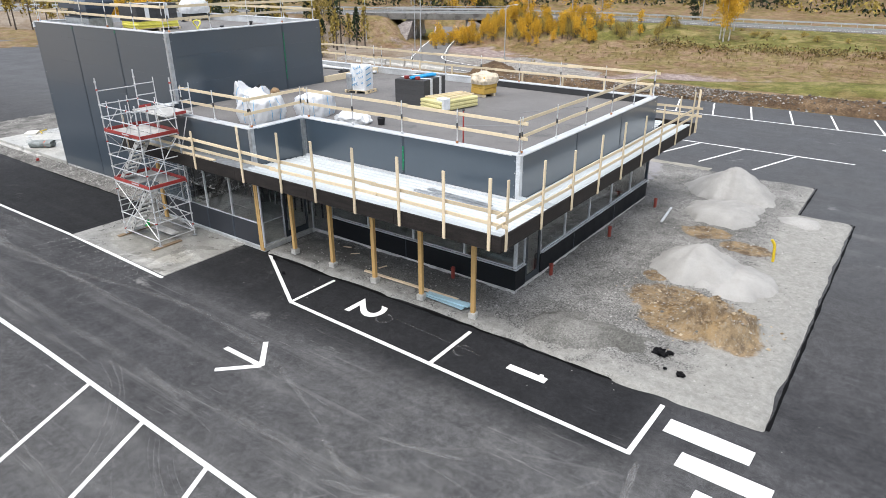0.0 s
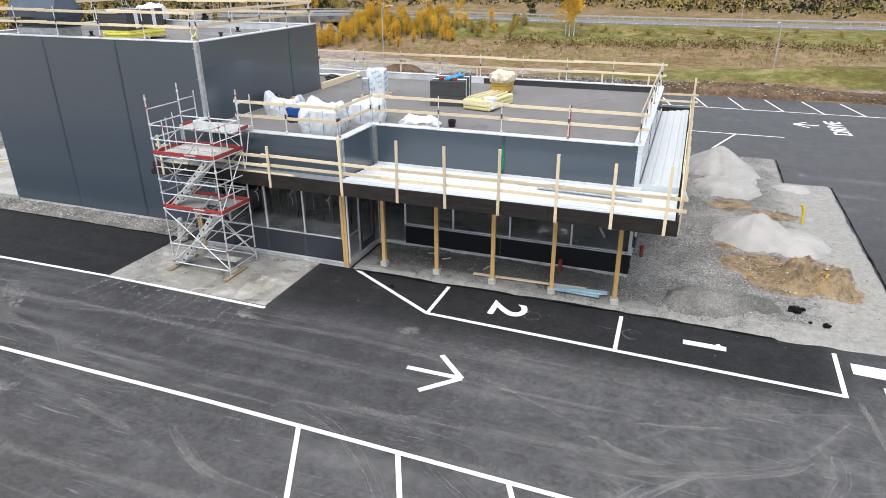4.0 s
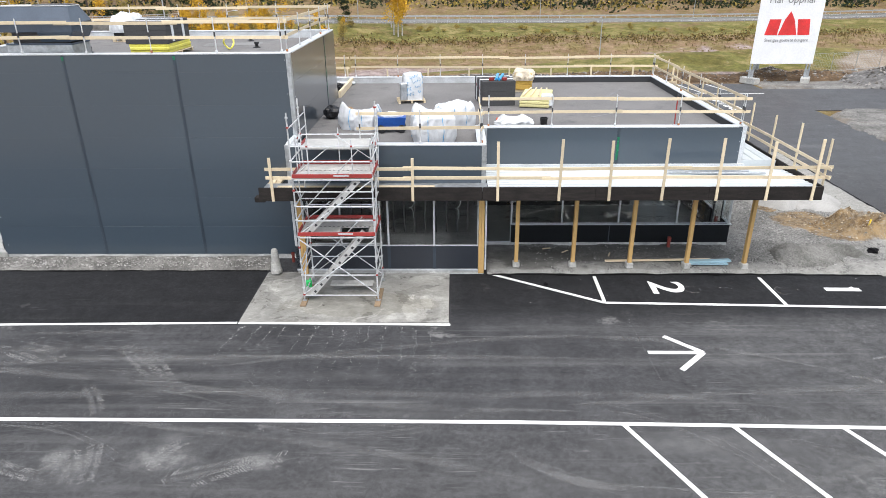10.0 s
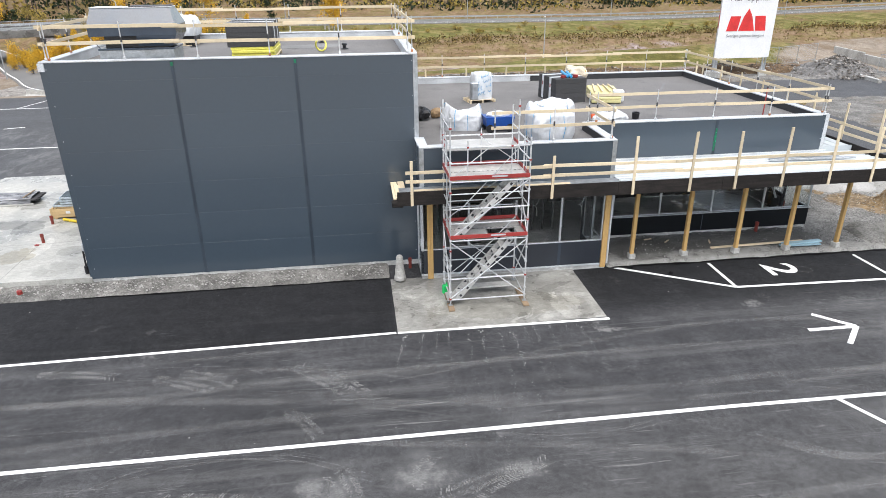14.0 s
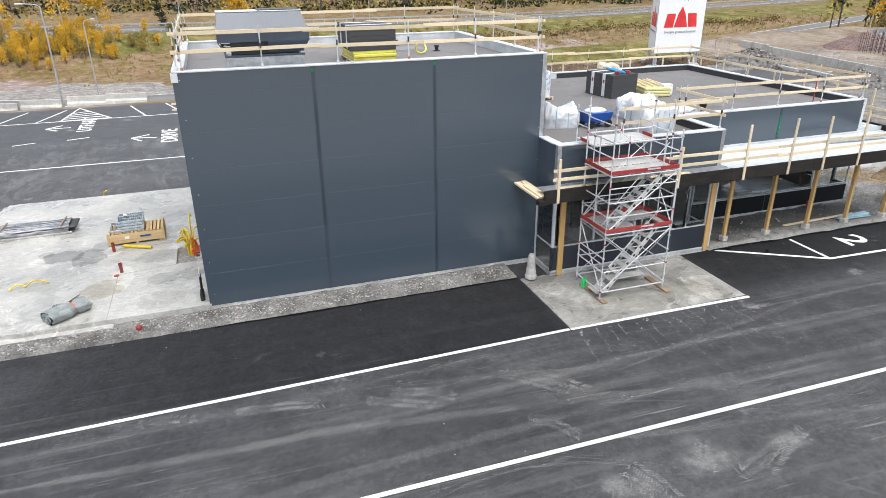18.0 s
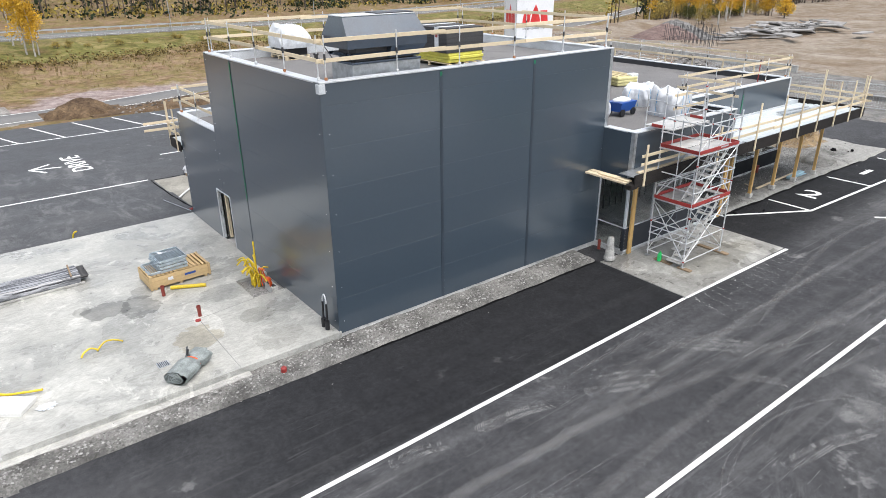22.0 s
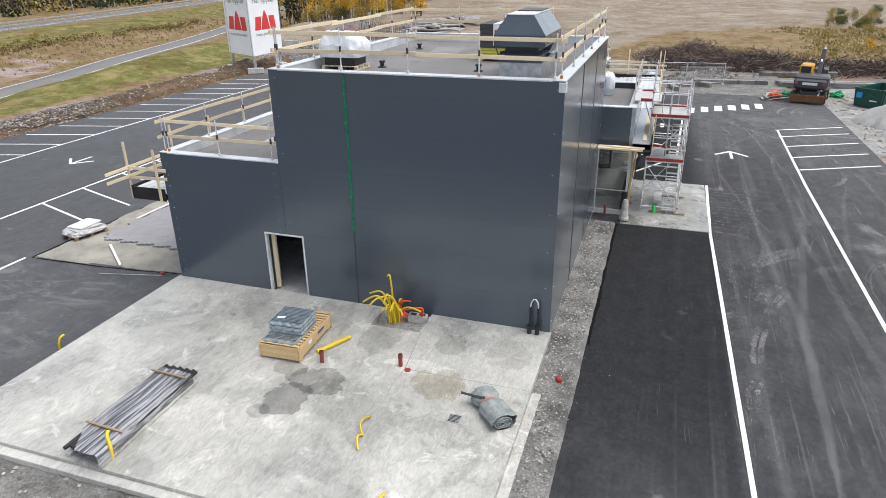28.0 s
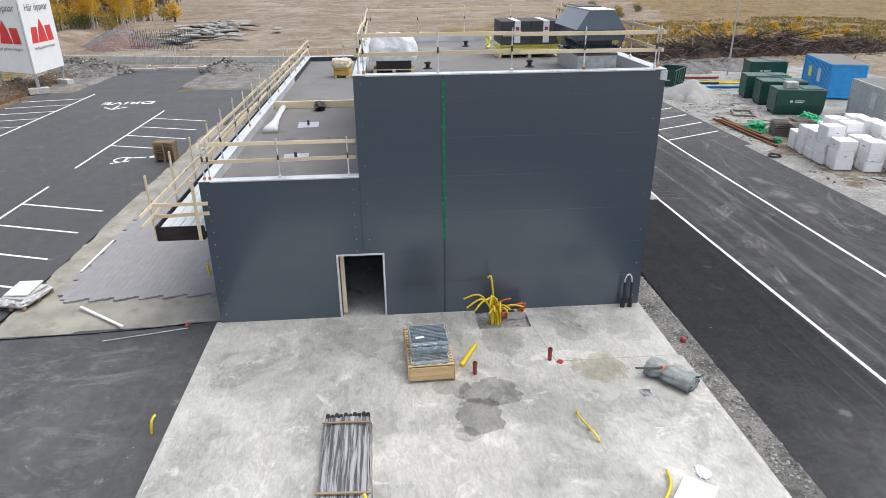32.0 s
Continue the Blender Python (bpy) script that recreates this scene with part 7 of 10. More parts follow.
for k in (0, 1):
    hk = thing("lifting_strut", (-39.52, 16.65 + 0.24 * k, ZS), "black rod with a pale hook leaning by the corner", "rod", "rods by the corner")
    part("rod", Geo().tube((0, 0, 0), (0.02, 0.0, 0.9), 0.035, 8).tube((0, 0, 0), (0, 0, 0.3), 0.075, 10), BLACK, hk)
    if k == 0:
        pts = [Vector((0.02, 0.12 - 0.12 * math.cos(a), 0.9 + 0.28 * math.sin(a))) for a in [PI * j / 10 for j in range(11)]]
        part("hook", Geo().pipe(pts, 0.022, 6), FLASH, hk, "pale metal hook")
g = Geo().lathe((0, 0, 0), ((0.09, 0), (0.09, 0.12), (0.05, 0.16)), 10)
solo("marker_cap", g, RED, "bright red marker cap in the gravel strip", "marker", loc=(-41.5, 15.65, 0.08))
solo("film_scrap", lump((0, 0, 0.02), (0.42, 0.3, 0.07), 3, 3, 0.7, 0.3, 3.0), FILM, "small scrap of clear plastic film on the slab", "film scrap", loc=(-47.2, 17.7, ZS))

# ---- things north of the building ----
random.seed(11)
g = Geo()
near_stones = []
y, row = 30.02, 0
while y < 36.2:
    x = -36.75 - 0.07 * (row % 4)
    while x < -11.2:
        if not (y > 35.98 and int(x / 0.42) % 3 == 0):
            spot = (x + 0.21, y + 0.105, 0.082 + random.uniform(-0.003, 0.003))
            if x < -31.9:
                near_stones.append(spot)
            else:
                g.box(spot, (0.4185, 0.2085, 0.06))
        x += 0.42
    y += 0.21
    row += 1
m = Nodes("paving stone")
c = m.mix(m.math("FRACT", m.math("ADD", m.island(), m.random()), 0), (0.255, 0.25, 0.26), (0.285, 0.28, 0.29))
PAVER = m.out(m.mix(m.ramp(m.noise(30, 4), 0.3, 0.7), c, m.mix(1, c, (0.85,) * 3, "MULTIPLY")), 0.9, 0, m.bump(m.noise(60), 0.3, 0.003))
paving = thing("paving", (0, 0, 0), "grey concrete paving stones with a toothed edge", "paving", kind="structure")
rest = part("paving_field", g, PAVER, paving)
rest["kind"] = "stuff"
STONEM = Geo().box((0, 0, 0), (0.4185, 0.2085, 0.06), None, 0.003).mesh("paving_stone", PAVER)
for spot in near_stones:
    part("paving_stone", STONEM, None, paving).location = spot
for x, y, l, a in ((-33.0, 36.24, 3.1, -1), (-38.22, 34.12, 2.45, 51.7)):
    solo("batten", Geo().box((0, 0, 0.03), (l, 0.09, 0.045), None, 0.004), PAINT, "white painted batten on the ground", "batten", group="battens", loc=(x, y, 0.12), turn=a)
pallet("pallets on the ground", (-36.6, 37.3, 0.03), 78, 1.05, 1.5, OLDWOOD)
sk = thing("board_stack", (-36.6, 37.3, 0.175), "pale boards stacked askew under torn film on a pallet", "board stack", turn=-12)
for k in range(5):
    part("board", Geo().box((0.05 * math.sin(k * 2.1) + 0.05 * (k == 4), 0.06 * math.cos(k * 3.3), 0.03 + 0.07 * k), (1.4 - 0.07 * k, 1.0 - 0.05 * k, 0.055), rz((3, -4, 5, -3, 11)[k]), 0.008), (CONC, FILM, GALV, CONC, FILM)[k], sk)
part("torn_film", cloth(1.5, 1.12, 0.24, 7.7, ((2.5, 0.2, 0.4), (4.2, 0.25, 0.3)), 0.14, 5, 0.12)[0], FILMGREY, sk, "torn dull film round the boards")
solo("level_rod", Geo().tube((0, 0, 0.02), (0, 2.55, 0.02), 0.014, 6), GALV, "thin metal rod lying by the slab", "rod", loc=(-39.1, 31.07, 0.03), turn=13)
solo("red_tool", lump((0, 0, 0.05), (0.28, 0.14, 0.1), 5, 3, 0.3, 0.2), RED, "small red tool by the wall corner", "tool", loc=(-39.0, 31.12, 0.07))
for k in range(8):
    pallet("pallets on the ground", (-18.2 + 0.02 * math.sin(k), 37.9, 0.02 + 0.145 * k), 88 + k % 3, 1.2, 0.8, OLDWOOD)

# ---- heaps and soil east of the building ----
def heap(name, x, y, rx, ry, h_, seed, mat, label, z=0.05, peak=1.0, d=0.13, turn=0, cat="heap", rag=1.0):
    """A poured heap: a rounded cone with slides and an uneven foot."""
    def zf(u, v):
        a = math.atan2(v, u)
        r = math.hypot(u / rx, v / ry) * (1 + rag * (0.20 * nz(math.cos(a) * 1.3, math.sin(a) * 1.3, 1.0, seed) + 0.13 * nz(math.cos(a) * 3.1, math.sin(a) * 3.1, 1.2, seed + 7) + 0.07 * nz(u, v, 3.0, seed + 2)) + (rag - 1) * 0.28 * nz(u, v, 1.6, seed + 9))
        k = max(0.0, 1 - r)
        s = k ** peak * (1 + 0.10 * math.sin(a * 7 + seed + 2 * k) * (1 - k) + 0.12 * nz(math.cos(a) * 2.5, math.sin(a) * 2.5, 1.0, seed + 3))
        return -0.25 * smooth(0.93, 1.08, r) + h_ * (s - 0.10 * k * k * k) + (0.07 * fbm(u, v, 1.3, seed) + 0.025 * nz(u, v, 6, seed)) * min(1, k * 6)
    g = Geo().grid(frange(-rx * 1.25, rx * 1.25, d), frange(-ry * 1.25, ry * 1.25, d), zf)
    g.smooth = True
    return solo(name, g, mat, label, cat, loc=(x, y, z), turn=turn)


heap("stone_mound", -5.6, 23.0, 1.85, 1.6, 1.22, 1, SANDPILE, "pale grey heap of fine crushed stone on the gravel", 0.10)
heap("stone_mound", -4.15, 22.95, 1.45, 1.5, 0.55, 15, SANDPILE, "low spilled foot of the crushed stone heap", 0.09, 0.75)
heap("stone_mound", -7.0, 33.2, 2.3, 2.1, 1.5, 2, SANDPILE, "tall pale grey heap of fine crushed stone", 0.08)
heap("stone_mound", -6.4, 29.8, 1.6, 1.95, 0.5, 3, SANDPILE, "low flat-topped heap of fine crushed stone", 0.08, 0.5)
heap("stone_mound", -3.4, 30.6, 0.95, 0.75, 0.22, 5, SANDPILE, "low spread heap of fine crushed stone", 0.08, 0.8)
heap("gravel_mound", -7.5, 16.25, 1.7, 1.1, 0.5, 4, SPOIL, "low mound of damp grey spoil", 0.06, 0.8, turn=8, rag=2.0)
heap("gravel_mound", -6.5, 16.6, 1.2, 0.8, 0.5, 24, SPOIL, "low mound of damp grey spoil", 0.06, 0.8, rag=2.2)
# loose stones, one object for what nobody could count
STONE = Nodes("loose stone")
c = STONE.mix(STONE.island(), (0.09, 0.087, 0.08), (0.46, 0.45, 0.43))
STONE = STONE.out(STONE.mix(STONE.ramp(STONE.noise(40), 0.3, 0.7), c, STONE.mix(1, c, (0.8,) * 3, "MULTIPLY")), 0.9)


def pebble(g, x, y, z, r, rnd):
    k = [rnd.uniform(0.7, 1.2) * r for _ in range(6)]
    a = rnd.uniform(0, PI)
    ca, sa = math.cos(a), math.sin(a)
    pts = [(k[0], 0, 0), (0, k[1], 0), (-k[2], 0, 0), (0, -k[3], 0), (0, 0, k[4] * 0.7), (0, 0, -k[5] * 0.5)]
    g.add([(x + p[0] * ca - p[1] * sa, y + p[0] * sa + p[1] * ca, z + p[2]) for p in pts],
          [(0, 1, 4), (1, 2, 4), (2, 3, 4), (3, 0, 4), (1, 0, 5), (2, 1, 5), (3, 2, 5), (0, 3, 5)])


rnd = random.Random(3)
g = Geo()
for i in range(11000):
    x, y = rnd.uniform(-19.8, -2.0), rnd.uniform(15.2, 36)
    if in_bed(x, y) < 0.15 or (x < -10.2 and y > 17.4):
        continue
    if x > -5 and rnd.random() < 0.7:
        continue
    pebble(g, x, y, bed_top(x, y) + 0.01, rnd.choice((0.015, 0.02, 0.02, 0.025, 0.04)), rnd)
for i in range(70):
    a, r = rnd.uniform(0, 2 * PI), rnd.uniform(0.1, 1.6)
    x, y = -3.9 + math.cos(a) * r * 1.1, 18.8 + math.sin(a) * r
    pebble(g, x, y, bed_top(x, y) + 0.02, 0.015 + 0.09 * rnd.random() ** 6, rnd)
for i in range(2600):
    x, y = rnd.uniform(-48.5, -28.6), rnd.uniform(15.25, 16.2)
    pebble(g, x, y, 0.10, rnd.choice((0.02, 0.025, 0.03, 0.05)), rnd)
for i in range(700):
    x, y = rnd.uniform(-54, -48.6), rnd.uniform(15.2, 30)
    pebble(g, x, y, 0.07, rnd.choice((0.025, 0.03, 0.06)), rnd)
solo("loose_stones", g, STONE, "loose grey stones scattered on the gravel", "stones", "stuff")
CLOD = Nodes("soil clod")
CLOD = CLOD.out(CLOD.mix(CLOD.island(), (0.20, 0.14, 0.08), (0.46, 0.38, 0.27)), 0.95)
g = Geo()
for i in range(150):
    a, r = rnd.uniform(0, 2 * PI), abs(rnd.gauss(0.75, 0.4))
    x, y = -3.72 + math.cos(a) * r * 1.15, 19.0 + math.sin(a) * r
    pebble(g, x, y, bed_top(x, y) + 0.015, 0.02 + 0.07 * rnd.random() ** 3, rnd)
for i in range(160):
    x, y = -5.1 + rnd.gauss(0, 0.9), 20.0 + rnd.gauss(0, 0.8)
    pebble(g, x, y, bed_top(x, y) + 0.01, 0.015 + 0.05 * rnd.random() ** 3, rnd)
solo("soil_clods", g, CLOD, "crumbled clods of yellow-brown soil round the pit", "soil", "stuff")
ASLUMP = surf("asphalt lump", (0.010, 0.010, 0.011), 0.9, bump=0.6, spec=0.1)
for x, y, s in ((-4.74, 16.6, 0.34), (-4.5, 16.75, 0.16), (-3.9, 15.85, 0.2), (-4.35, 15.9, 0.1), (-5.6, 16.9, 0.14), (-19.3, 14.6, 0.15), (-18.0, 13.9, 0.12)):
    solo("asphalt_lump", lump((0, 0, 0.03), (s * 1.15, s * 0.8, s * 0.75), x, 3, 0.75, 0.2, 2.4), ASLUMP, "black broken lump of asphalt", "rubble", group="asphalt lumps", loc=(x, y, 0.04 if y < 15 else 0.13))
solo("batten", Geo().box((0, 0, 0.03), (2.1, 0.1, 0.05), None, 0.004), FLASH, "white batten lying on the gravel", "batten", group="battens", loc=(-8.45, 28.0, 0.15), turn=97)

# ---- the sign ----
BANNER = surf("white banner", (0.78, 0.78, 0.79), 0.5, 0, 1, 0.03, 8, 0.04, 0.15, 0.02, rnd=0.02)
LOGO = surf("red print", (0.62, 0.03, 0.03), 0.5, rnd=0.03)
GREYP = surf("grey print", (0.22, 0.22, 0.23), 0.6, rnd=0.03)
sg = thing("site_sign", (6.75, 56.85, 0), "tall white triangular banner sign with a red mark, on concrete feet", "sign")
corner = [Vector((0, 0, 0)), Vector((5.85, -0.05, 0)), Vector((2.75, 5.05, 0))]
Z0, Z1 = 1.85, 8.6


def words(txt, size, o, d, z, mat, parent, name="lettering"):
    cu = bpy.data.curves.new("text", "FONT")
    cu.body, cu.size, cu.align_x, cu.align_y, cu.extrude = txt, size, "CENTER", "CENTER", 0.004
    tmp = bpy.data.objects.new("text", cu)
    me = bpy.data.meshes.new_from_object(tmp)
    bpy.data.objects.remove(tmp)
    me.materials.append(mat)
    n = Vector((d.y, -d.x, 0))
    m4 = Matrix((d, Vector((0, 0, 1)), n)).transposed().to_4x4()
    me.transform(Matrix.Translation(o + n * 0.03 + Vector((0, 0, z))) @ m4)
    return part(name, me, None, parent)


def sign_face(a, b, marks=True):
    d = (b - a).normalized()
    n = Vector((d.y, -d.x, 0))
    ln = (b - a).length
    f = part("banner", fixed(Geo().add([a + Vector((0, 0, Z0)), b + Vector((0, 0, Z0)), b + Vector((0, 0, Z1)), a + Vector((0, 0, Z1)), a - n * 0.03 + Vector((0, 0, Z0)), b - n * 0.03 + Vector((0, 0, Z0)), b - n * 0.03 + Vector((0, 0, Z1)), a - n * 0.03 + Vector((0, 0, Z1))],
             [(0, 1, 2, 3), (7, 6, 5, 4), (0, 4, 5, 1), (3, 2, 6, 7), (0, 3, 7, 4), (1, 5, 6, 2)])), BANNER, sg, "white printed banner")
    if not marks:
        return
    mid = (a + b) / 2
    # plain red mark: three zigzag strokes with a peak
    def P(u, z):
        return mid + d * u + n * 0.02 + Vector((0, 0, z))
    # a plain red shape: two leaning blocks and a peak between them
    for poly in (((-2.1, 4.45), (-0.95, 4.45), (-0.75, 5.85), (-1.8, 5.85)), ((-0.85, 4.45), (0.85, 4.45), (0.45, 5.8), (0.0, 6.55), (-0.45, 5.8)), ((0.95, 4.45), (2.05, 4.45), (1.85, 5.85), (0.75, 5.85))):
        front = [P(u, z) for u, z in poly]
        back = [p - n * 0.015 for p in front]
        k = len(poly)
        part("mark_block", fixed(Geo().add(front + back, [tuple(range(k)), tuple(range(2 * k - 1, k - 1, -1))] + [(i, k + i, k + (i + 1) % k, (i + 1) % k) for i in range(k)])), LOGO, f, "plain red block")
    words("Sveriges godaste burgare", 0.40, mid, d, 4.0, GREYP, f)
    words("H\u00e4r \u00f6ppnar", 0.92, mid, d, 7.55, GREYP, f)


sign_face(corner[0], corner[1])
sign_face(corner[2], corner[0])
sign_face(corner[1], corner[2], False)
for c_ in corner:
    k = (sum(corner, Vector()) / 3 - c_).normalized()
    o = c_ + k * 0.35
    part("foot_block", Geo().box(o + Vector((0, 0, 0.28)), (1.7, 0.75, 0.55), rz(math.degrees(math.atan2(k.y, k.x)) + 90), 0.03), CONC, sg, "pale concrete foot block")
    for s in (-0.15, 0.15):
        part("leg", Geo().box(o + Vector((s, 0, 4.2)), (0.12, 0.12, 7.6), None, 0.008), GALV, sg, "galvanised steel leg")
    part("plate", Geo().box(o + Vector((0, 0, 0.95)), (0.5, 0.05, 0.7), None, 0.005), GALV, sg)

# ---- earth bank and rubble along the north edge ----
def bank(x, y):
    c_ = 59.3 + 0.6 * nz(x, 0, 0.15, 2)
    w = max(0, 1 - abs(y - c_) / (1.9 + 0.8 * nz(x, 5, 0.2, 3)))
    h_ = (0.55 + 0.55 * nz(x, 9, 0.13, 6)) * smooth(-37, -30, x)
    return -0.35 + (0.35 + max(0.05, h_) * w ** 0.7) * smooth(0, 0.12, w) + 0.10 * fbm(x, y, 1.1, 4) * w


g = Geo().grid(frange(-38, 24, 0.35), frange(56.6, 62.4, 0.3), bank)
g.smooth = True
solo("earth_bank", g, DIRT, "low bank of brown soil and stones", "earth bank", "structure")
rnd = random.Random(8)
RUBBLE = Nodes("bank stone")
c = RUBBLE.mix(RUBBLE.math("POWER", RUBBLE.island(), 2.0), (0.07, 0.06, 0.05), (0.40, 0.375, 0.35))
RUBBLE = RUBBLE.out(RUBBLE.mix(RUBBLE.ramp(RUBBLE.noise(20), 0.3, 0.7), c, RUBBLE.mix(1, c, (0.75,) * 3, "MULTIPLY")), 0.95)
g = Geo()
for i in range(3400):
    x = rnd.uniform(-36, 22)
    y = 59.0 + rnd.gauss(0, 1.1)
    pebble(g, x, y, max(bank(x, y), -0.05) + 0.02, 0.03 + 0.14 * rnd.random() ** 4, rnd)
for i in range(2600):                              # the pale stony stretch
    x, y = rnd.gauss(-18.5, 3.2), rnd.uniform(57.2, 62.6)
    pebble(g, x, y, max(bank(x, y), -0.05) + 0.03, rnd.choice((0.05, 0.06, 0.08, 0.10, 0.14)), rnd)
for cx, cy, r, h_ in ((20.0, 57.0, 4.4, 1.6), (23.5, 60.5, 3.5, 1.4), (19.6, 42.4, 3.2, 1.5), (12.9, 12.6, 2.0, 0.9), (17.5, 9.0, 2.4, 0.7), (14.5, -8.0, 3.6, 1.0), (15.5, -14.0, 4.0, 0.9), (10.5, 60.6, 3.0, 1.0)):
    for i in range(520):
        a, q = rnd.uniform(0, 2 * PI), rnd.random() ** 0.6
        pebble(g, cx + math.cos(a) * q * r, cy + math.sin(a) * q * r, h_ * (1 - q) + 0.03, rnd.choice((0.05, 0.07, 0.10, 0.14, 0.22)), rnd)
solo("rubble_stones", g, RUBBLE, "broken stones along the bank and on the heaps", "stones", "stuff")
DKGRAV = gravel_mat("dark crushed rock", (0.13, 0.125, 0.122), (0.22, 0.215, 0.21), 0, 5)
for cx, cy, r, h_, m_, s_ in ((20.0, 57.0, 4.6, 1.5, DKGRAV, 4), (23.5, 60.5, 3.8, 1.2, DKGRAV, 5), (19.6, 42.4, 3.4, 1.4, DKGRAV, 6), (12.9, 12.6, 2.2, 0.9, DKGRAV, 7), (17.5, 9.0, 2.6, 0.7, DKGRAV, 17), (-2.6, -1.9, 2.6, 1.75, SANDPILE, 8), (10.5, 60.6, 3.2, 1.0, DIRT, 9), (-38, 60.8, 2.5, 1.25, DIRT, 10), (14.5, -8.0, 4.2, 1.0, DKGRAV, 11), (15.5, -14.0, 4.5, 0.9, DKGRAV, 12), (15.6, 17.6, 2.2, 0.7, DKGRAV, 13)):
    heap("rubble_mound" if m_ is not SANDPILE else "stone_mound", cx, cy, r, r * 0.85, h_, s_, m_, "grey heap of broken stone and gravel" if m_ is not DIRT else "brown heap of dug soil", 0.02, 0.85, 0.22, rag=1.7 if m_ is DIRT else 1.0)
HEAPRED = gravel_mat("red-brown gravel", (0.16, 0.11, 0.10), (0.23, 0.17, 0.155), 0, 6)
heap("stone_mound", 44.5, 63.2, 6.2, 4.6, 2.7, 12, HEAPRED, "large red-brown heap of gravel", -0.1, 0.9, 0.5)
heap("stone_mound", 50, 65.0, 6, 5.0, 2.9, 14, DKGRAV, "large grey heap of gravel", -0.1, 0.9, 0.5)
# pale concrete barriers by the exit
for i, (x, y, a) in enumerate(((-60.4, 64.2, -20), (-56.9, 63.1, -14), (-53.2, 62.2, -14), (-49.3, 61.3, -12), (-46.0, 60.4, -10))):
    g = Geo().prism([(-0.35, 0), (0.35, 0), (0.3, 0.25), (0.14, 0.42), (0.11, 0.85), (-0.11, 0.85), (-0.14, 0.42), (-0.3, 0.25)], "x", -1.75, 1.75)
    solo("concrete_barrier", fixed(g), CONC, "pale concrete road barrier", "barrier", group="barriers", loc=(x, y, land(x, y) + 0.02), turn=a)
# ---- roads beyond ----
ROADM = surf("grey road", (0.15, 0.147, 0.143), 0.85, 0, 0.3, 0.12, 30, 0.15, 0.2)
PATHM = gravel_mat("gravel track", (0.20, 0.185, 0.17), (0.36, 0.34, 0.315), 0, 5)


def ribbon(path, half, lift, n=14):
    pts = []
    for i in range(len(path) - 1):
        p0, p1, p2, p3 = [Vector(path[max(0, min(len(path) - 1, j))]) for j in (i - 1, i, i + 1, i + 2)]
        for k in range(n):
            t = k / n
            pts.append(0.5 * ((2 * p1) + (p2 - p0) * t + (2 * p0 - 5 * p1 + 4 * p2 - p3) * t * t + (3 * p1 - p0 - 3 * p2 + p3) * t ** 3))
    pts.append(Vector(path[-1]))
    vs, fs = [], []
    for i, p in enumerate(pts):
        d = (pts[min(i + 1, len(pts) - 1)] - pts[max(i - 1, 0)])
        s = Vector((-d.y, d.x, 0)).normalized()
        for o in (-1, -0.96, 0.96, 1):
            vs.append(p + s * half * o + Vector((0, 0, lift - (0.3 if abs(o) == 1 else 0))))
    for i in range(len(pts) - 1):
        for k in range(3):
            a = 4 * i + k
            fs.append((a, a + 4, a + 5, a + 1))
    g = Geo().add(vs, [tuple(reversed(f)) for f in fs])
    g.smooth = True
    return g, pts


g, pts1 = ribbon(R1, 5.2, 0.0)
solo("main_road", g, ROADM, "grey asphalt main road beyond the field", "road", "structure")
g, pts2 = ribbon(R2, 3.0, 0.0)
solo("side_road", g, ROADM, "narrow grey side road below the bank", "road", "structure")


def yard_top(x, y):
    u, v = (x + 63) / 21, (y - 86) / 19
    d = 1 - math.hypot(u - 0.3 * v, v) + 0.25 * fbm(x, y, 0.12, 15)
    return land(x, y) - 0.4 + 0.46 * smooth(-0.05, 0.05, d)


g = Geo().grid(frange(-98, -28, 1.1), frange(56, 112, 1.1), yard_top)
g.smooth = True
solo("gravel_yard", g, PATHM, "pale grey gravel yard in front of the bridge", "ground", "structure")
for off, run, nm in ((-4.6, pts1, "main road"), (4.6, pts1, "main road"), (-2.6, pts2, "side road"), (2.6, pts2, "side road")):
    vs, fs = [], []
    for i, p in enumerate(run):
        d = (run[min(i + 1, len(run) - 1)] - run[max(i - 1, 0)])
        s = Vector((-d.y, d.x, 0)).normalized()
        vs += [p + s * (off - 0.1) + Vector((0, 0, 0.012)), p + s * (off + 0.1) + Vector((0, 0, 0.012))]
    fs = [(2 * i, 2 * i + 1, 2 * i + 3, 2 * i + 2) for i in range(len(run) - 1)]
    solo("edge_line", Geo().add(vs, fs), PAINT, "white edge line of the " + nm, "road marking", "structure")
# guard rails of the main road
for off in (-5.6, 5.6):
    g = Geo()
    prev = None
    for i, p in enumerate(pts1):
        d = (pts1[min(i + 1, len(pts1) - 1)] - pts1[max(i - 1, 0)])
        s = Vector((-d.y, d.x, 0)).normalized()
        q = p + s * off
        g.box(q + Vector((0, 0, 0.1)), (0.1, 0.1, 1.1))
        if prev is not None:
            g.beam(prev + Vector((0, 0, 0.62)), q + Vector((0, 0, 0.62)), 0.06, 0.3)
        prev = q
    solo("road_guard_rail", g, GALV, "galvanised guard rail along the main road", "guard rail")

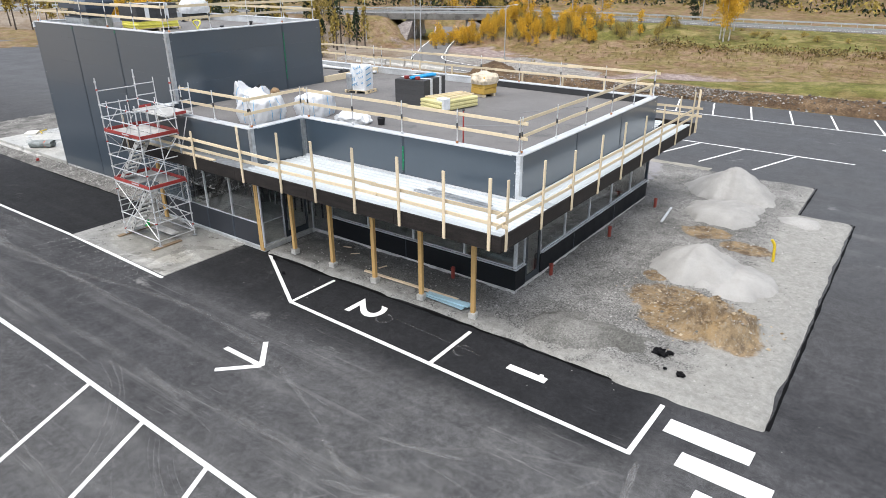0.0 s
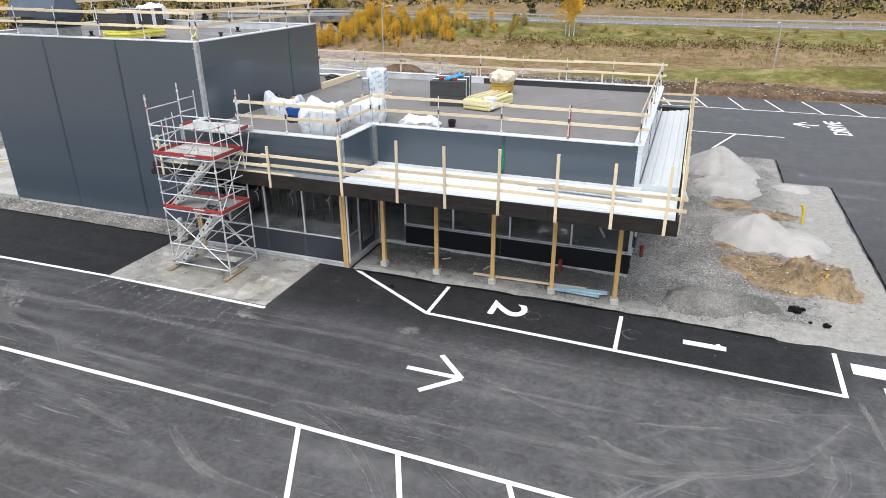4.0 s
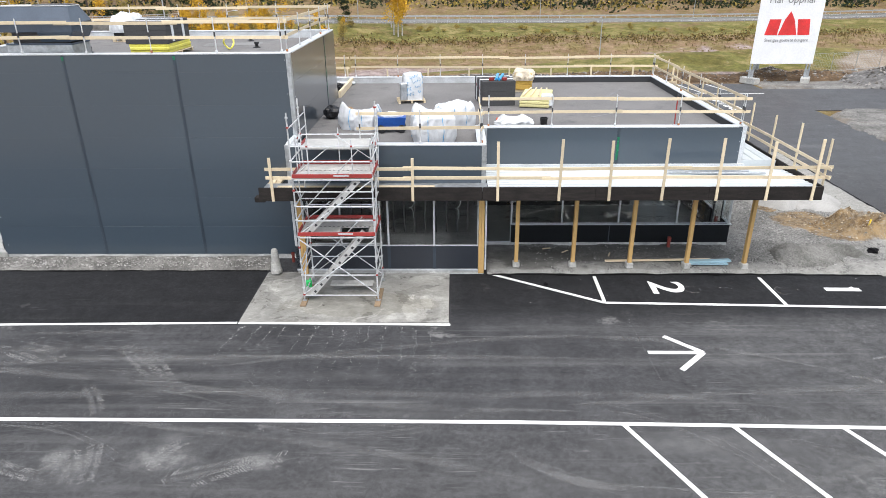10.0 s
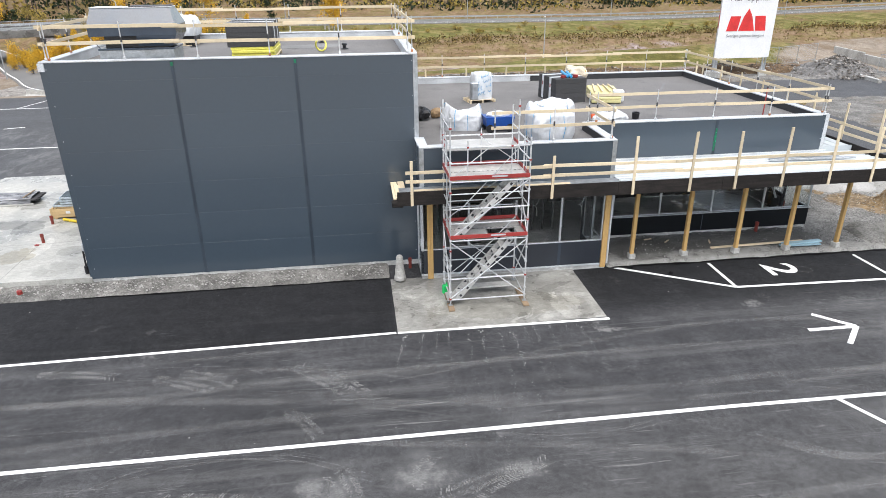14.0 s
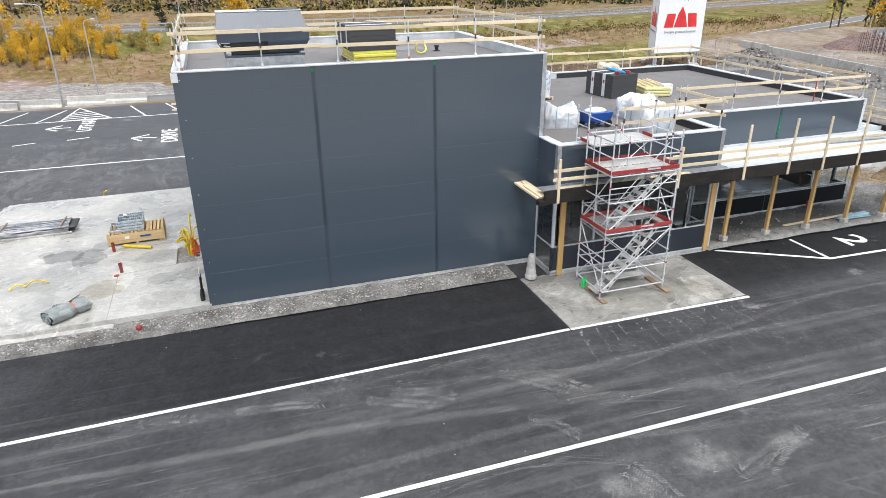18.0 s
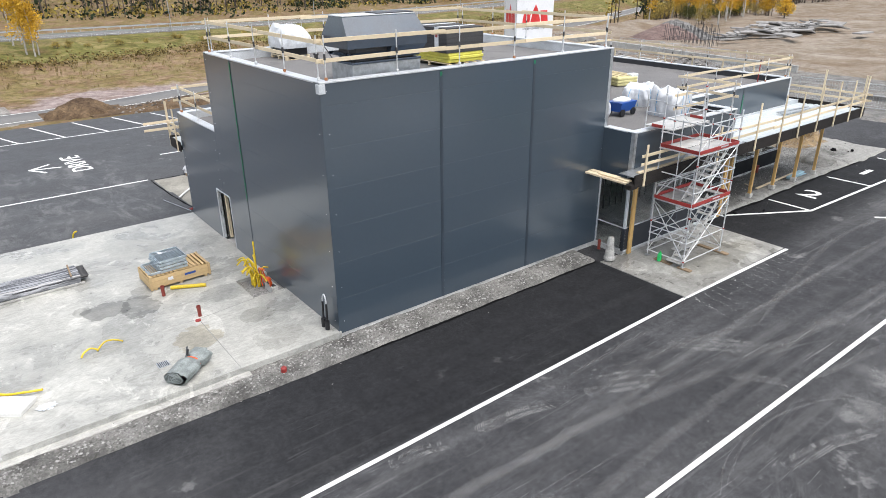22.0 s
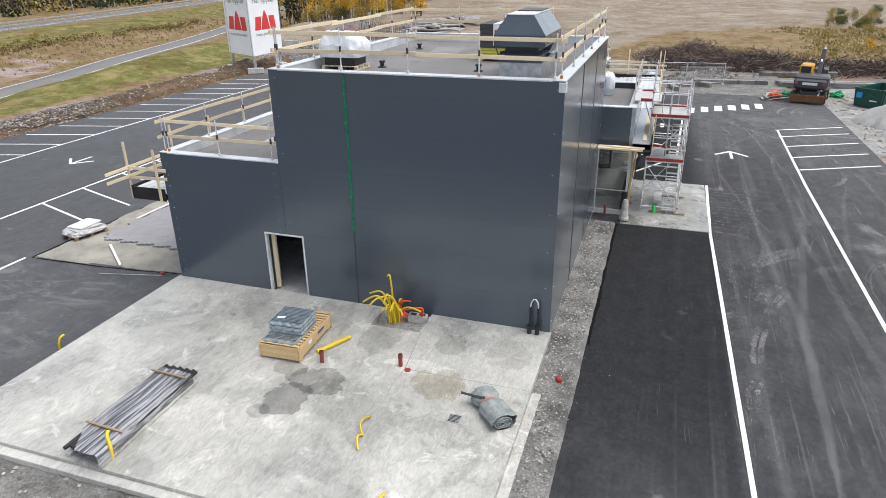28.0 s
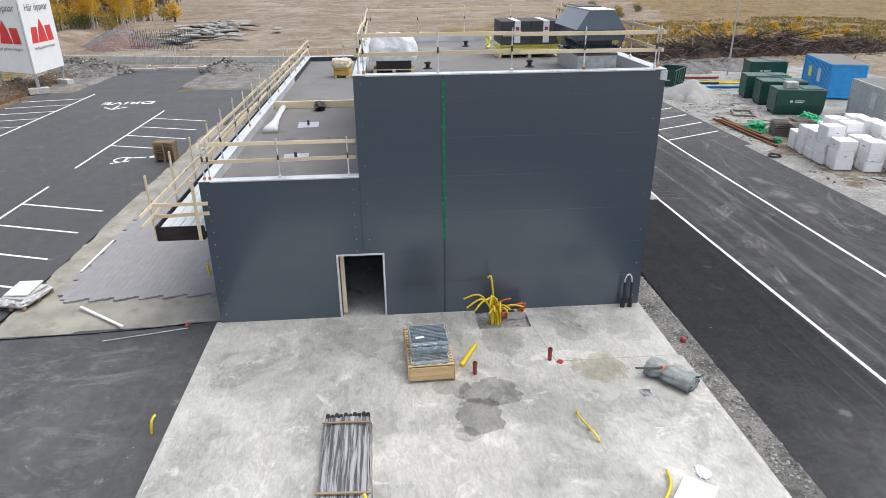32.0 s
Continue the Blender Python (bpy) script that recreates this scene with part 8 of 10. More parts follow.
# ---- bridge ----
PAVING = gravel_mat("slope paving", (0.20, 0.175, 0.165), (0.30, 0.27, 0.255), 0, 3)
OLDCONC = concrete_mat("weathered concrete", (0.20, 0.195, 0.185), (0.12, 0.115, 0.11), 0.8)
br = thing("road_bridge", (-90, 122.4, -4.5), "concrete road bridge over the side road", "bridge", turn=27.5)
part("deck", Geo().span((-14, -5.6, 4.45), (14, 5.6, 5.35), 0.05), OLDCONC, br)
for y in (-5.75, 5.75):
    part("edge_beam", Geo().span((-16, y - 0.2, 4.3), (16, y + 0.2, 5.55), 0.04), OLDCONC, br)
    for z in (5.9, 6.3):
        part("rail", Geo().beam((-16, y, z), (16, y, z), 0.06, 0.08), GALV, br)
    for i in range(17):
        part("rail_post", Geo().box((-16 + 2 * i, y, 5.9), (0.08, 0.08, 0.9)), GALV, br)
for x in (-5.9, 5.9):
    part("abutment", Geo().span((x - 0.5, -5.4, -0.5), (x + 0.5, 5.4, 4.45), 0.05), OLDCONC, br)
for x in (-6.3, 6.3):
    sx_ = -1 if x < 0 else 1
    for y in (-5.3, 5.3):
        sy_ = -1 if y < 0 else 1
        g = Geo()
        ring = [(x + sx_ * 9.5 * math.sin(a), y + sy_ * 8.0 * math.cos(a)) for a in [PI / 2 * k / 8 for k in range(9)]]
        vs = [(x - sx_ * 0.4, y, -0.6), (x - sx_ * 0.4, y, 4.3), (x + sx_ * 0.8, y, 4.3)] + [(px_, py_, -0.6) for px_, py_ in ring]
        fs = [(1, 3 + k, 4 + k) for k in range(4)] + [(1, 7, 2)] + [(2, 7 + k, 8 + k) for k in range(4)] + [(0, 3, 1)]
        part("slope_paving", fixed(Geo().add(vs, fs)), PAVING, br, "grey-brown stone paving of the bridge slope")
pg = part("graffiti", Geo().box((-6.9, -5.62, 3.0), (1.1, 0.06, 0.9), rz(0)), surf("mint paint", (0.15, 0.50, 0.40), 0.6), br, "mint green painted patch")


def lamp_post(x, y, hgt, turn, z=None):
    t = thing("street_lamp", (x, y, land(x, y) if z is None else z), "tall grey street lamp with a short arm", "street lamp", "street lamps", turn=turn)
    part("pole", Geo().tube((0, 0, -0.3), (0, 0, hgt), 0.10, 8, 0.06), GALV, t)
    part("arm", Geo().pipe([(0, 0, hgt), (0.3, 0, hgt + 0.25), (1.4, 0, hgt + 0.35)], 0.045, 6), GALV, t)
    part("head", Geo().box((1.65, 0, hgt + 0.33), (0.6, 0.25, 0.12), None, 0.03), FLASH, t)


for x, y, hgt, a in ((2.0, 101.6, 7.9, 250), (-52.2, 85.9, 9.5, 60), (-94.9, 102.3, 9, 30), (-80.3, 99.8, 9, 210), (-52.3, 66.0, 9.5, 200), (40, 171, 10, 250), (0, 165, 10, 260), (-44, 155, 10, 240), (85, 163, 10, 80), (130, 192, 10, 250)):
    lamp_post(x, y, hgt, a)


# ---- building yard ----
DKGREEN = surf("dark green paint", (0.007, 0.058, 0.042), 0.4, 0, 2, 0.15, 30, 0.1, 0.1, stain=(0.05, 0.05, 0.03), staink=0.3)
CBLUE = surf("blue container paint", (0.02, 0.27, 0.62), 0.45, 0, 2, 0.1, 30, 0.06, 0.05)
CGREY = surf("grey container paint", (0.42, 0.43, 0.44), 0.5, 0, 2, 0.1, 30, 0.06, 0.05)
RUST = surf("rusty steel", (0.14, 0.062, 0.026), 0.85, 0.2, 3, 0.3, 40, 0.3, 0.3)


def skip_closed(x, y, turn, hat=False):
    """A closed waste compactor box."""
    t = thing("waste_container", (x, y, 0), "dark green closed steel waste container in the yard", "container", "waste containers", turn=turn)
    prof = [(-1.0, 0.15), (1.0, 0.15), (1.25, 0.9), (1.25, 2.05), (1.15, 2.2), (-1.15, 2.2), (-1.25, 2.05), (-1.25, 0.9)]
    part("body", fixed(Geo().prism([(u, z) for u, z in prof], "x", -1.95, 1.95)), DKGREEN, t)
    for i in range(6):
        part("rib", Geo().box((-1.8 + 0.72 * i, 0, 0.8), (0.1, 2.56, 0.12), None, 0.01), DKGREEN, t)
    for y_ in (-0.8, 0.8):
        part("skid", Geo().box((0, y_, 0.08), (3.9, 0.2, 0.16), None, 0.01), DKGREEN, t)
    part("hatch", Geo().box((1.0, 0, 2.2), (1.6, 1.8, 0.12), None, 0.02), DKGREEN, t)
    for q in (-1, 1):
        for u, v, lu, lv_ in ((0.75, 1.22, 0.22, 0.2), (0.1, 1.28, 0.8, 0.08), (0.15, 1.14, 0.7, 0.07)):
            part("mark", Geo().box((q * u, q * 1.262, v), (lu, 0.004, lv_)), FLASH, t, "white printed mark")
    for s in (-1, 1):
        part("lid_edge", Geo().box((0, s * 1.2, 2.13), (3.98, 0.12, 0.1), None, 0.015), DKGREEN, t)
    part("end_frame", Geo().box((-1.97, 0, 1.1), (0.06, 2.2, 1.7), None, 0.02), DKGREEN, t)
    for y_ in (-1.0, 1.0):
        part("reflector", Geo().box((-1.96, y_, 0.9), (0.02, 0.12, 0.4)), ORANGE, t)
    if hat:
        part("crate_on_top", Geo().box((-0.6, 0.1, 2.45), (1.0, 0.9, 0.5), None, 0.03), CONC, t, "pale concrete box on the lid")
    t.scale = (0.88, 0.88, 0.88)


skip_closed(-9.75, -6.95, -103, True)
skip_closed(-6.0, -7.8, -103)
skip_closed(-3.1, -8.1, -104)
skip_closed(5.3, -12.8, -100)


def open_skip(x, y, turn):
    t = thing("open_skip", (x, y, 0), "dark green open-topped steel skip", "skip", turn=turn)
    for s in (-1, 1):
        part("side_wall", Geo().add([(-2.45, s * 1.1, 0.1), (2.45, s * 1.1, 0.1), (2.6, s * 1.2, 1.7), (-2.6, s * 1.2, 1.7), (-2.45, s * 1.03, 0.1), (2.45, s * 1.03, 0.1), (2.6, s * 1.13, 1.7), (-2.6, s * 1.13, 1.7)], [(0, 1, 2, 3), (7, 6, 5, 4), (3, 2, 6, 7), (0, 4, 5, 1), (0, 3, 7, 4), (1, 5, 6, 2)]), DKGREEN, t)
        part("end_wall", Geo().add([(s * 2.45, -1.1, 0.1), (s * 2.45, 1.1, 0.1), (s * 2.6, 1.2, 1.7), (s * 2.6, -1.2, 1.7), (s * 2.38, -1.1, 0.1), (s * 2.38, 1.1, 0.1), (s * 2.53, 1.2, 1.7), (s * 2.53, -1.2, 1.7)], [(0, 1, 2, 3), (7, 6, 5, 4), (3, 2, 6, 7), (0, 4, 5, 1), (0, 3, 7, 4), (1, 5, 6, 2)]), DKGREEN, t)
        part("rim", Geo().beam((-2.65, s * 1.2, 1.72), (2.65, s * 1.2, 1.72), 0.1, 0.1), DKGREEN, t)
        part("rim", Geo().beam((s * 2.62, -1.2, 1.72), (s * 2.62, 1.2, 1.72), 0.1, 0.1), DKGREEN, t)
    part("floor", Geo().box((0, 0, 0.1), (4.9, 2.15, 0.08)), DKGREEN, t)
    for i in range(5):
        for s in (-1, 1):
            part("rib", Geo().beam((-2.1 + 1.05 * i, s * 1.12, 0.1), (-2.1 + 1.05 * i, s * 1.24, 1.68), 0.1, 0.08), DKGREEN, t)
    part("hook_ring", Geo().pipe([Vector((-2.58, 0.5 * math.cos(a), 0.8 + 0.5 * math.sin(a))) for a in [PI * j / 10 for j in range(11)]], 0.05, 6), DKGREEN, t)
    part("notice", Geo().box((-2.57, 0.75, 1.1), (0.03, 0.5, 0.5), Matrix.Rotation(radians(-5), 3, "Y"), 0.004), LBLUE, t, "pale blue notice")
    part("mark", Geo().box((-2.57, -0.5, 0.7), (0.03, 0.6, 0.12), Matrix.Rotation(radians(-5), 3, "Y")), FLASH, t, "white printed mark")
    t.scale = (0.75, 0.9, 0.85)


open_skip(4.8, -2.9, -40)


def cabin(x, y, turn, lx, ly, h_, mat, label, sign=False):
    t = thing("site_cabin", (x, y, 0), label, "site cabin", "site cabins", turn=turn)
    part("body", Geo().box((0, 0, h_ / 2 + 0.15), (lx - 0.1, ly - 0.1, h_ - 0.1), None, 0.01), mat, t)
    for sx_ in (-1, 1):
        for sy_ in (-1, 1):
            part("corner_post", Geo().box((sx_ * (lx / 2 - 0.06), sy_ * (ly / 2 - 0.06), h_ / 2 + 0.1), (0.14, 0.14, h_), None, 0.01), mat, t)
    for z in (0.18, h_ + 0.05):
        for s in (-1, 1):
            part("frame_beam", Geo().box((0, s * (ly / 2 - 0.05), z), (lx - 0.25, 0.12, 0.16), None, 0.01), mat, t)
            part("frame_beam", Geo().box((s * (lx / 2 - 0.05), 0, z), (0.12, ly - 0.25, 0.16), None, 0.01), mat, t)
    n = int(lx / 0.35)
    for i in range(n):
        for s in (-1, 1):
            part("side_rib", Geo().box((-lx / 2 + 0.35 + (lx - 0.7) * i / (n - 1), s * (ly / 2 - 0.045), h_ / 2 + 0.1), (0.12, 0.03, h_ - 0.3), None, 0.008), mat, t)
    part("roof", Geo().box((0, 0, h_ + 0.12), (lx - 0.2, ly - 0.2, 0.06), None, 0.01), surf("grey roof sheet", (0.13, 0.125, 0.12), 0.7), t, "grey flat roof sheet")
    part("window", Geo().box((-lx * 0.12, ly / 2 - 0.02, 1.6), (0.8, 0.06, 1.1), None, 0.01).box((-lx * 0.12, -ly / 2 + 0.02, 1.6), (0.8, 0.06, 1.1), None, 0.01), FLASH, t, "white framed window")
    if sign:
        part("notice", Geo().box((lx * 0.22, ly / 2 + 0.0, 1.6), (0.9, 0.02, 0.9), None, 0.004).box((lx * 0.22, -ly / 2, 1.6), (0.9, 0.02, 0.9), None, 0.004), YELLOW, t, "yellow notice")


cabin(-1.6, -15.2, -17, 7.6, 2.8, 2.75, CBLUE, "bright blue steel site cabin with a yellow notice", True)
cabin(-13.4, -11.5, -12, 6.0, 2.5, 2.5, CGREY, "grey steel site container with a red corner")
# white wrapped block packs
rnd = random.Random(21)
WRAP = surf("white shrink wrap", (0.80, 0.80, 0.80), 0.4, 0, 1.5, 0.04, 9, 0.03, 0.5, 0.03, rnd=0.05)


def wrapped_pack(cx, cy, z0, sx, sy, sz, seed):
    """A shrink-wrapped pack: a boxy body whose film is creased, rounded at the edges and sunk between the layers."""
    n, m_ = 40, 11
    vs = []
    for j in range(m_):
        f = j / (m_ - 1)
        for k in range(n):
            a = 2 * PI * (k + 0.5) / n
            ca, sa = math.cos(a), math.sin(a)
            sq = 1 / (abs(ca) ** 22 + abs(sa) ** 22) ** (1 / 22)
            r = sq * (1 - 0.012 * (abs(2 * f - 1) ** 8)) + 0.018 * nz(ca * 3 + seed, sa * 3 + f * 2.5, 1.3, 4) - 0.006 * (1 if j == m_ // 2 else 0)
            vs.append((cx + r * ca * sx / 2, cy + r * sa * sy / 2, z0 + sz * f + 0.012 * nz(ca * 2, sa * 2 + seed, 1.0, 7) * (1 if j == m_ - 1 else 0)))
    fs = [(j * n + k, j * n + (k + 1) % n, (j + 1) * n + (k + 1) % n, (j + 1) * n + k) for j in range(m_ - 1) for k in range(n)]
    fs += [tuple((m_ - 1) * n + k for k in range(n)), tuple(range(n - 1, -1, -1))]
    return Geo().add(vs, fs)


for i, (x, y, n) in enumerate(((-19.9, -1.2, 2), (-21.0, -1.0, 3), (-22.1, -0.9, 3), (-23.2, -0.8, 4), (-24.4, -0.8, 3), (-21.3, -2.3, 4), (-22.5, -2.3, 4), (-23.7, -2.3, 3), (-24.9, -2.2, 3), (-20.3, -2.6, 3), (-20.9, -3.8, 4), (-22.1, -3.9, 4), (-23.3, -3.9, 4), (-24.5, -3.8, 3), (-25.7, -3.4, 3), (-19.9, -4.2, 3))):
    t = thing("block_pack", (x, y, 0.0), "stacked packs of blocks in creased white shrink wrap", "block pack", "block packs", turn=rnd.uniform(-14, -4))
    for k in range(n):
        pk = part("pack", wrapped_pack(rnd.uniform(-0.04, 0.04), rnd.uniform(-0.04, 0.04), 0.07 + 0.54 * k, 1.06, 1.02, 0.53, i * 3.1 + k), WRAP, t)
        part("tear", Geo().box((-0.535 if k % 2 else 0.0, rnd.uniform(-0.3, 0.3) if k % 2 else 0.515, rnd.uniform(0.15, 0.45) + 0.54 * k), (0.02, rnd.uniform(0.05, 0.2), 0.035) if k % 2 else (rnd.uniform(0.08, 0.25), 0.02, 0.035)), BLACK, pk, "dark tear in the wrap")
    part("bearer", Geo().box((0, -0.35, 0.035), (1.0, 0.1, 0.07)).box((0, 0.35, 0.035), (1.0, 0.1, 0.07)), WOODDARK, t)
# trodden soil, stones and splinters round the packs
def yard_soil(x, y):
    e = min((x + 27.5) / 2.0, (-11.5 - x) / 3.5, (y + 7.5) / 2.0, (0.9 - y) / 1.2) + 0.9 * nz(x, y, 0.55, 6) + 0.5 * nz(x, y, 1.7, 9)
    return min(0.035, -0.06 + 0.12 * e) + 0.015 * nz(x, y, 2.2, 3)


SOIL2 = gravel_mat("trodden soil", (0.16, 0.125, 0.095), (0.31, 0.27, 0.225), 0, 8)
solo("yard_soil", Geo().grid(frange(-28, -11, 0.25), frange(-8, 1.2, 0.25), yard_soil), SOIL2, "trodden brown soil round the block packs", "soil", "structure")
g = Geo()
for i in range(1500):
    x, y = rnd.uniform(-29, 6), rnd.gauss(-2.2, 3.0)
    if y < 1.2 and y > -8:
        pebble(g, x, y, 0.03, 0.02 + 0.13 * rnd.random() ** 4, rnd)
solo("yard_stones", g, STONE, "scattered stones and crumbs in the yard", "stones", "stuff")
SPLINT = Nodes("yard splinters")
SPLINT = SPLINT.out(SPLINT.mix(SPLINT.island(), (0.05, 0.04, 0.032), (0.42, 0.36, 0.28)), 0.9)
g = Geo()
for i in range(420):
    x, y = rnd.choice((rnd.gauss(-20, 3.5), rnd.uniform(-14, 8))), rnd.gauss(-2.4, 2.2)
    if -8 < y < 0.9:
        g.box((x, y, 0.05), (rnd.uniform(0.1, 0.9), rnd.uniform(0.02, 0.09), 0.03), rz(rnd.uniform(0, 180)))
solo("yard_splinters", g, SPLINT, "splinters of wood and scraps in the yard", "scraps", "stuff")
# timber frames, rusty sheet piles, green sheets
for i, (x, y) in enumerate(((-16.4, -2.0), (-17.6, -2.6), (-16.0, -3.6))):
    t = thing("frame_stack", (x, y, 0), "stack of weathered grey timber frames", "frame stack", "frame stacks", turn=-15 + 8 * i)
    for k in range(7):
        z = 0.08 + 0.14 * k
        for s in (-1, 1):
            part("rail", Geo().box((0.04 * math.sin(5 * k), s * 0.55, z), (1.3, 0.05, 0.085), rz(3 * (k % 3 - 1)), 0.004), surf("grey timber", (0.20, 0.18, 0.155), 0.9) if i == 0 and k == 0 and s == -1 else bpy.data.materials["grey timber"], t)
            part("rail", Geo().box((s * 0.6 + 0.04 * math.sin(5 * k), 0, z), (0.05, 1.05, 0.085), rz(3 * (k % 3 - 1)), 0.004), bpy.data.materials["grey timber"], t)
        for u in (-0.45, -0.15, 0.15, 0.45):
            part("slat", Geo().box((u + 0.04 * math.sin(5 * k), 0, z + 0.05), (0.11, 1.12, 0.018), rz(3 * (k % 3 - 1))), bpy.data.materials["grey timber"], t)
        part("core", Geo().box((0, 0, z), (1.0, 0.9, 0.06)), WOODDARK, t)
for i in range(5):
    xa, ya, xb, yb = -11.4 - 0.7 * (i % 3), 0.25 - 0.2 * i, -19.4 + 0.9 * i, -0.05 - 0.16 * i
    g = Geo()
    for j in range(6):
        p, q = [Vector((xa + (xb - xa) * f, ya + (yb - ya) * f + 0.12 * math.sin(3 * f + 2 * i), 0.10 + 0.07 * (i % 2) + 0.03 * math.sin(5 * f + i))) for f in (j / 6, (j + 1) / 6 + 0.004)]
        g.beam(p, q, 0.15 + 0.05 * (i % 2), 0.10)
    solo("rusty_beam", g, RUST, "long rusty steel beam beside the asphalt", "steel beam", group="rusty beams")
GTARP = surf("green sheet", (0.01, 0.30, 0.12), 0.5, 0, 4, 0.2, 30, 0.1, 0.5, 0.03)
for i, (x, y, s) in enumerate(((-15.2, -1.0, 1.5), (-13.0, -6.2, 1.6), (7.0, 3.6, 1.0), (7.6, -0.4, 1.1), (-18.5, -0.6, 0.6))):
    solo("green_sheet", lump((0, 0, 0.2), (s, s * 0.8, s * 0.6), i + 30, 4, 0.55, 0.35, 1.7), GTARP, "crumpled bright green plastic sheet", "sheet", group="green sheets", loc=(x, y, 0), turn=i * 40)
solo("orange_sheet", lump((0, 0, 0.2), (1.5, 1.0, 0.7), 44, 4, 0.4, 0.3, 2.6), ORANGE, "crumpled orange plastic sheet", "sheet", loc=(6.2, 4.6, 0))
for i in range(3):
    solo("white_sack", lump((0, 0, 0.25), (1.3, 0.9, 0.6), 50 + i, 3, 0.25, 0.3), FILM, "bulging white sack in the yard", "sack", group="white sacks", loc=(-15.8 - 0.9 * i, -7.8 - 0.5 * (i % 2), 0), turn=30 * i)
for i in range(9):
    m_ = (YPIPE, YPIPE, YPIPE, RED, RED, LBLUE, LBLUE, BLACK, BLACK)[i]
    x, y = (3.6 + 0.25 * (i % 3), -8.5) if i < 3 else (6.0 + 0.3 * i, -6.5) if i < 5 else (0.3 + 0.25 * i, -6.2) if i < 7 else (1.6 + 0.3 * i, -3.5 - 0.2 * i)
    solo("pipe_length", Geo().tube((0, -2.4, 0.1), (0, 2.4, 0.1), 0.09, 8), m_, "long plastic pipe lying in the yard", "pipe", group="pipe lengths", loc=(x, y, 0.08 * (i % 2)), turn=-8)
t = thing("formwork_panel", (-9.7, -2.9, 0), "open grey timber formwork frame lying flat", "frame", turn=-20)
for s in (-1, 1):
    part("rail", Geo().box((0, s * 0.7, 0.08), (2.2, 0.14, 0.12), None, 0.005), bpy.data.materials["grey timber"], t)
    part("rail", Geo().box((s * 1.0, 0, 0.09), (0.14, 1.3, 0.12), None, 0.005), bpy.data.materials["grey timber"], t)
ps = thing("utility_pole", (8.8, -10.9, 0), "tall thin pale pole in the yard", "pole")
part("pole", Geo().tube((0, 0, -0.2), (0, 0, 10.5), 0.10, 8, 0.06), GALV, ps)
part("head", Geo().box((0, 0, 10.55), (0.5, 0.2, 0.12), None, 0.02), FLASH, ps)
# precast beams behind the crossing
for i, (x, y, a, l) in enumerate(((12.0, 8.0, 98, 7.0), (12.6, -0.6, 98, 8.5), (13.4, -0.4, 98, 8.5), (12.9, 14.6, 96, 5.0), (15.0, 19.5, 100, 6), (9.8, 11.6, 120, 4.0), (19.0, 1.0, 103, 7.5), (20.8, 8.6, 103, 7.5), (7.9, 13.0, 15, 2.2), (10.2, 10.7, 60, 2.4))):
    solo("precast_beam", Geo().box((0, 0, 0.25), (l, 0.5, 0.5), None, 0.03), OLDCONC, "long grey precast concrete beam", "beam", group="precast beams", loc=(x, y, 0.0 if x < 22 else land(x, y)), turn=a)
GREYT = bpy.data.materials["grey timber"]
for i in range(9):
    solo("scrap_plank", Geo().box((0, 0, 0.04), (1.2 + 0.25 * (i % 4), 0.18, 0.04), Matrix.Rotation(radians(6 * (i % 3)), 3, "Y"), 0.004), GREYT if i % 2 else CONC, "weathered scrap plank thrown by the asphalt edge", "plank", group="scrap planks", loc=(5.2 + 0.5 * math.sin(i * 2.2), 5.0 + 0.7 * math.cos(i * 1.3), 0.05 + 0.07 * i), turn=41 * i)
for i in range(8):
    solo("board_sheet", Geo().box((0, 0, 0.05), (3.2, 1.2, 0.06), Matrix.Rotation(radians(4 * math.sin(i * 2)), 3, "X"), 0.005), FLASH if i % 2 else GREYT, "pale weathered board stacked on the field", "board", group="boards on the field", loc=(39.2 + 0.4 * math.sin(i), 25.6 + 0.4 * math.cos(i * 2), land(39.2, 25.6) + 0.1 + 0.09 * i), turn=100 + 9 * math.sin(i * 3))
for k in range(5):
    pallet("pallets on the ground", (11.8 + 0.03 * k, 18.1, 0.08 + 0.145 * k), 20 + 5 * k, 1.2, 0.8, OLDWOOD)
for k in range(3):
    hr = [(0.36 * math.cos(a) + 0.03 * k, 0.36 * math.sin(a), 0.03 + 0.03 * k) for a in [2 * PI * j / 20 for j in range(21)]]
    if k == 0:
        ring = thing("cable_ring", (-21.6, 1.3, 0.0), "black cable coiled into a ring on the gravel", "cable")
    part("coil", Geo().pipe([Vector(p) for p in hr], 0.025, 6), BLACK, ring)
big_bag(11.6, 15.0, 0.1, 1.2, 1.1, 1.0, 9.1)
pallet("pallets on the ground", (12.0, 13.4, 0.1), 30)

for i in range(6):                                # a straight low wall of precast units at the far end
    f0, f1 = i / 6, (i + 1) / 6
    p, q = Vector((24.6, 33.0, 0)).lerp(Vector((30.4, 70.5, 0)), f0), Vector((24.6, 33.0, 0)).lerp(Vector((30.4, 70.5, 0)), f1)
    d = (q - p).normalized() * 0.02
    zz = (land(p.x, p.y) + land(q.x, q.y)) / 2
    solo("wall_unit", Geo().beam(p + d + Vector((0, 0, zz + 0.4)), q - d + Vector((0, 0, zz + 0.42)), 0.28, 0.95, 0.02), CONC, "pale precast concrete wall unit at the field's edge", "wall unit", group="wall units")
for i in range(3):
    p, q = Vector((20.6, 41.5 + 4.6 * i, 0.12)), Vector((21.4, 46.0 + 4.6 * i, 0.12))
    solo("kerb_beam", Geo().beam(p, q, 0.35, 0.4, 0.02), CONC, "pale concrete kerb beam at the asphalt's end", "kerb", group="kerb beams")

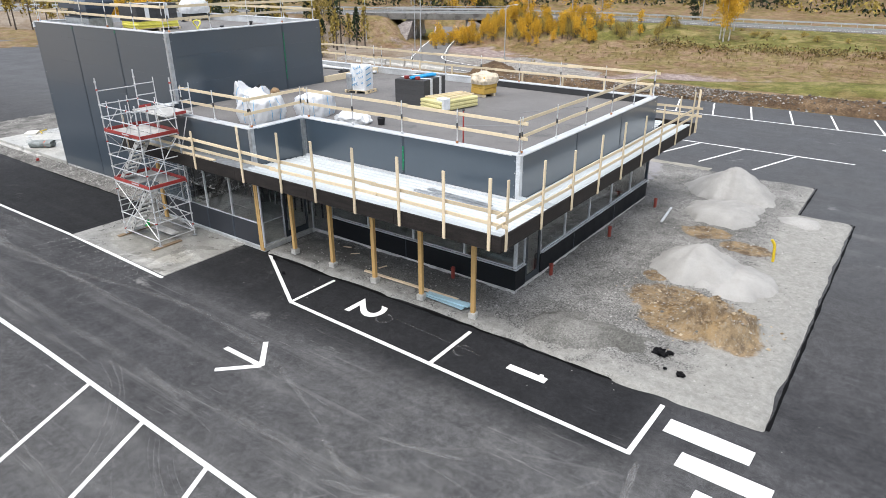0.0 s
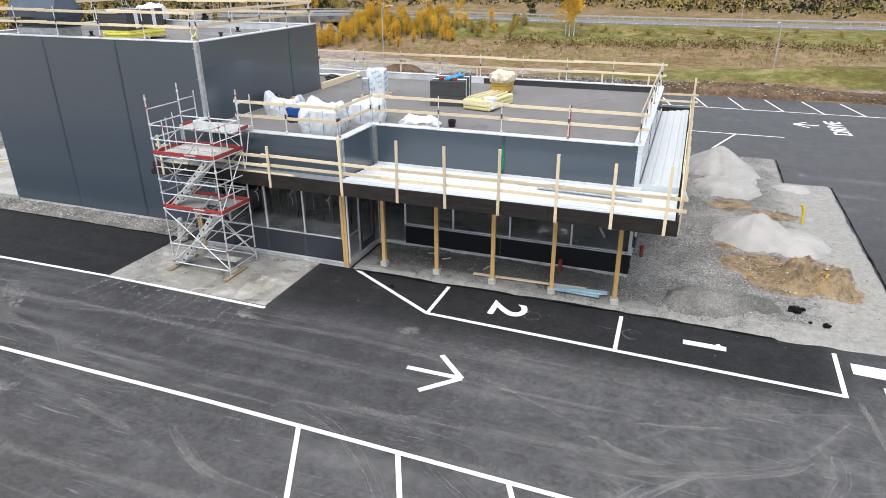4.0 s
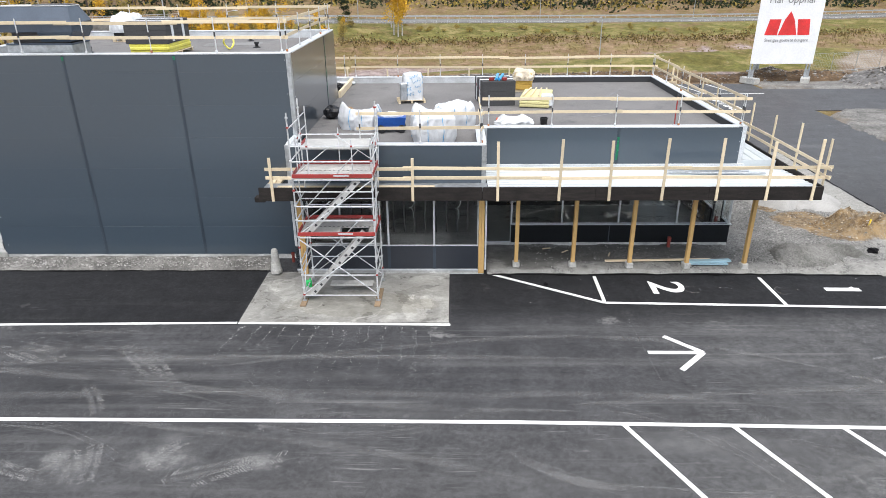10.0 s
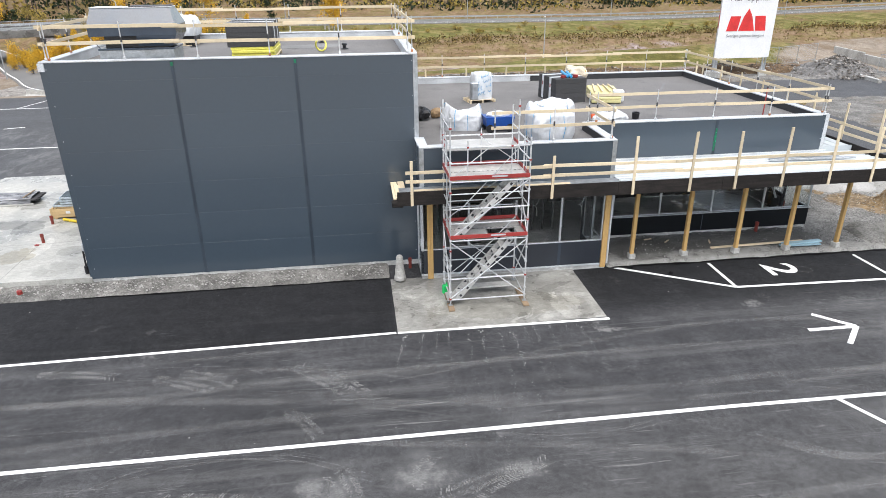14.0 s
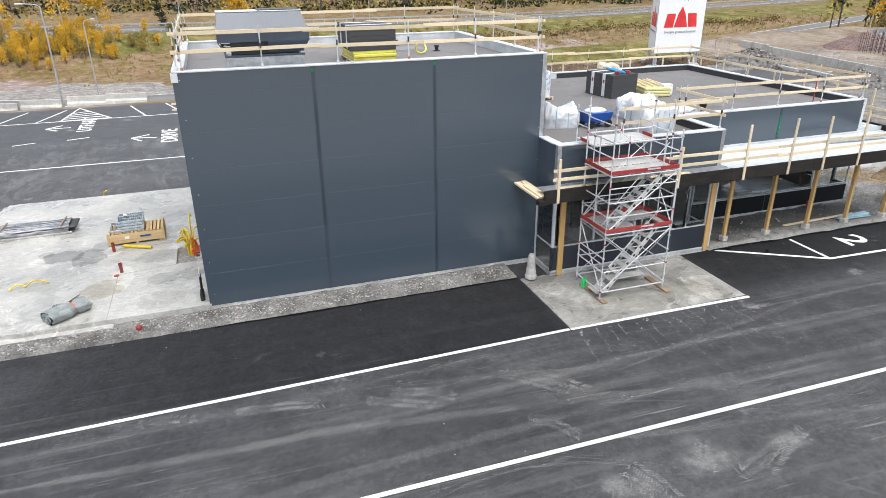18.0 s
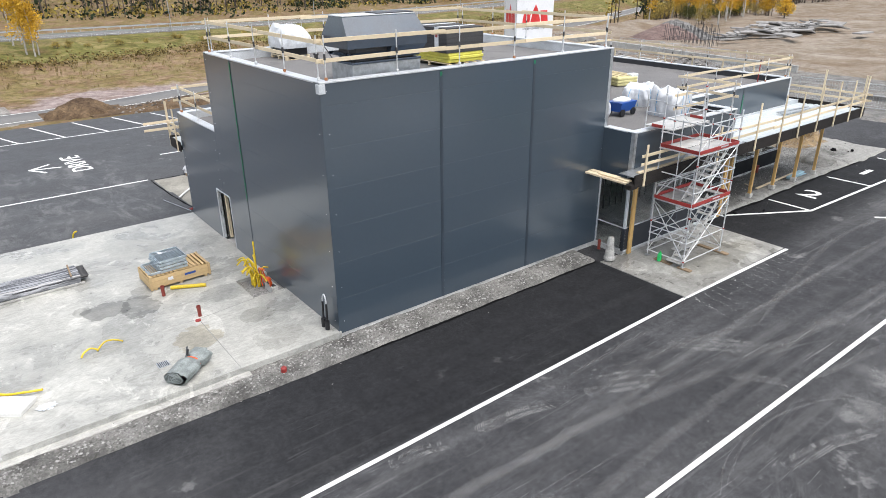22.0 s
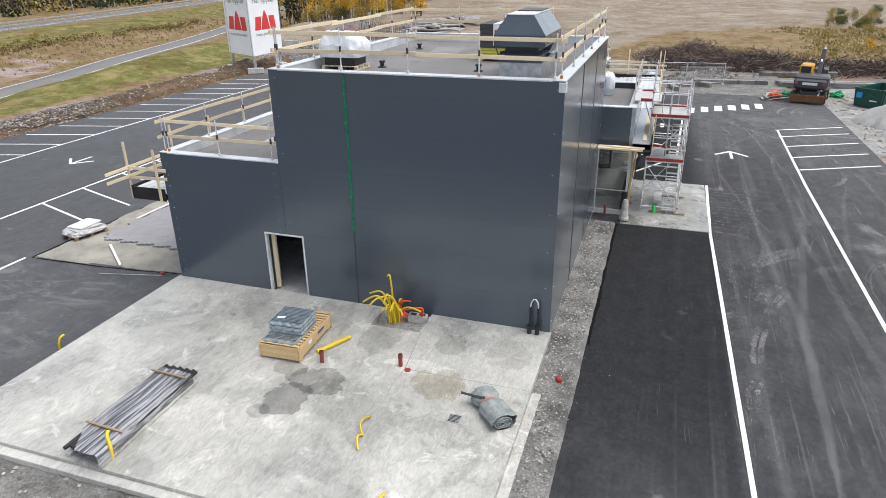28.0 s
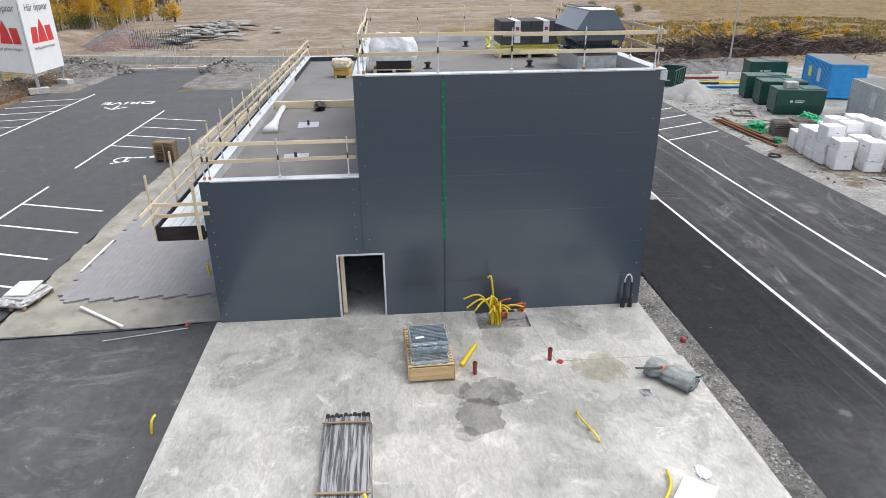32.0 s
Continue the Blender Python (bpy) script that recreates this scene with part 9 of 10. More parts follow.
# ---- excavator ----
EXO = surf("ochre machine paint", (0.55, 0.27, 0.02), 0.45)
EXD = surf("charcoal machine paint", (0.035, 0.036, 0.04), 0.45)
ex = thing("wheeled_excavator", (5.6, 2.05, 0), "dark grey wheeled excavator with an ochre cab, seen from behind", "excavator", turn=-15)
for x in (-1.1, 1.4):
    for y in (-1.05, 1.05):
        w = part("wheel", Geo().tube((x, y - 0.25, 0.5), (x, y + 0.25, 0.5), 0.5, 18), BLACK, ex)
        part("hub", Geo().tube((x, y - 0.26, 0.5), (x, y + 0.26, 0.5), 0.24, 12), EXO, w)
part("undercarriage", Geo().box((0.1, 0, 0.8), (3.6, 1.3, 0.45), None, 0.05), EXD, ex)
part("dozer_blade", Geo().box((-2.0, 0, 0.45), (0.15, 2.5, 0.6), None, 0.03), RUST, ex, "worn rusty blade")
part("turntable", Geo().lathe((0, 0, 1.0), ((0.7, 0), (0.7, 0.25)), 18), EXD, ex)
part("engine_house", Geo().box((-0.9, -0.05, 1.75), (1.9, 2.45, 1.0), None, 0.15), EXD, ex)
part("counterweight", Geo().box((-1.85, 0, 1.6), (0.4, 2.4, 0.8), None, 0.15), EXD, ex)
part("mark_bar", Geo().box((-2.06, 0, 1.65), (0.01, 1.1, 0.2)), FLASH, ex, "white printed bar")
for y in (-1.0, 1.0):
    part("tail_light", Geo().box((-2.06, y, 1.7), (0.02, 0.18, 0.25), None, 0.01), RED, ex)
cab = part("cab", Geo().box((0.75, 0.65, 2.05), (1.5, 1.0, 1.7), None, 0.12), EXO, ex, "ochre cab")
part("cab_window", Geo().box((-0.01, 0.65, 2.4), (0.02, 0.75, 0.7)).box((0.75, 1.16, 2.35), (1.1, 0.02, 0.85)).box((1.51, 0.65, 2.3), (0.02, 0.8, 1.0)), BLACK, cab, "dark cab glass")
part("boom", Geo().beam((0.9, -0.25, 1.7), (2.3, -0.25, 3.9), 0.32, 0.5, 0.04), EXD, ex)
part("stick", Geo().beam((2.2, -0.25, 3.9), (3.9, -0.25, 2.2), 0.26, 0.36, 0.03), EXD, ex)
part("ram", Geo().tube((1.4, -0.25, 3.0), (2.7, -0.25, 4.0), 0.08, 10), STEEL, ex)
part("bucket", Geo().prism([(3.6, 1.0), (4.5, 1.1), (4.6, 1.7), (4.1, 2.3), (3.8, 2.1)], "y", -0.75, 0.25), EXD, ex)

# ---- rebar mats, fence panels and rubble to the north-east ----
t = thing("rebar_mesh", (39.0, 55.6, land(39, 55.6)), "rows of upright rusty reinforcing bars", "reinforcement", turn=87)
for i in range(52):
    row, k = divmod(i, 26)
    x = -4.0 + 0.32 * k + 0.1 * row
    part("bar", Geo().tube((x, -1.6 * row + 0.12 * math.sin(i * 3), -0.2), (x + 0.08 * math.sin(i), -1.6 * row + 0.12 * math.sin(i * 3), 2.5 + 0.3 * math.sin(i * 1.7)), 0.026, 5), DARKSTEEL, t)
for z in (0.6, 1.7):
    for row in (0, 1):
        part("cross_bar", Geo().tube((-4.1, -1.6 * row, z), (4.2, -1.6 * row, z), 0.022, 5), DARKSTEEL, t)


def fence_panel(x, y, turn):
    t = thing("fence_panel", (x, y, land(x, y) if abs(x) > 14 else 0.08), "galvanised wire mesh site fence panel on block feet", "fence panel", "site fence", turn=turn)
    part("frame", Geo().tube((-1.7, 0, 0.1), (-1.7, 0, 2.0), 0.025, 6).tube((1.7, 0, 0.1), (1.7, 0, 2.0), 0.025, 6).tube((-1.7, 0, 2.0), (1.7, 0, 2.0), 0.025, 6).tube((-1.7, 0, 0.2), (1.7, 0, 0.2), 0.025, 6), GALV, t)
    g = Geo()
    for i in range(16):
        g.box((-1.6 + 0.21 * i, 0, 1.1), (0.008, 0.008, 1.8))
    for i in range(7):
        g.box((0, 0, 0.35 + 0.25 * i), (3.4, 0.008, 0.008))
    part("wire_mesh", g, GALV, t)
    for s in (-1.7, 1.7):
        part("foot", Geo().box((s, 0, 0.07), (0.22, 0.65, 0.14), None, 0.02), CONC, t)


for i in range(6):
    fence_panel(25.0 - 0.55 * i, 54.5 - 3.4 * i, -81)
for i in range(3):
    fence_panel(16.5 + 3.2 * i, 62.8 + 1.2 * i, 20)
for i in range(5):
    fence_panel(9.6 + 0.4 * i, 24.0 - 3.45 * i, -84)
rnd = random.Random(77)
g = Geo()
for i in range(70):
    x, y = 66 + rnd.gauss(0, 7), 56 + rnd.gauss(0, 3)
    g.box((x, y, land(x, y) + 0.35 + rnd.random() * 0.9), (rnd.uniform(2, 5), rnd.uniform(0.6, 1.6), 0.18), Matrix.Rotation(rnd.uniform(0, 6), 3, "Z") @ Matrix.Rotation(rnd.uniform(-0.35, 0.35), 3, "X"))
solo("scrap_pile", g, surf("grey scrap", (0.24, 0.23, 0.22), 0.8), "pile of grey broken slabs and planks", "scrap pile", "stuff")

# ---- brush, shrubs, trees ----
BRUSH = Nodes("dead brush")
BRUSH = BRUSH.out(BRUSH.mix(BRUSH.math("POWER", BRUSH.island(), 4.0), (0.030, 0.017, 0.013), (0.34, 0.28, 0.24)), 0.95)
rnd = random.Random(31)
g = Geo()


def stick(g, x, y, z, l, r, up=0.5):
    a, e = rnd.uniform(0, 2 * PI), rnd.uniform(-0.1, up)
    d = Vector((math.cos(a) * math.cos(e), math.sin(a) * math.cos(e), math.sin(e))) * l
    p = Vector((x, y, z))
    g.pipe([p, p + d * 0.5 + Vector((rnd.gauss(0, 0.05), rnd.gauss(0, 0.05), rnd.gauss(0, 0.05))) * l, p + d], r, 3, r * 0.4, False)


def brush_bed(x, y):
    s = (16 - y) / 58
    d = abs(x - 22.5 - 5 * s) / (3.4 + nz(x, y, 0.3, 4))
    k = max(0, 1 - d) * smooth(-0.03, 0.04, s) * smooth(1.04, 0.95, s)
    k *= 1 + 1.1 * math.exp(-((y + 23) / 6) ** 2) + 0.5 * math.exp(-((y - 4) / 6) ** 2)
    return land(x, y) - 0.1 + 1.1 * k ** 0.6 * (0.8 + 0.6 * nz(0, y, 0.25, 2)) + 0.45 * fbm(x, y, 0.9, 3) * min(1, 3 * k) - (0.2 if k == 0 else 0) \
        + max(0.0, 2.0 * math.exp(-((x - 31) / 4.2) ** 2 - ((y - 11) / 5.0) ** 2) - 0.25) * (1 + 0.4 * nz(x, y, 0.5, 6) + 0.25 * nz(x, y, 1.4, 8))


for i in range(10500):
    s = rnd.random()
    y = 16 - 58 * s + rnd.gauss(0, 1.5)
    x = 22.5 + 5 * s + rnd.gauss(0, 2.2)
    h_ = (2.1 + 1.7 * math.exp(-((y + 23) / 5) ** 2)) * math.exp(-((x - 22.5 - 5 * s) / 2.2) ** 2) * (0.7 + 0.5 * nz(0, y, 0.25, 2))
    stick(g, x, y, max(land(x, y), brush_bed(x, y)) + rnd.random() ** 2 * max(0.1, 0.5 * h_), rnd.uniform(0.35, 1.3), rnd.choice((0.010, 0.015, 0.022, 0.04)), 0.9)
for i in range(2600):
    a, q = rnd.uniform(0, 2 * PI), rnd.random() ** 0.5
    x, y = 31 + math.cos(a) * q * 6.5, 11 + math.sin(a) * q * 7
    stick(g, x, y, max(land(x, y), brush_bed(x, y)) + rnd.random() ** 2 * 0.5, rnd.uniform(0.4, 1.4), rnd.choice((0.010, 0.015, 0.025)), 0.9)
for i in range(420):
    s = rnd.random()
    y, x = 16 - 58 * s + rnd.gauss(0, 1.5), 22.5 + 5 * s + rnd.gauss(0, 2.0)
    stick(g, x, y, max(land(x, y), brush_bed(x, y)) + rnd.random() * 0.6, rnd.uniform(0.9, 2.8), rnd.choice((0.03, 0.05, 0.08)), 0.35)
for i in range(160):
    y, x = -23 + rnd.gauss(0, 4.5), 25.9 + rnd.gauss(0, 1.6)
    stick(g, x, y, brush_bed(x, y) + rnd.random() * 0.9, rnd.uniform(1.5, 4.5), rnd.choice((0.04, 0.06, 0.10)), 0.5)
solo("brushwood_bank", g, BRUSH, "long bank of dead brown brushwood and roots", "brushwood", "stuff")


BROOD = gravel_mat("brush litter", (0.022, 0.016, 0.014), (0.085, 0.062, 0.05), 0, 5)
solo("brushwood_bank", Geo().grid(frange(14, 39, 0.5), frange(-46, 20, 0.5), brush_bed), BROOD, "brown litter of roots and twigs", "brushwood", "stuff")


def leaf_mat(name, a, b):
    m = Nodes(name)
    c = m.mix(m.island(), a, b)
    return m.out(m.mix(1, c, m.mix(m.random(), (0.8,) * 3, (1.15,) * 3), "MULTIPLY"), 0.8, 0, None, 0.2)


LEAFY = leaf_mat("yellow leaves", (0.44, 0.24, 0.02), (0.74, 0.47, 0.05))
LEAFO = leaf_mat("olive leaves", (0.18, 0.135, 0.04), (0.42, 0.32, 0.08))
LEAFG = leaf_mat("dull green leaves", (0.045, 0.06, 0.016), (0.14, 0.14, 0.035))
NEEDLE = leaf_mat("dark needles", (0.010, 0.020, 0.010), (0.035, 0.05, 0.022))
BARK = surf("birch bark", (0.42, 0.40, 0.37), 0.85, 0, 3, 0.3, 20, 0.3)
DARKBARK = surf("dark bark", (0.075, 0.06, 0.05), 0.95, 0, 3, 0.3, 20, 0.3)


def leaf(g, p, s, r):
    a = Vector((r.gauss(0, 1), r.gauss(0, 1), r.gauss(0, 0.7))).normalized()
    b = a.orthogonal().normalized()
    b = (Matrix.Rotation(r.uniform(0, 6.28), 3, a) @ b)
    c = a.cross(b)
    g.add([p - b * s, p + c * s * 0.55, p + b * s, p - c * s * 0.55], [(0, 1, 2, 3)])


def tree(name, label, cat, hgt, spread, leaves, lsize, lmat, bark, seed, low=0.25, stems=1):
    r = random.Random(seed)
    t = thing(name, (0, 0, -500), label, cat)
    trunk, crown = Geo(), Geo()
    tips = []
    for s in range(stems):
        ox, oy = (r.gauss(0, spread * 0.25), r.gauss(0, spread * 0.25)) if stems > 1 else (0, 0)
        h_ = hgt * r.uniform(0.7, 1.0) if stems > 1 else hgt
        pts = [Vector((ox + r.gauss(0, 0.03) * h_ * k / 6, oy + r.gauss(0, 0.03) * h_ * k / 6, h_ * k / 6)) for k in range(7)]
        trunk.pipe(pts, 0.014 * h_ + 0.02, 6, 0.01)
        for b in range(int(10 / stems ** 0.5) + 3):
            f = r.uniform(low, 0.97)
            i = min(5, int(f * 6))
            p = pts[i].lerp(pts[i + 1], f * 6 - i)
            a = r.uniform(0, 2 * PI)
            l = spread * (1.05 - f * 0.75) * r.uniform(0.5, 1.0)
            q = p + Vector((math.cos(a) * l, math.sin(a) * l, l * r.uniform(0.15, 0.9)))
            mid = p.lerp(q, 0.5) + Vector((0, 0, -0.06 * l))
            trunk.pipe([p, mid, q], 0.006 * h_ + 0.006, 4, 0.006, False)
            tips += [mid, q, p.lerp(q, 0.75), q + Vector((r.gauss(0, 0.2), r.gauss(0, 0.2), r.gauss(0, 0.2))) * l]
        tips.append(pts[-1])
    for k in range(leaves):
        c_ = r.choice(tips)
        sp_ = spread * 0.20
        leaf(crown, c_ + Vector((r.gauss(0, sp_), r.gauss(0, sp_), r.gauss(0, sp_ * 0.8))), lsize * r.uniform(0.6, 1.3), r)
    part("trunk", trunk, bark, t)
    part("crown", crown, lmat, t)
    return t


def plant(kinds, spots, group, size=1.0, tall=1.0):
    r = random.Random(len(spots))
    for k, (x, y) in enumerate(spots):
        src = kinds[k % len(kinds)]
        m4 = Matrix.Translation((x, y, land(x, y) - 0.1)) @ Matrix.Rotation(r.uniform(0, 6.28), 4, "Z")
        ob = copy_thing(src, m4)
        s = r.uniform(0.75, 1.2) * size
        ob.scale = (s / tall, s / tall, s * tall * r.uniform(0.8, 1.15))
        ob["group"] = group


birches = [tree("birch_tree", "slender birch with golden autumn leaves", "tree", 9.5, 2.4, 1500, 0.16, LEAFY, BARK, s) for s in (1, 2, 3)]
bushes = [tree("autumn_shrub", "many-stemmed shrub with yellow autumn leaves", "shrub", 4.4, 1.8, 900, 0.15, LEAFY, DARKBARK, s, 0.2, 5) for s in (4, 5)]
bushes += [tree("autumn_shrub", "many-stemmed olive-brown shrub, half bare", "shrub", 3.6, 1.7, 700, 0.14, LEAFO, DARKBARK, s, 0.2, 5) for s in (6, 7)]
greens = [tree("low_shrub", "dull green low shrub", "shrub", 2.2, 1.8, 700, 0.14, LEAFG, DARKBARK, s, 0.1, 6) for s in (8,)]
rnd = random.Random(41)
spots = []
for i in range(160):                        # thicket below the main road
    f = rnd.random() * 0.74
    spots.append((-84 + 38 * f + rnd.gauss(0, 2), 113 + 17 * f + rnd.gauss(0, 3.0)))
plant([bushes[0], bushes[1], bushes[0], bushes[3]], spots[:125], "shrubs below the road", 0.60, 1.22)
plant([bushes[3], bushes[0], greens[0], bushes[2]], [(-66 + 26 * k / 26 + rnd.gauss(0, 2), 122 + 12 * k / 26 + rnd.gauss(0, 3)) for k in range(26)], "shrubs below the road", 0.6, 1.2)
plant([bushes[2], bushes[3]], [(-36 + 2.6 * i + rnd.gauss(0, 5), 136 + 0.12 * i + rnd.gauss(0, 1.2)) for i in range(34)], "shrubs below the road", 0.34, 0.8)
plant([birches[1], birches[2]], [(-32.6, 130), (-31.9, 131), (-33.6, 131.5)], "birches below the road", 0.95)
plant(birches, [(-34.6, 137.5), (-62, 128), (-33.2, 139), (-57, 131), (-70, 124)], "birches below the road")
plant(birches, [(85 + rnd.gauss(0, 6), 82 + rnd.gauss(0, 4)) for i in range(13)] + [(100 + rnd.gauss(0, 12), 84 + rnd.gauss(0, 5)) for i in range(10)], "birches by the field")
plant([bushes[2], bushes[3], greens[0], bushes[0]], [(92 + rnd.gauss(0, 14), 84 + rnd.gauss(0, 6)) for i in range(30)], "shrubs by the field")
plant([bushes[0], bushes[3], bushes[2], greens[0], bushes[1]], [(50 + rnd.gauss(0, 10), -40 + rnd.gauss(0, 15)) for i in range(95)], "shrubs beyond the yard", 0.36, 0.8)
plant([greens[0], bushes[2]], [(92 + rnd.gauss(0, 8), -22 + rnd.gauss(0, 6)) for i in range(24)], "shrubs beyond the yard", 0.6)
plant([birches[0], bushes[0], bushes[2]], [(-88 + rnd.gauss(0, 3), 46 + rnd.gauss(0, 4)) for i in range(7)] + [(-76 + rnd.gauss(0, 3), 38 + rnd.gauss(0, 3)) for i in range(6)], "shrubs by the west edge", 0.8)
plant([bushes[2], bushes[3]], [(-110 + rnd.gauss(0, 9), 96 + rnd.gauss(0, 8)) for i in range(20)], "shrubs by the bridge")
for i, k in enumerate(birches + bushes + greens):
    x, y = -128 + 5 * i, 158 + 3 * (i % 3)
    k.location = (x, y, land(x, y) - 0.1)

g = Geo()                                          # a line of low scrub on the slope, too far off to tell apart
for i in range(420):
    x = -44 + 150 * rnd.random()
    y = 127.5 + 0.12 * x + rnd.gauss(0, 1.6)
    z = land(x, y)
    for k in range(14):
        leaf(g, Vector((x + rnd.gauss(0, 0.5), y + rnd.gauss(0, 0.5), z + abs(rnd.gauss(0.2, 0.45)))), rnd.uniform(0.12, 0.3), rnd)
solo("scrub_line", g, leaf_mat("brown scrub", (0.055, 0.045, 0.02), (0.24, 0.17, 0.06)), "line of low brown scrub on the slope", "scrub", "stuff")
# dry grass and low brush in tufts
g = Geo()
for i in range(1100):
    f = rnd.random()
    x = -60 + 190 * f
    y = 122 + 0.13 * x + rnd.gauss(0, 5.5)
    if near(R2, x, y)[0] < 4.5:
        continue
    z = land(x, y)
    for k in range(3):
        a = rnd.uniform(0, PI)
        s, h_ = rnd.uniform(0.05, 0.14), rnd.uniform(0.12, 0.5)
        dx, dy = math.cos(a) * s, math.sin(a) * s
        o = rnd.gauss(0, 0.25)
        g.add([(x - dx + o, y - dy, z - 0.1), (x + dx + o, y + dy, z - 0.1), (x + dx * 0.4 + o + rnd.gauss(0, 0.1), y + dy, z + h_), (x - dx * 0.5 + o, y - dy, z + h_ * 0.8)], [(0, 1, 2, 3)])
solo("dry_brush", g, leaf_mat("dry brush", (0.19, 0.14, 0.07), (0.34, 0.27, 0.13)), "band of dry brown brush on the slope", "brush", "stuff")
g = Geo()
for i in range(15000):
    x, y = rnd.uniform(26, 80), rnd.uniform(-75, 14)
    if y > 10 - 0.35 * (x - 26) + 14 * nz(x, y, 0.08, 3) or nz(x, y, 0.15, 8) < -0.15:
        continue
    z = land(x, y)
    for k in range(2):
        a = rnd.uniform(0, PI)
        s, h_ = rnd.uniform(0.12, 0.35), rnd.uniform(0.12, 0.42)
        dx, dy = math.cos(a) * s, math.sin(a) * s
        g.add([(x - dx, y - dy, z - 0.1), (x + dx, y + dy, z - 0.1), (x + dx * 0.6 + rnd.gauss(0, 0.12), y + dy * 0.6, z + h_)], [(0, 1, 2)])
solo("dry_grass", g, leaf_mat("dry grass", (0.24, 0.18, 0.075), (0.50, 0.39, 0.16)), "dry yellow grass beyond the brushwood", "grass", "stuff")

# far woods
g1, g2, g3 = Geo(), Geo(), Geo()
rnd = random.Random(53)


def far_tree(x, y, h_, leafy=False, n=46, ls=1.0):
    z = land(x, y) - 0.3
    g1.pipe([(x, y, z), (x + rnd.gauss(0, 0.15), y, z + h_ * 0.6), (x + rnd.gauss(0, 0.3), y, z + h_)], 0.16, 4, 0.03, False)
    gg = g3 if leafy else g2
    lo = 0.25 if rnd.random() < 0.45 else 0.5
    for k in range(n):
        f = lo + (1 - lo) * (k / n) ** 0.9
        w = (1.02 - f) * h_ * 0.24 + 0.25
        a = rnd.uniform(0, 2 * PI)
        p = Vector((x + math.cos(a) * w * rnd.uniform(0.1, 1), y + math.sin(a) * w * rnd.uniform(0.1, 1), z + h_ * f))
        leaf(gg, p, rnd.uniform(0.5, 1.1) * ls, rnd)


for i in range(640):
    x = rnd.uniform(-300, 330)
    y = 187 + 0.12 * x + abs(rnd.gauss(0, 22)) + 14 * smooth(10, -40, x) - 0.42 * max(0, -x - 60)
    if near(R1, x, y)[0] > 12:
        far_tree(x, y, rnd.uniform(11, 19))
for i in range(200):
    x, y = 96 + rnd.uniform(-8, 90), 92 + abs(rnd.gauss(0, 12))
    if near(R2, x, y)[0] > 8 and near(R1, x, y)[0] > 10:
        far_tree(x, y, rnd.uniform(9, 16), rnd.random() < 0.45, 80, 0.6)
for i in range(110):
    x = rnd.uniform(-150, -92)
    y = 112 + 0.45 * (x + 96) - abs(rnd.gauss(0, 12)) - 9
    if near(R2, x, y)[0] > 10 and near(R1, x, y)[0] > 8:
        far_tree(x, y, rnd.uniform(5, 11), rnd.random() < 0.6, 130, 0.38)
for i in range(1000):                      # undergrowth at the wood's edge
    x = rnd.uniform(-220, 300)
    y = 182 + 0.12 * x + abs(rnd.gauss(0, 18)) + 14 * smooth(10, -40, x) - 0.42 * max(0, -x - 60)
    if near(R1, x, y)[0] < 11:
        continue
    z, gg = land(x, y), (g2, g2, g3)[i % 3]
    for k in range(16):
        leaf(gg, Vector((x + rnd.gauss(0, 1.6), y + rnd.gauss(0, 1.0), z + abs(rnd.gauss(0, 1.1)))), rnd.uniform(0.3, 0.7), rnd)
solo("far_trunks", g1, DARKBARK, "trunks of the far wood", "wood", "stuff")
solo("far_conifers", g2, NEEDLE, "dark conifer crowns of the far wood", "wood", "stuff")
solo("far_leaf_trees", g3, LEAFO, "olive and yellow crowns in the far wood", "wood", "stuff")
sp_ = tree("spruce_tree", "small dark green spruce by the road", "tree", 6.5, 1.6, 1400, 0.16, NEEDLE, DARKBARK, 99, 0.05)
sp_.location = (-48.4, 163.4, land(-48.4, 163.4))

# ---- traces on the asphalt ----
DUST = Nodes("pale dust")
dc = DUST.mix(DUST.ramp(DUST.noise(18, 5, 0.7), 0.3, 0.7), (0.16, 0.16, 0.16), (0.32, 0.317, 0.313))
hole = DUST.ramp(DUST.noise(30, 6, 0.85), 0.40, 0.54)
DUST.out(dc, 0.95)
DUST.put(DUST.b.inputs["Alpha"], DUST.math("MULTIPLY", hole, 0.42))
DUST = DUST.m
TREAD = Nodes("tread dust")
th = TREAD.ramp(TREAD.noise(22, 6, 0.85), 0.34, 0.56)
TREAD.out(TREAD.mix(TREAD.noise(3, 4), (0.18, 0.18, 0.178), (0.32, 0.318, 0.314)), 0.95)
TREAD.put(TREAD.b.inputs["Alpha"], TREAD.math("MULTIPLY", th, TREAD.ramp(TREAD.noise(0.9, 4), 0.32, 0.6, 0.22, 0.78)))
TREAD = TREAD.m
rnd = random.Random(9)


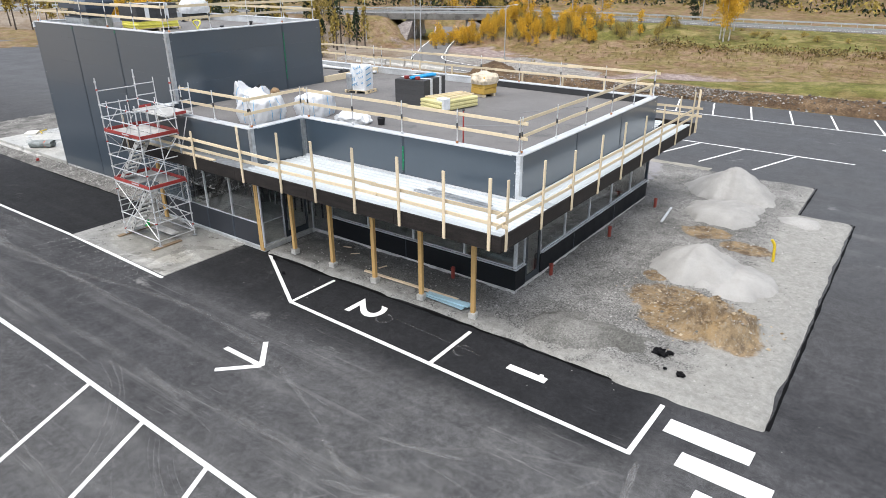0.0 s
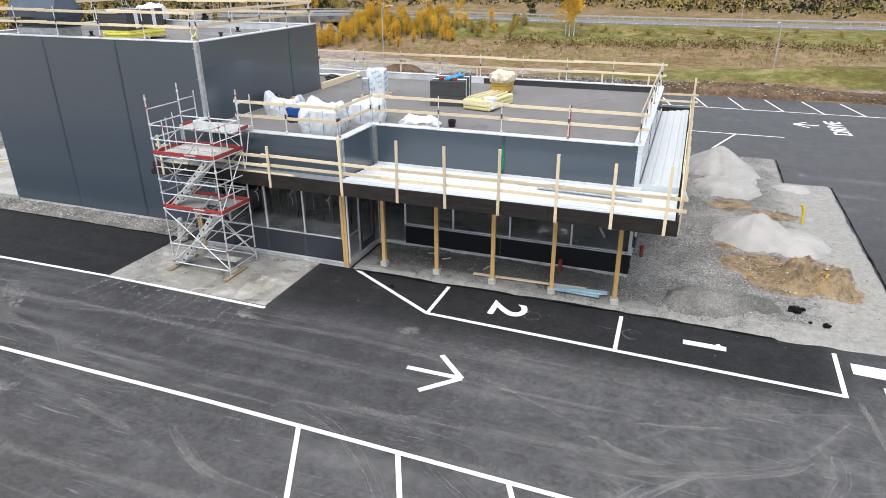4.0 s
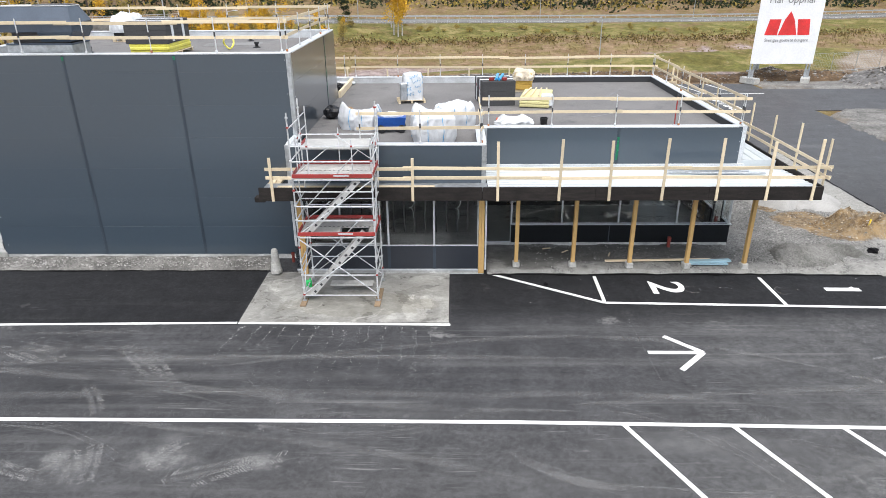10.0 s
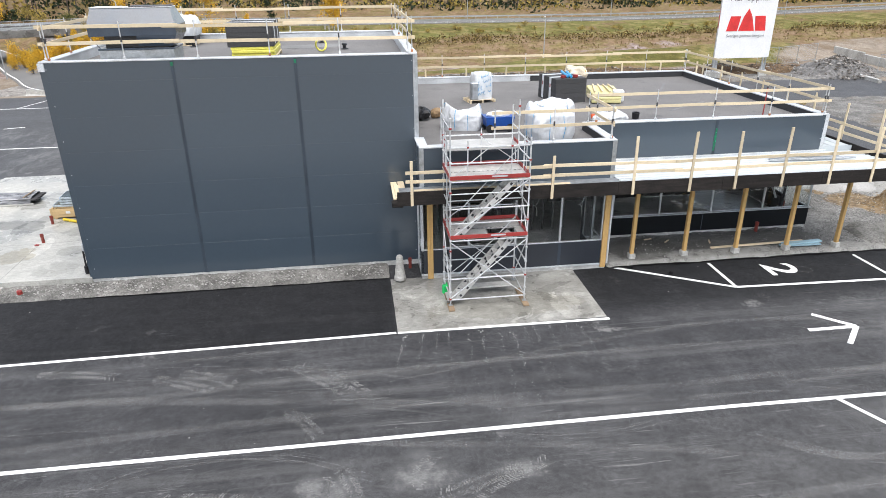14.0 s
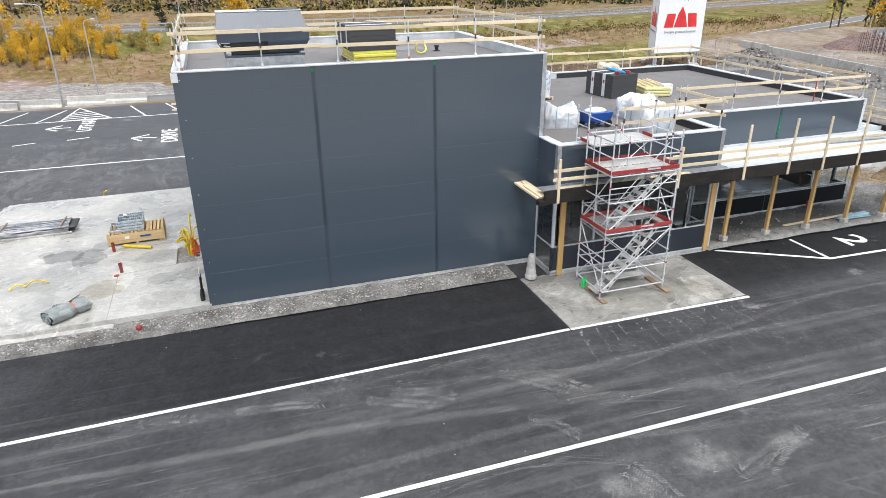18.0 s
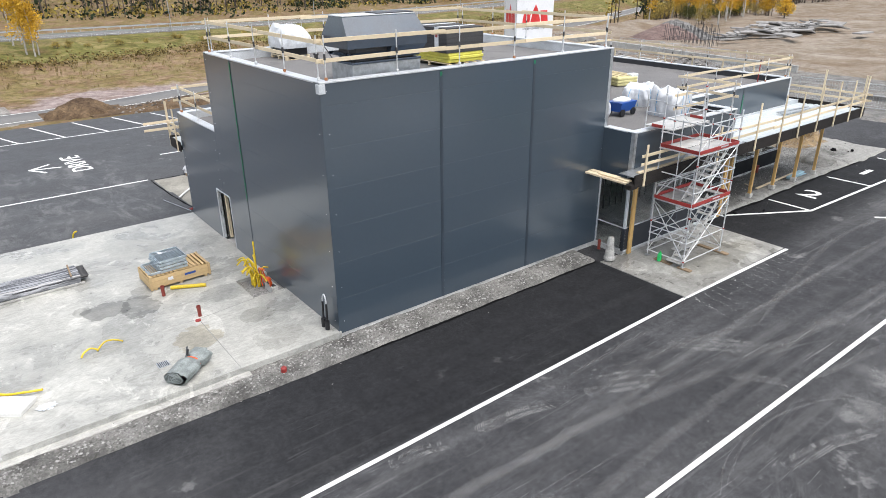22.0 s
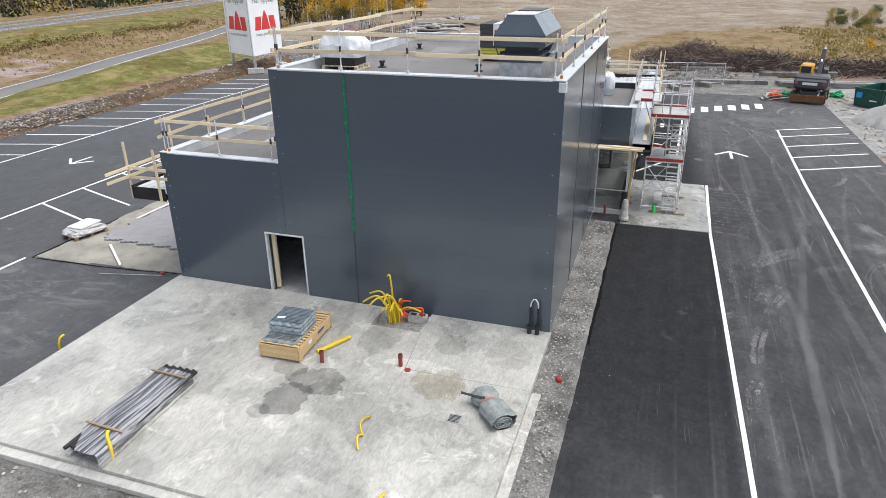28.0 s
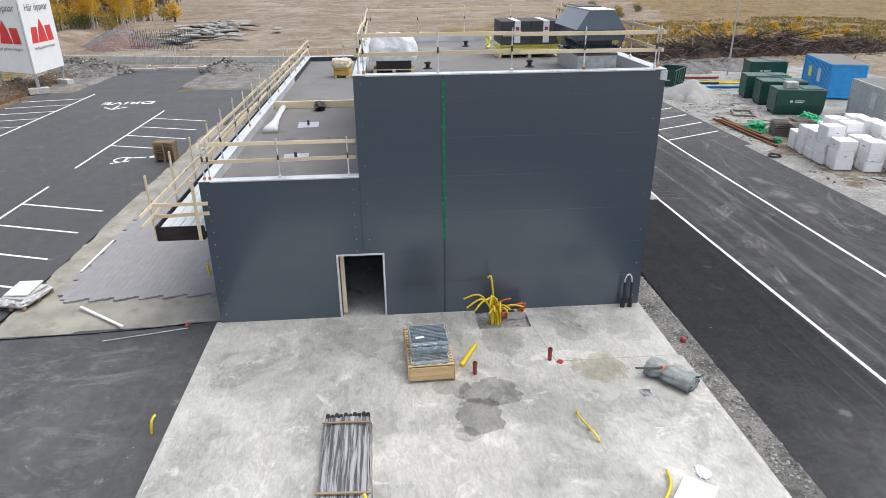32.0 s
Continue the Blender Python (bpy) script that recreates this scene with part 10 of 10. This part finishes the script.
def tyre_print(x0, y0, x1, y1, w=0.42, bend=0.0, keep=0.8):
    """Dusty tread bars left by a tyre between two points."""
    p, q = Vector((x0, y0, 0)), Vector((x1, y1, 0))
    d = (q - p)
    ln = d.length
    d.normalize()
    s = Vector((-d.y, d.x, 0))
    g = Geo()
    n = int(ln / 0.065)
    for i in range(n):
        f = i / n
        c_ = p + d * (ln * f) + s * bend * math.sin(PI * f)
        for side in (-1, 1):
            if rnd.random() > keep * (0.75 + 0.5 * math.sin(PI * f)):
                continue
            a = c_ + s * side * 0.03
            b = c_ + s * side * w / 2 * rnd.uniform(0.8, 1.05) + d * 0.08
            e = (b - a).normalized().cross(Vector((0, 0, 1))) * rnd.uniform(0.013, 0.021)
            g.add([a - e + Vector((0, 0, 0.004)), b - e + Vector((0, 0, 0.004)), b + e + Vector((0, 0, 0.004)), a + e + Vector((0, 0, 0.004))], [(3, 2, 1, 0)])
    solo("tyre_print", g, TREAD, "pale dusty tyre tread print on the asphalt", "tyre mark", "structure")


for a in ((-35.4, 9.68, -33.6, 8.83), (-34.7, 9.84, -33.1, 9.0), (-31.2, 9.85, -29.36, 7.89), (-31.6, 9.7, -30.0, 8.2), (-31.6, 7.7, -30.7, 6.5), (-30.1, 5.25, -29.7, 3.9), (-30.96, 4.94, -30.6, 4.3), (-30.57, 5.02, -30.1, 4.0), (-28.0, 4.1, -25.3, 4.86), (-27.3, 3.95, -25.9, 4.63), (-34.0, 4.85, -32.3, 4.6), (-32.3, 4.6, -30.0, 4.1), (-28.5, 4.4, -27.9, 5.4), (-41.2, 10.6, -39.7, 10.36), (-38.8, 10.3, -36.5, 9.9)):
    tyre_print(*a, 0.40, rnd.uniform(-0.15, 0.15))


def smear(pts, w, label="thin pale scuff line on the asphalt", brk=0.35, name="scuff_line"):
    """A broken thin line of dust along points."""
    g = Geo()
    for a, b in zip(pts, pts[1:]):
        a, b = Vector((*a, 0.004)), Vector((*b, 0.004))
        ln = (b - a).length
        d = (b - a).normalized()
        e = d.cross(Vector((0, 0, 1)))
        u = 0.0
        while u < ln:
            l_ = rnd.uniform(0.015, 0.12)
            if rnd.random() > brk:
                o = e * rnd.gauss(0, w * 0.35)
                k = rnd.uniform(0.15, 0.5) * w
                p, q = a + d * u + o, a + d * min(u + l_, ln) + o
                g.add([p - e * k, q - e * k * 0.7, q + e * k, p + e * k * 0.7], [(3, 2, 1, 0)])
            u += l_ * rnd.uniform(0.5, 1.3)
    solo(name, g, DUST, label, "scuff", "structure")


smear([(-13.7, 9.42), (-10.6, 9.23)], 0.04, brk=0.1)
smear([(-15.6, 11.5), (-15.52, 8.0)], 0.035, brk=0.1)
DRIP = Nodes("dried cement drips")
DRIP = DRIP.out(DRIP.mix(DRIP.island(), (0.16, 0.158, 0.152), (0.46, 0.455, 0.44)), 0.95)
for i in range(14):                                # drips carried out from the pad by tyres
    x = -28.1 + 0.46 * i + rnd.uniform(-0.12, 0.12)
    g = Geo()
    ye = rnd.uniform(4.2, 8.0)
    for k in range(rnd.randint(26, 60)):
        f = rnd.random() ** 1.3
        px_, py_ = x + (-0.9 + 0.10 * i) * f + rnd.gauss(0, 0.04), 10.95 - (10.95 - ye) * f
        r_ = rnd.uniform(0.008, 0.022) * (1.25 - f)
        pebble(g, px_, py_, 0.002, r_, rnd)
    solo("cement_drips", g, DRIP, "dotted trail of dried cement drips on the asphalt", "drips", "structure")


def sweep(pts, w, n, name="scuff_line", label="soft pale sweep mark on the asphalt"):
    """A bundle of hair-thin pale lines side by side, as tyres and brooms leave them."""
    g = Geo()
    for h in range(n):
        o = rnd.gauss(0, w * 0.4)
        i0 = rnd.randint(0, max(0, len(pts) // 3))
        i1 = rnd.randint(len(pts) * 2 // 3, len(pts))
        k = rnd.uniform(0.004, 0.011)
        vs = []
        for i in range(i0, i1):
            p = Vector((*pts[i], 0.004))
            d = Vector((*pts[min(i + 1, len(pts) - 1)], 0)) - Vector((*pts[max(i - 1, 0)], 0))
            e = d.normalized().cross(Vector((0, 0, 1)))
            oo = o + 0.02 * math.sin(i * 0.9 + h)
            vs += [p + e * (oo - k), p + e * (oo + k)]
        if len(vs) > 3:
            g.add(vs, [(2 * i, 2 * i + 2, 2 * i + 3, 2 * i + 1) for i in range(len(vs) // 2 - 1)])
    solo(name, fixed(g), DUST, label, "scuff", "structure")


for i in range(9):
    x, y = rnd.uniform(-46, -6), rnd.uniform(2.5, 10.8)
    l, a = rnd.uniform(3, 11), rnd.gauss(0, 0.10)
    sweep([(x + l * k / 16, y + l * a * (k / 16) ** 1.4) for k in range(17)], rnd.uniform(0.1, 0.3), rnd.randint(4, 8))
for cx, cy, r, a0, a1 in ((-1.5, 2.0, 5.2, 1.7, 3.0), (-1.5, 2.0, 6.9, 1.75, 2.9), (-1.0, 1.0, 7.6, 1.6, 2.6), (0.5, 5.0, 3.6, 0.2, 1.7), (1.5, 6.0, 5.2, -0.2, 1.2), (-19, 1, 6, 0.5, 1.6), (-33, -3, 11.5, 1.0, 1.9), (-33, -3, 12.6, 1.1, 2.0), (-33, 0, 6, 0.9, 2.2), (-9, 12, 7.5, 3.9, 5.3), (-9, 12, 8.6, 4.0, 5.2), (-8, 11, 6.2, 4.2, 5.5), (-23, 11, 5, 3.6, 4.9), (-24, 12, 6.4, 4.2, 5.4), (-3.5, 10, 4.5, 3.4, 4.8)):
    sweep([(cx + r * math.cos(a0 + (a1 - a0) * k / 30), cy + r * math.sin(a0 + (a1 - a0) * k / 30)) for k in range(31)], rnd.uniform(0.15, 0.35), rnd.randint(5, 9))
# faint broad bands of dust where wheels ran along the lane and turned
def dust_mat(name, k, lo=0.36, hi=0.62):
    m = Nodes(name)
    h = m.math("MULTIPLY", m.ramp(m.noise(13, 7, 0.8), lo, hi, 0.15, 1), m.ramp(m.noise(0.55, 5, 0.65), 0.36, 0.6, 0.3, 1))
    m.out(m.mix(m.noise(6, 4), (0.24, 0.24, 0.24), (0.36, 0.358, 0.354)), 0.95)
    m.put(m.b.inputs["Alpha"], m.math("MULTIPLY", h, k))
    return m.m


FAINT, CLEAR = dust_mat("faint wheel dust", 0.14), dust_mat("clear wheel dust", 0.34, 0.44, 0.64)
LAYER = itertools.count()


def wheel_band(ctrl, w, mat):
    """A dusty band through the control points, ragged at its edges and thin at its ends."""
    pts = []
    n = len(ctrl)
    for i in range(n - 1):
        p0, p1, p2, p3 = (Vector((*ctrl[max(0, min(n - 1, i + q))], 0)) for q in (-1, 0, 1, 2))
        m_ = max(6, int((p2 - p1).length / 0.12))
        for k in range(m_):
            u = k / m_
            pts.append(0.5 * ((2 * p1) + (p2 - p0) * u + (2 * p0 - 5 * p1 + 4 * p2 - p3) * u * u + (3 * p1 - p0 - 3 * p2 + p3) * u ** 3))
    for inner in (1.0, 0.6):
        z = 0.005 + 0.0005 * next(LAYER)
        vs = []
        for i, p in enumerate(pts):
            d = pts[min(i + 1, len(pts) - 1)] - pts[max(i - 1, 0)]
            e = d.normalized().cross(Vector((0, 0, 1)))
            f = i / (len(pts) - 1)
            k = 0.5 * w * inner * min(1.0, 6 * f + 0.1, 6 * (1 - f) + 0.1)
            o = 0.05 * nz(p.x, p.y, 0.5, 3)
            vs += [p + e * (o - k * (1 + 0.3 * nz(p.x, p.y, 3.0, 5))) + Vector((0, 0, z)), p + e * (o + k * (1 + 0.3 * nz(p.x, p.y, 3.0, 9))) + Vector((0, 0, z))]
        g = Geo().add(vs, [(2 * i, 2 * i + 1, 2 * i + 3, 2 * i + 2) for i in range(len(pts) - 1)])
        solo("wheel_band", fixed(g), mat, "faint dusty wheel band on the asphalt", "tyre mark", "structure")


for ctrl, w, mat in (([(-46.0, 9.2), (-36.7, 8.75), (-33.2, 8.9), (-28.5, 9.15), (-22.4, 9.2), (-17.2, 9.15)], 0.32, FAINT), ([(-44.0, 9.1), (-36.7, 8.7), (-34.8, 8.48), (-31.0, 7.97), (-27.4, 7.4), (-22.7, 6.8), (-18.0, 6.6)], 0.34, FAINT),
                     ([(-45.0, 6.6), (-35.9, 7.1), (-32.6, 7.26), (-29.2, 7.4), (-26.5, 7.45), (-21.5, 7.3), (-16.6, 7.35), (-12.5, 6.8)], 0.36, FAINT), ([(-30.6, 6.25), (-29.3, 6.04), (-26.4, 5.58), (-23.0, 5.0), (-19.5, 4.1)], 0.3, FAINT),
                     ([(-20.0, 5.05), (-19.0, 4.3), (-18.2, 4.0), (-17.0, 3.9)], 0.28, CLEAR), ([(-10.1, 8.3), (-9.4, 7.9), (-8.9, 7.78), (-8.2, 7.8)], 0.22, CLEAR), ([(-9.1, 9.1), (-8.2, 9.32), (-7.3, 9.55), (-6.9, 9.7)], 0.15, CLEAR),
                     ([(-9.2, 7.2), (-8.3, 7.5), (-6.9, 7.95), (-5.8, 8.4), (-5.0, 9.1)], 0.25, CLEAR), ([(-18.0, 6.9), (-12.8, 7.5), (-8.4, 7.9), (-5.5, 9.0), (-4.0, 11.0)], 0.3, FAINT), ([(-3.6, 12.0), (-3.45, 10.8), (-3.35, 9.7)], 0.2, CLEAR),
                     ([(-28.2, 8.65), (-24.7, 9.4), (-19.1, 10.3), (-14.5, 10.0), (-10.5, 8.6)], 0.28, FAINT), ([(-7.5, 3.0), (-5.5, 4.6), (-4.2, 7.0), (-3.8, 9.5)], 0.3, FAINT), ([(-9.5, 4.2), (-7.0, 5.4), (-5.2, 7.4), (-4.6, 9.6)], 0.26, CLEAR), ([(-26.0, 3.2), (-21.0, 3.0), (-15.0, 3.6), (-10.0, 5.2)], 0.34, FAINT)):
    wheel_band(ctrl, w, mat)
    if mat is CLEAR:
        (ax, ay), (bx, by), (ex, ey) = ctrl[0], ctrl[len(ctrl) // 2], ctrl[-1]
        sweep([((1 - u) ** 2 * ax + 2 * u * (1 - u) * (2 * bx - 0.5 * (ax + ex)) + u * u * ex, (1 - u) ** 2 * ay + 2 * u * (1 - u) * (2 * by - 0.5 * (ay + ey)) + u * u * ey) for u in [k / 24 for k in range(25)]], w * 0.8, 12)
# rings and a chalk line set out on the fresh strip
for x, y in ((-12.8, 13.6), (-9.6, 13.52)):
    sweep([(x + 0.27 * math.cos(k * 0.35), y + 0.27 * math.sin(k * 0.35)) for k in range(20)], 0.05, 5, "ring_mark", "faint pale ring scraped on the asphalt")
smear([(-12.4, 13.78), (-8.9, 13.58)], 0.03, brk=0.1)
# dark sealed joint round the gravel bed
SEAL = surf("bitumen edge", (0.005, 0.005, 0.0055), 0.8, spec=0.08)
for pts in ([(-19.9, 14.82), (-9.0, 14.80)], [(-9.0, 14.80), (-5.4, 14.72)], [(-39.2, 15.12), (-28.5, 15.14)], [(-1.43, 14.9), (-1.43, 31.8)], [(-1.4, 31.8), (-3.62, 31.8)], [(-3.62, 31.8), (-3.62, 36.6)], [(-3.68, 36.55), (-11.5, 36.55)], [(-39.2, 37.45), (-11.5, 37.2)], [(-39.22, 37.45), (-39.1, 34.0)], [(-39.1, 34.0), (-38.75, 30.7)]):
    (x0, y0), (x1, y1) = pts
    n = max(2, int(math.hypot(x1 - x0, y1 - y0) / 0.18))
    g = Geo()
    vs = []
    for i in range(n + 1):
        x, y = x0 + (x1 - x0) * i / n, y0 + (y1 - y0) * i / n
        o, w = 0.03 * nz(x, y, 0.8, 3), 0.035 + 0.03 * nz(x, y, 2.5, 5)
        if y0 < 16 and y1 < 16:
            o, w = 0.07 * nz(x, y, 1.7, 3), 0.03 + 0.05 * abs(nz(x, y, 3.5, 5)) + 0.10 * max(0, nz(x, y, 0.6, 9))
        dx, dy = (y1 - y0), -(x1 - x0)
        l = math.hypot(dx, dy)
        dx, dy = dx / l, dy / l
        vs += [(x + dx * (o - w), y + dy * (o - w), 0.012), (x + dx * (o + w), y + dy * (o + w), 0.012)]
    g.add(vs, [(2 * i, 2 * i + 1, 2 * i + 3, 2 * i + 2) for i in range(n)])
    solo("bitumen_edge", fixed(g), SEAL, "black ragged edge of the asphalt beside the gravel", "asphalt edge", "structure")
# joints in the slab
JT = surf("slab joint", (0.30, 0.30, 0.285), 0.9)
for (x0, y0), (x1, y1) in (((-48.3, 19.45), (-45.7, 19.7)), ((-45.7, 19.7), (-43.4, 19.9)), ((-43.4, 19.9), (-42.5, 19.85)), ((-42.5, 16.3), (-42.5, 19.85)), ((-42.5, 19.85), (-40.5, 20.1))):
    solo("slab_joint", Geo().beam((x0, y0, ZS + 0.001), (x1, y1, ZS + 0.001), 0.025, 0.004), JT, "narrow joint in the concrete slab", "slab joint", "structure")
# cables, ducts and studs behind the glass
PALE = surf("pale duct", (0.55, 0.56, 0.56), 0.5)
for p, q in (((-19.0, 18.4, 1.6), (-16.2, 18.3, 2.75)), ((-16.6, 18.6, 2.7), (-10.6, 18.6, 2.75)), ((-12.0, 18.2, 2.8), (-11.2, 18.3, 1.2)), ((-14.4, 18.3, 2.0), (-13.2, 18.4, 2.15))):
    solo("duct_run", Geo().tube(p, q, 0.05, 8), PALE, "pale duct run inside the unfinished room", "duct", group="duct runs")
for x, y in ((-16.4, 18.0), (-13.9, 18.1), (-21.2, 15.3), (-22.9, 15.4), (-24.4, 15.3), (-17.5, 18.1), (-11.6, 18.0)):
    pts = [(x + 0.14 * math.sin(a) * (1 - a / 14), y, 2.9 - 0.09 * a + 0.12 * math.cos(a)) for a in [0.7 * k for k in range(13)]]
    solo("cable_loop", Geo().pipe(pts, 0.016, 5), PALE, "pale cable loop hanging behind the glass", "cable", group="cable loops")
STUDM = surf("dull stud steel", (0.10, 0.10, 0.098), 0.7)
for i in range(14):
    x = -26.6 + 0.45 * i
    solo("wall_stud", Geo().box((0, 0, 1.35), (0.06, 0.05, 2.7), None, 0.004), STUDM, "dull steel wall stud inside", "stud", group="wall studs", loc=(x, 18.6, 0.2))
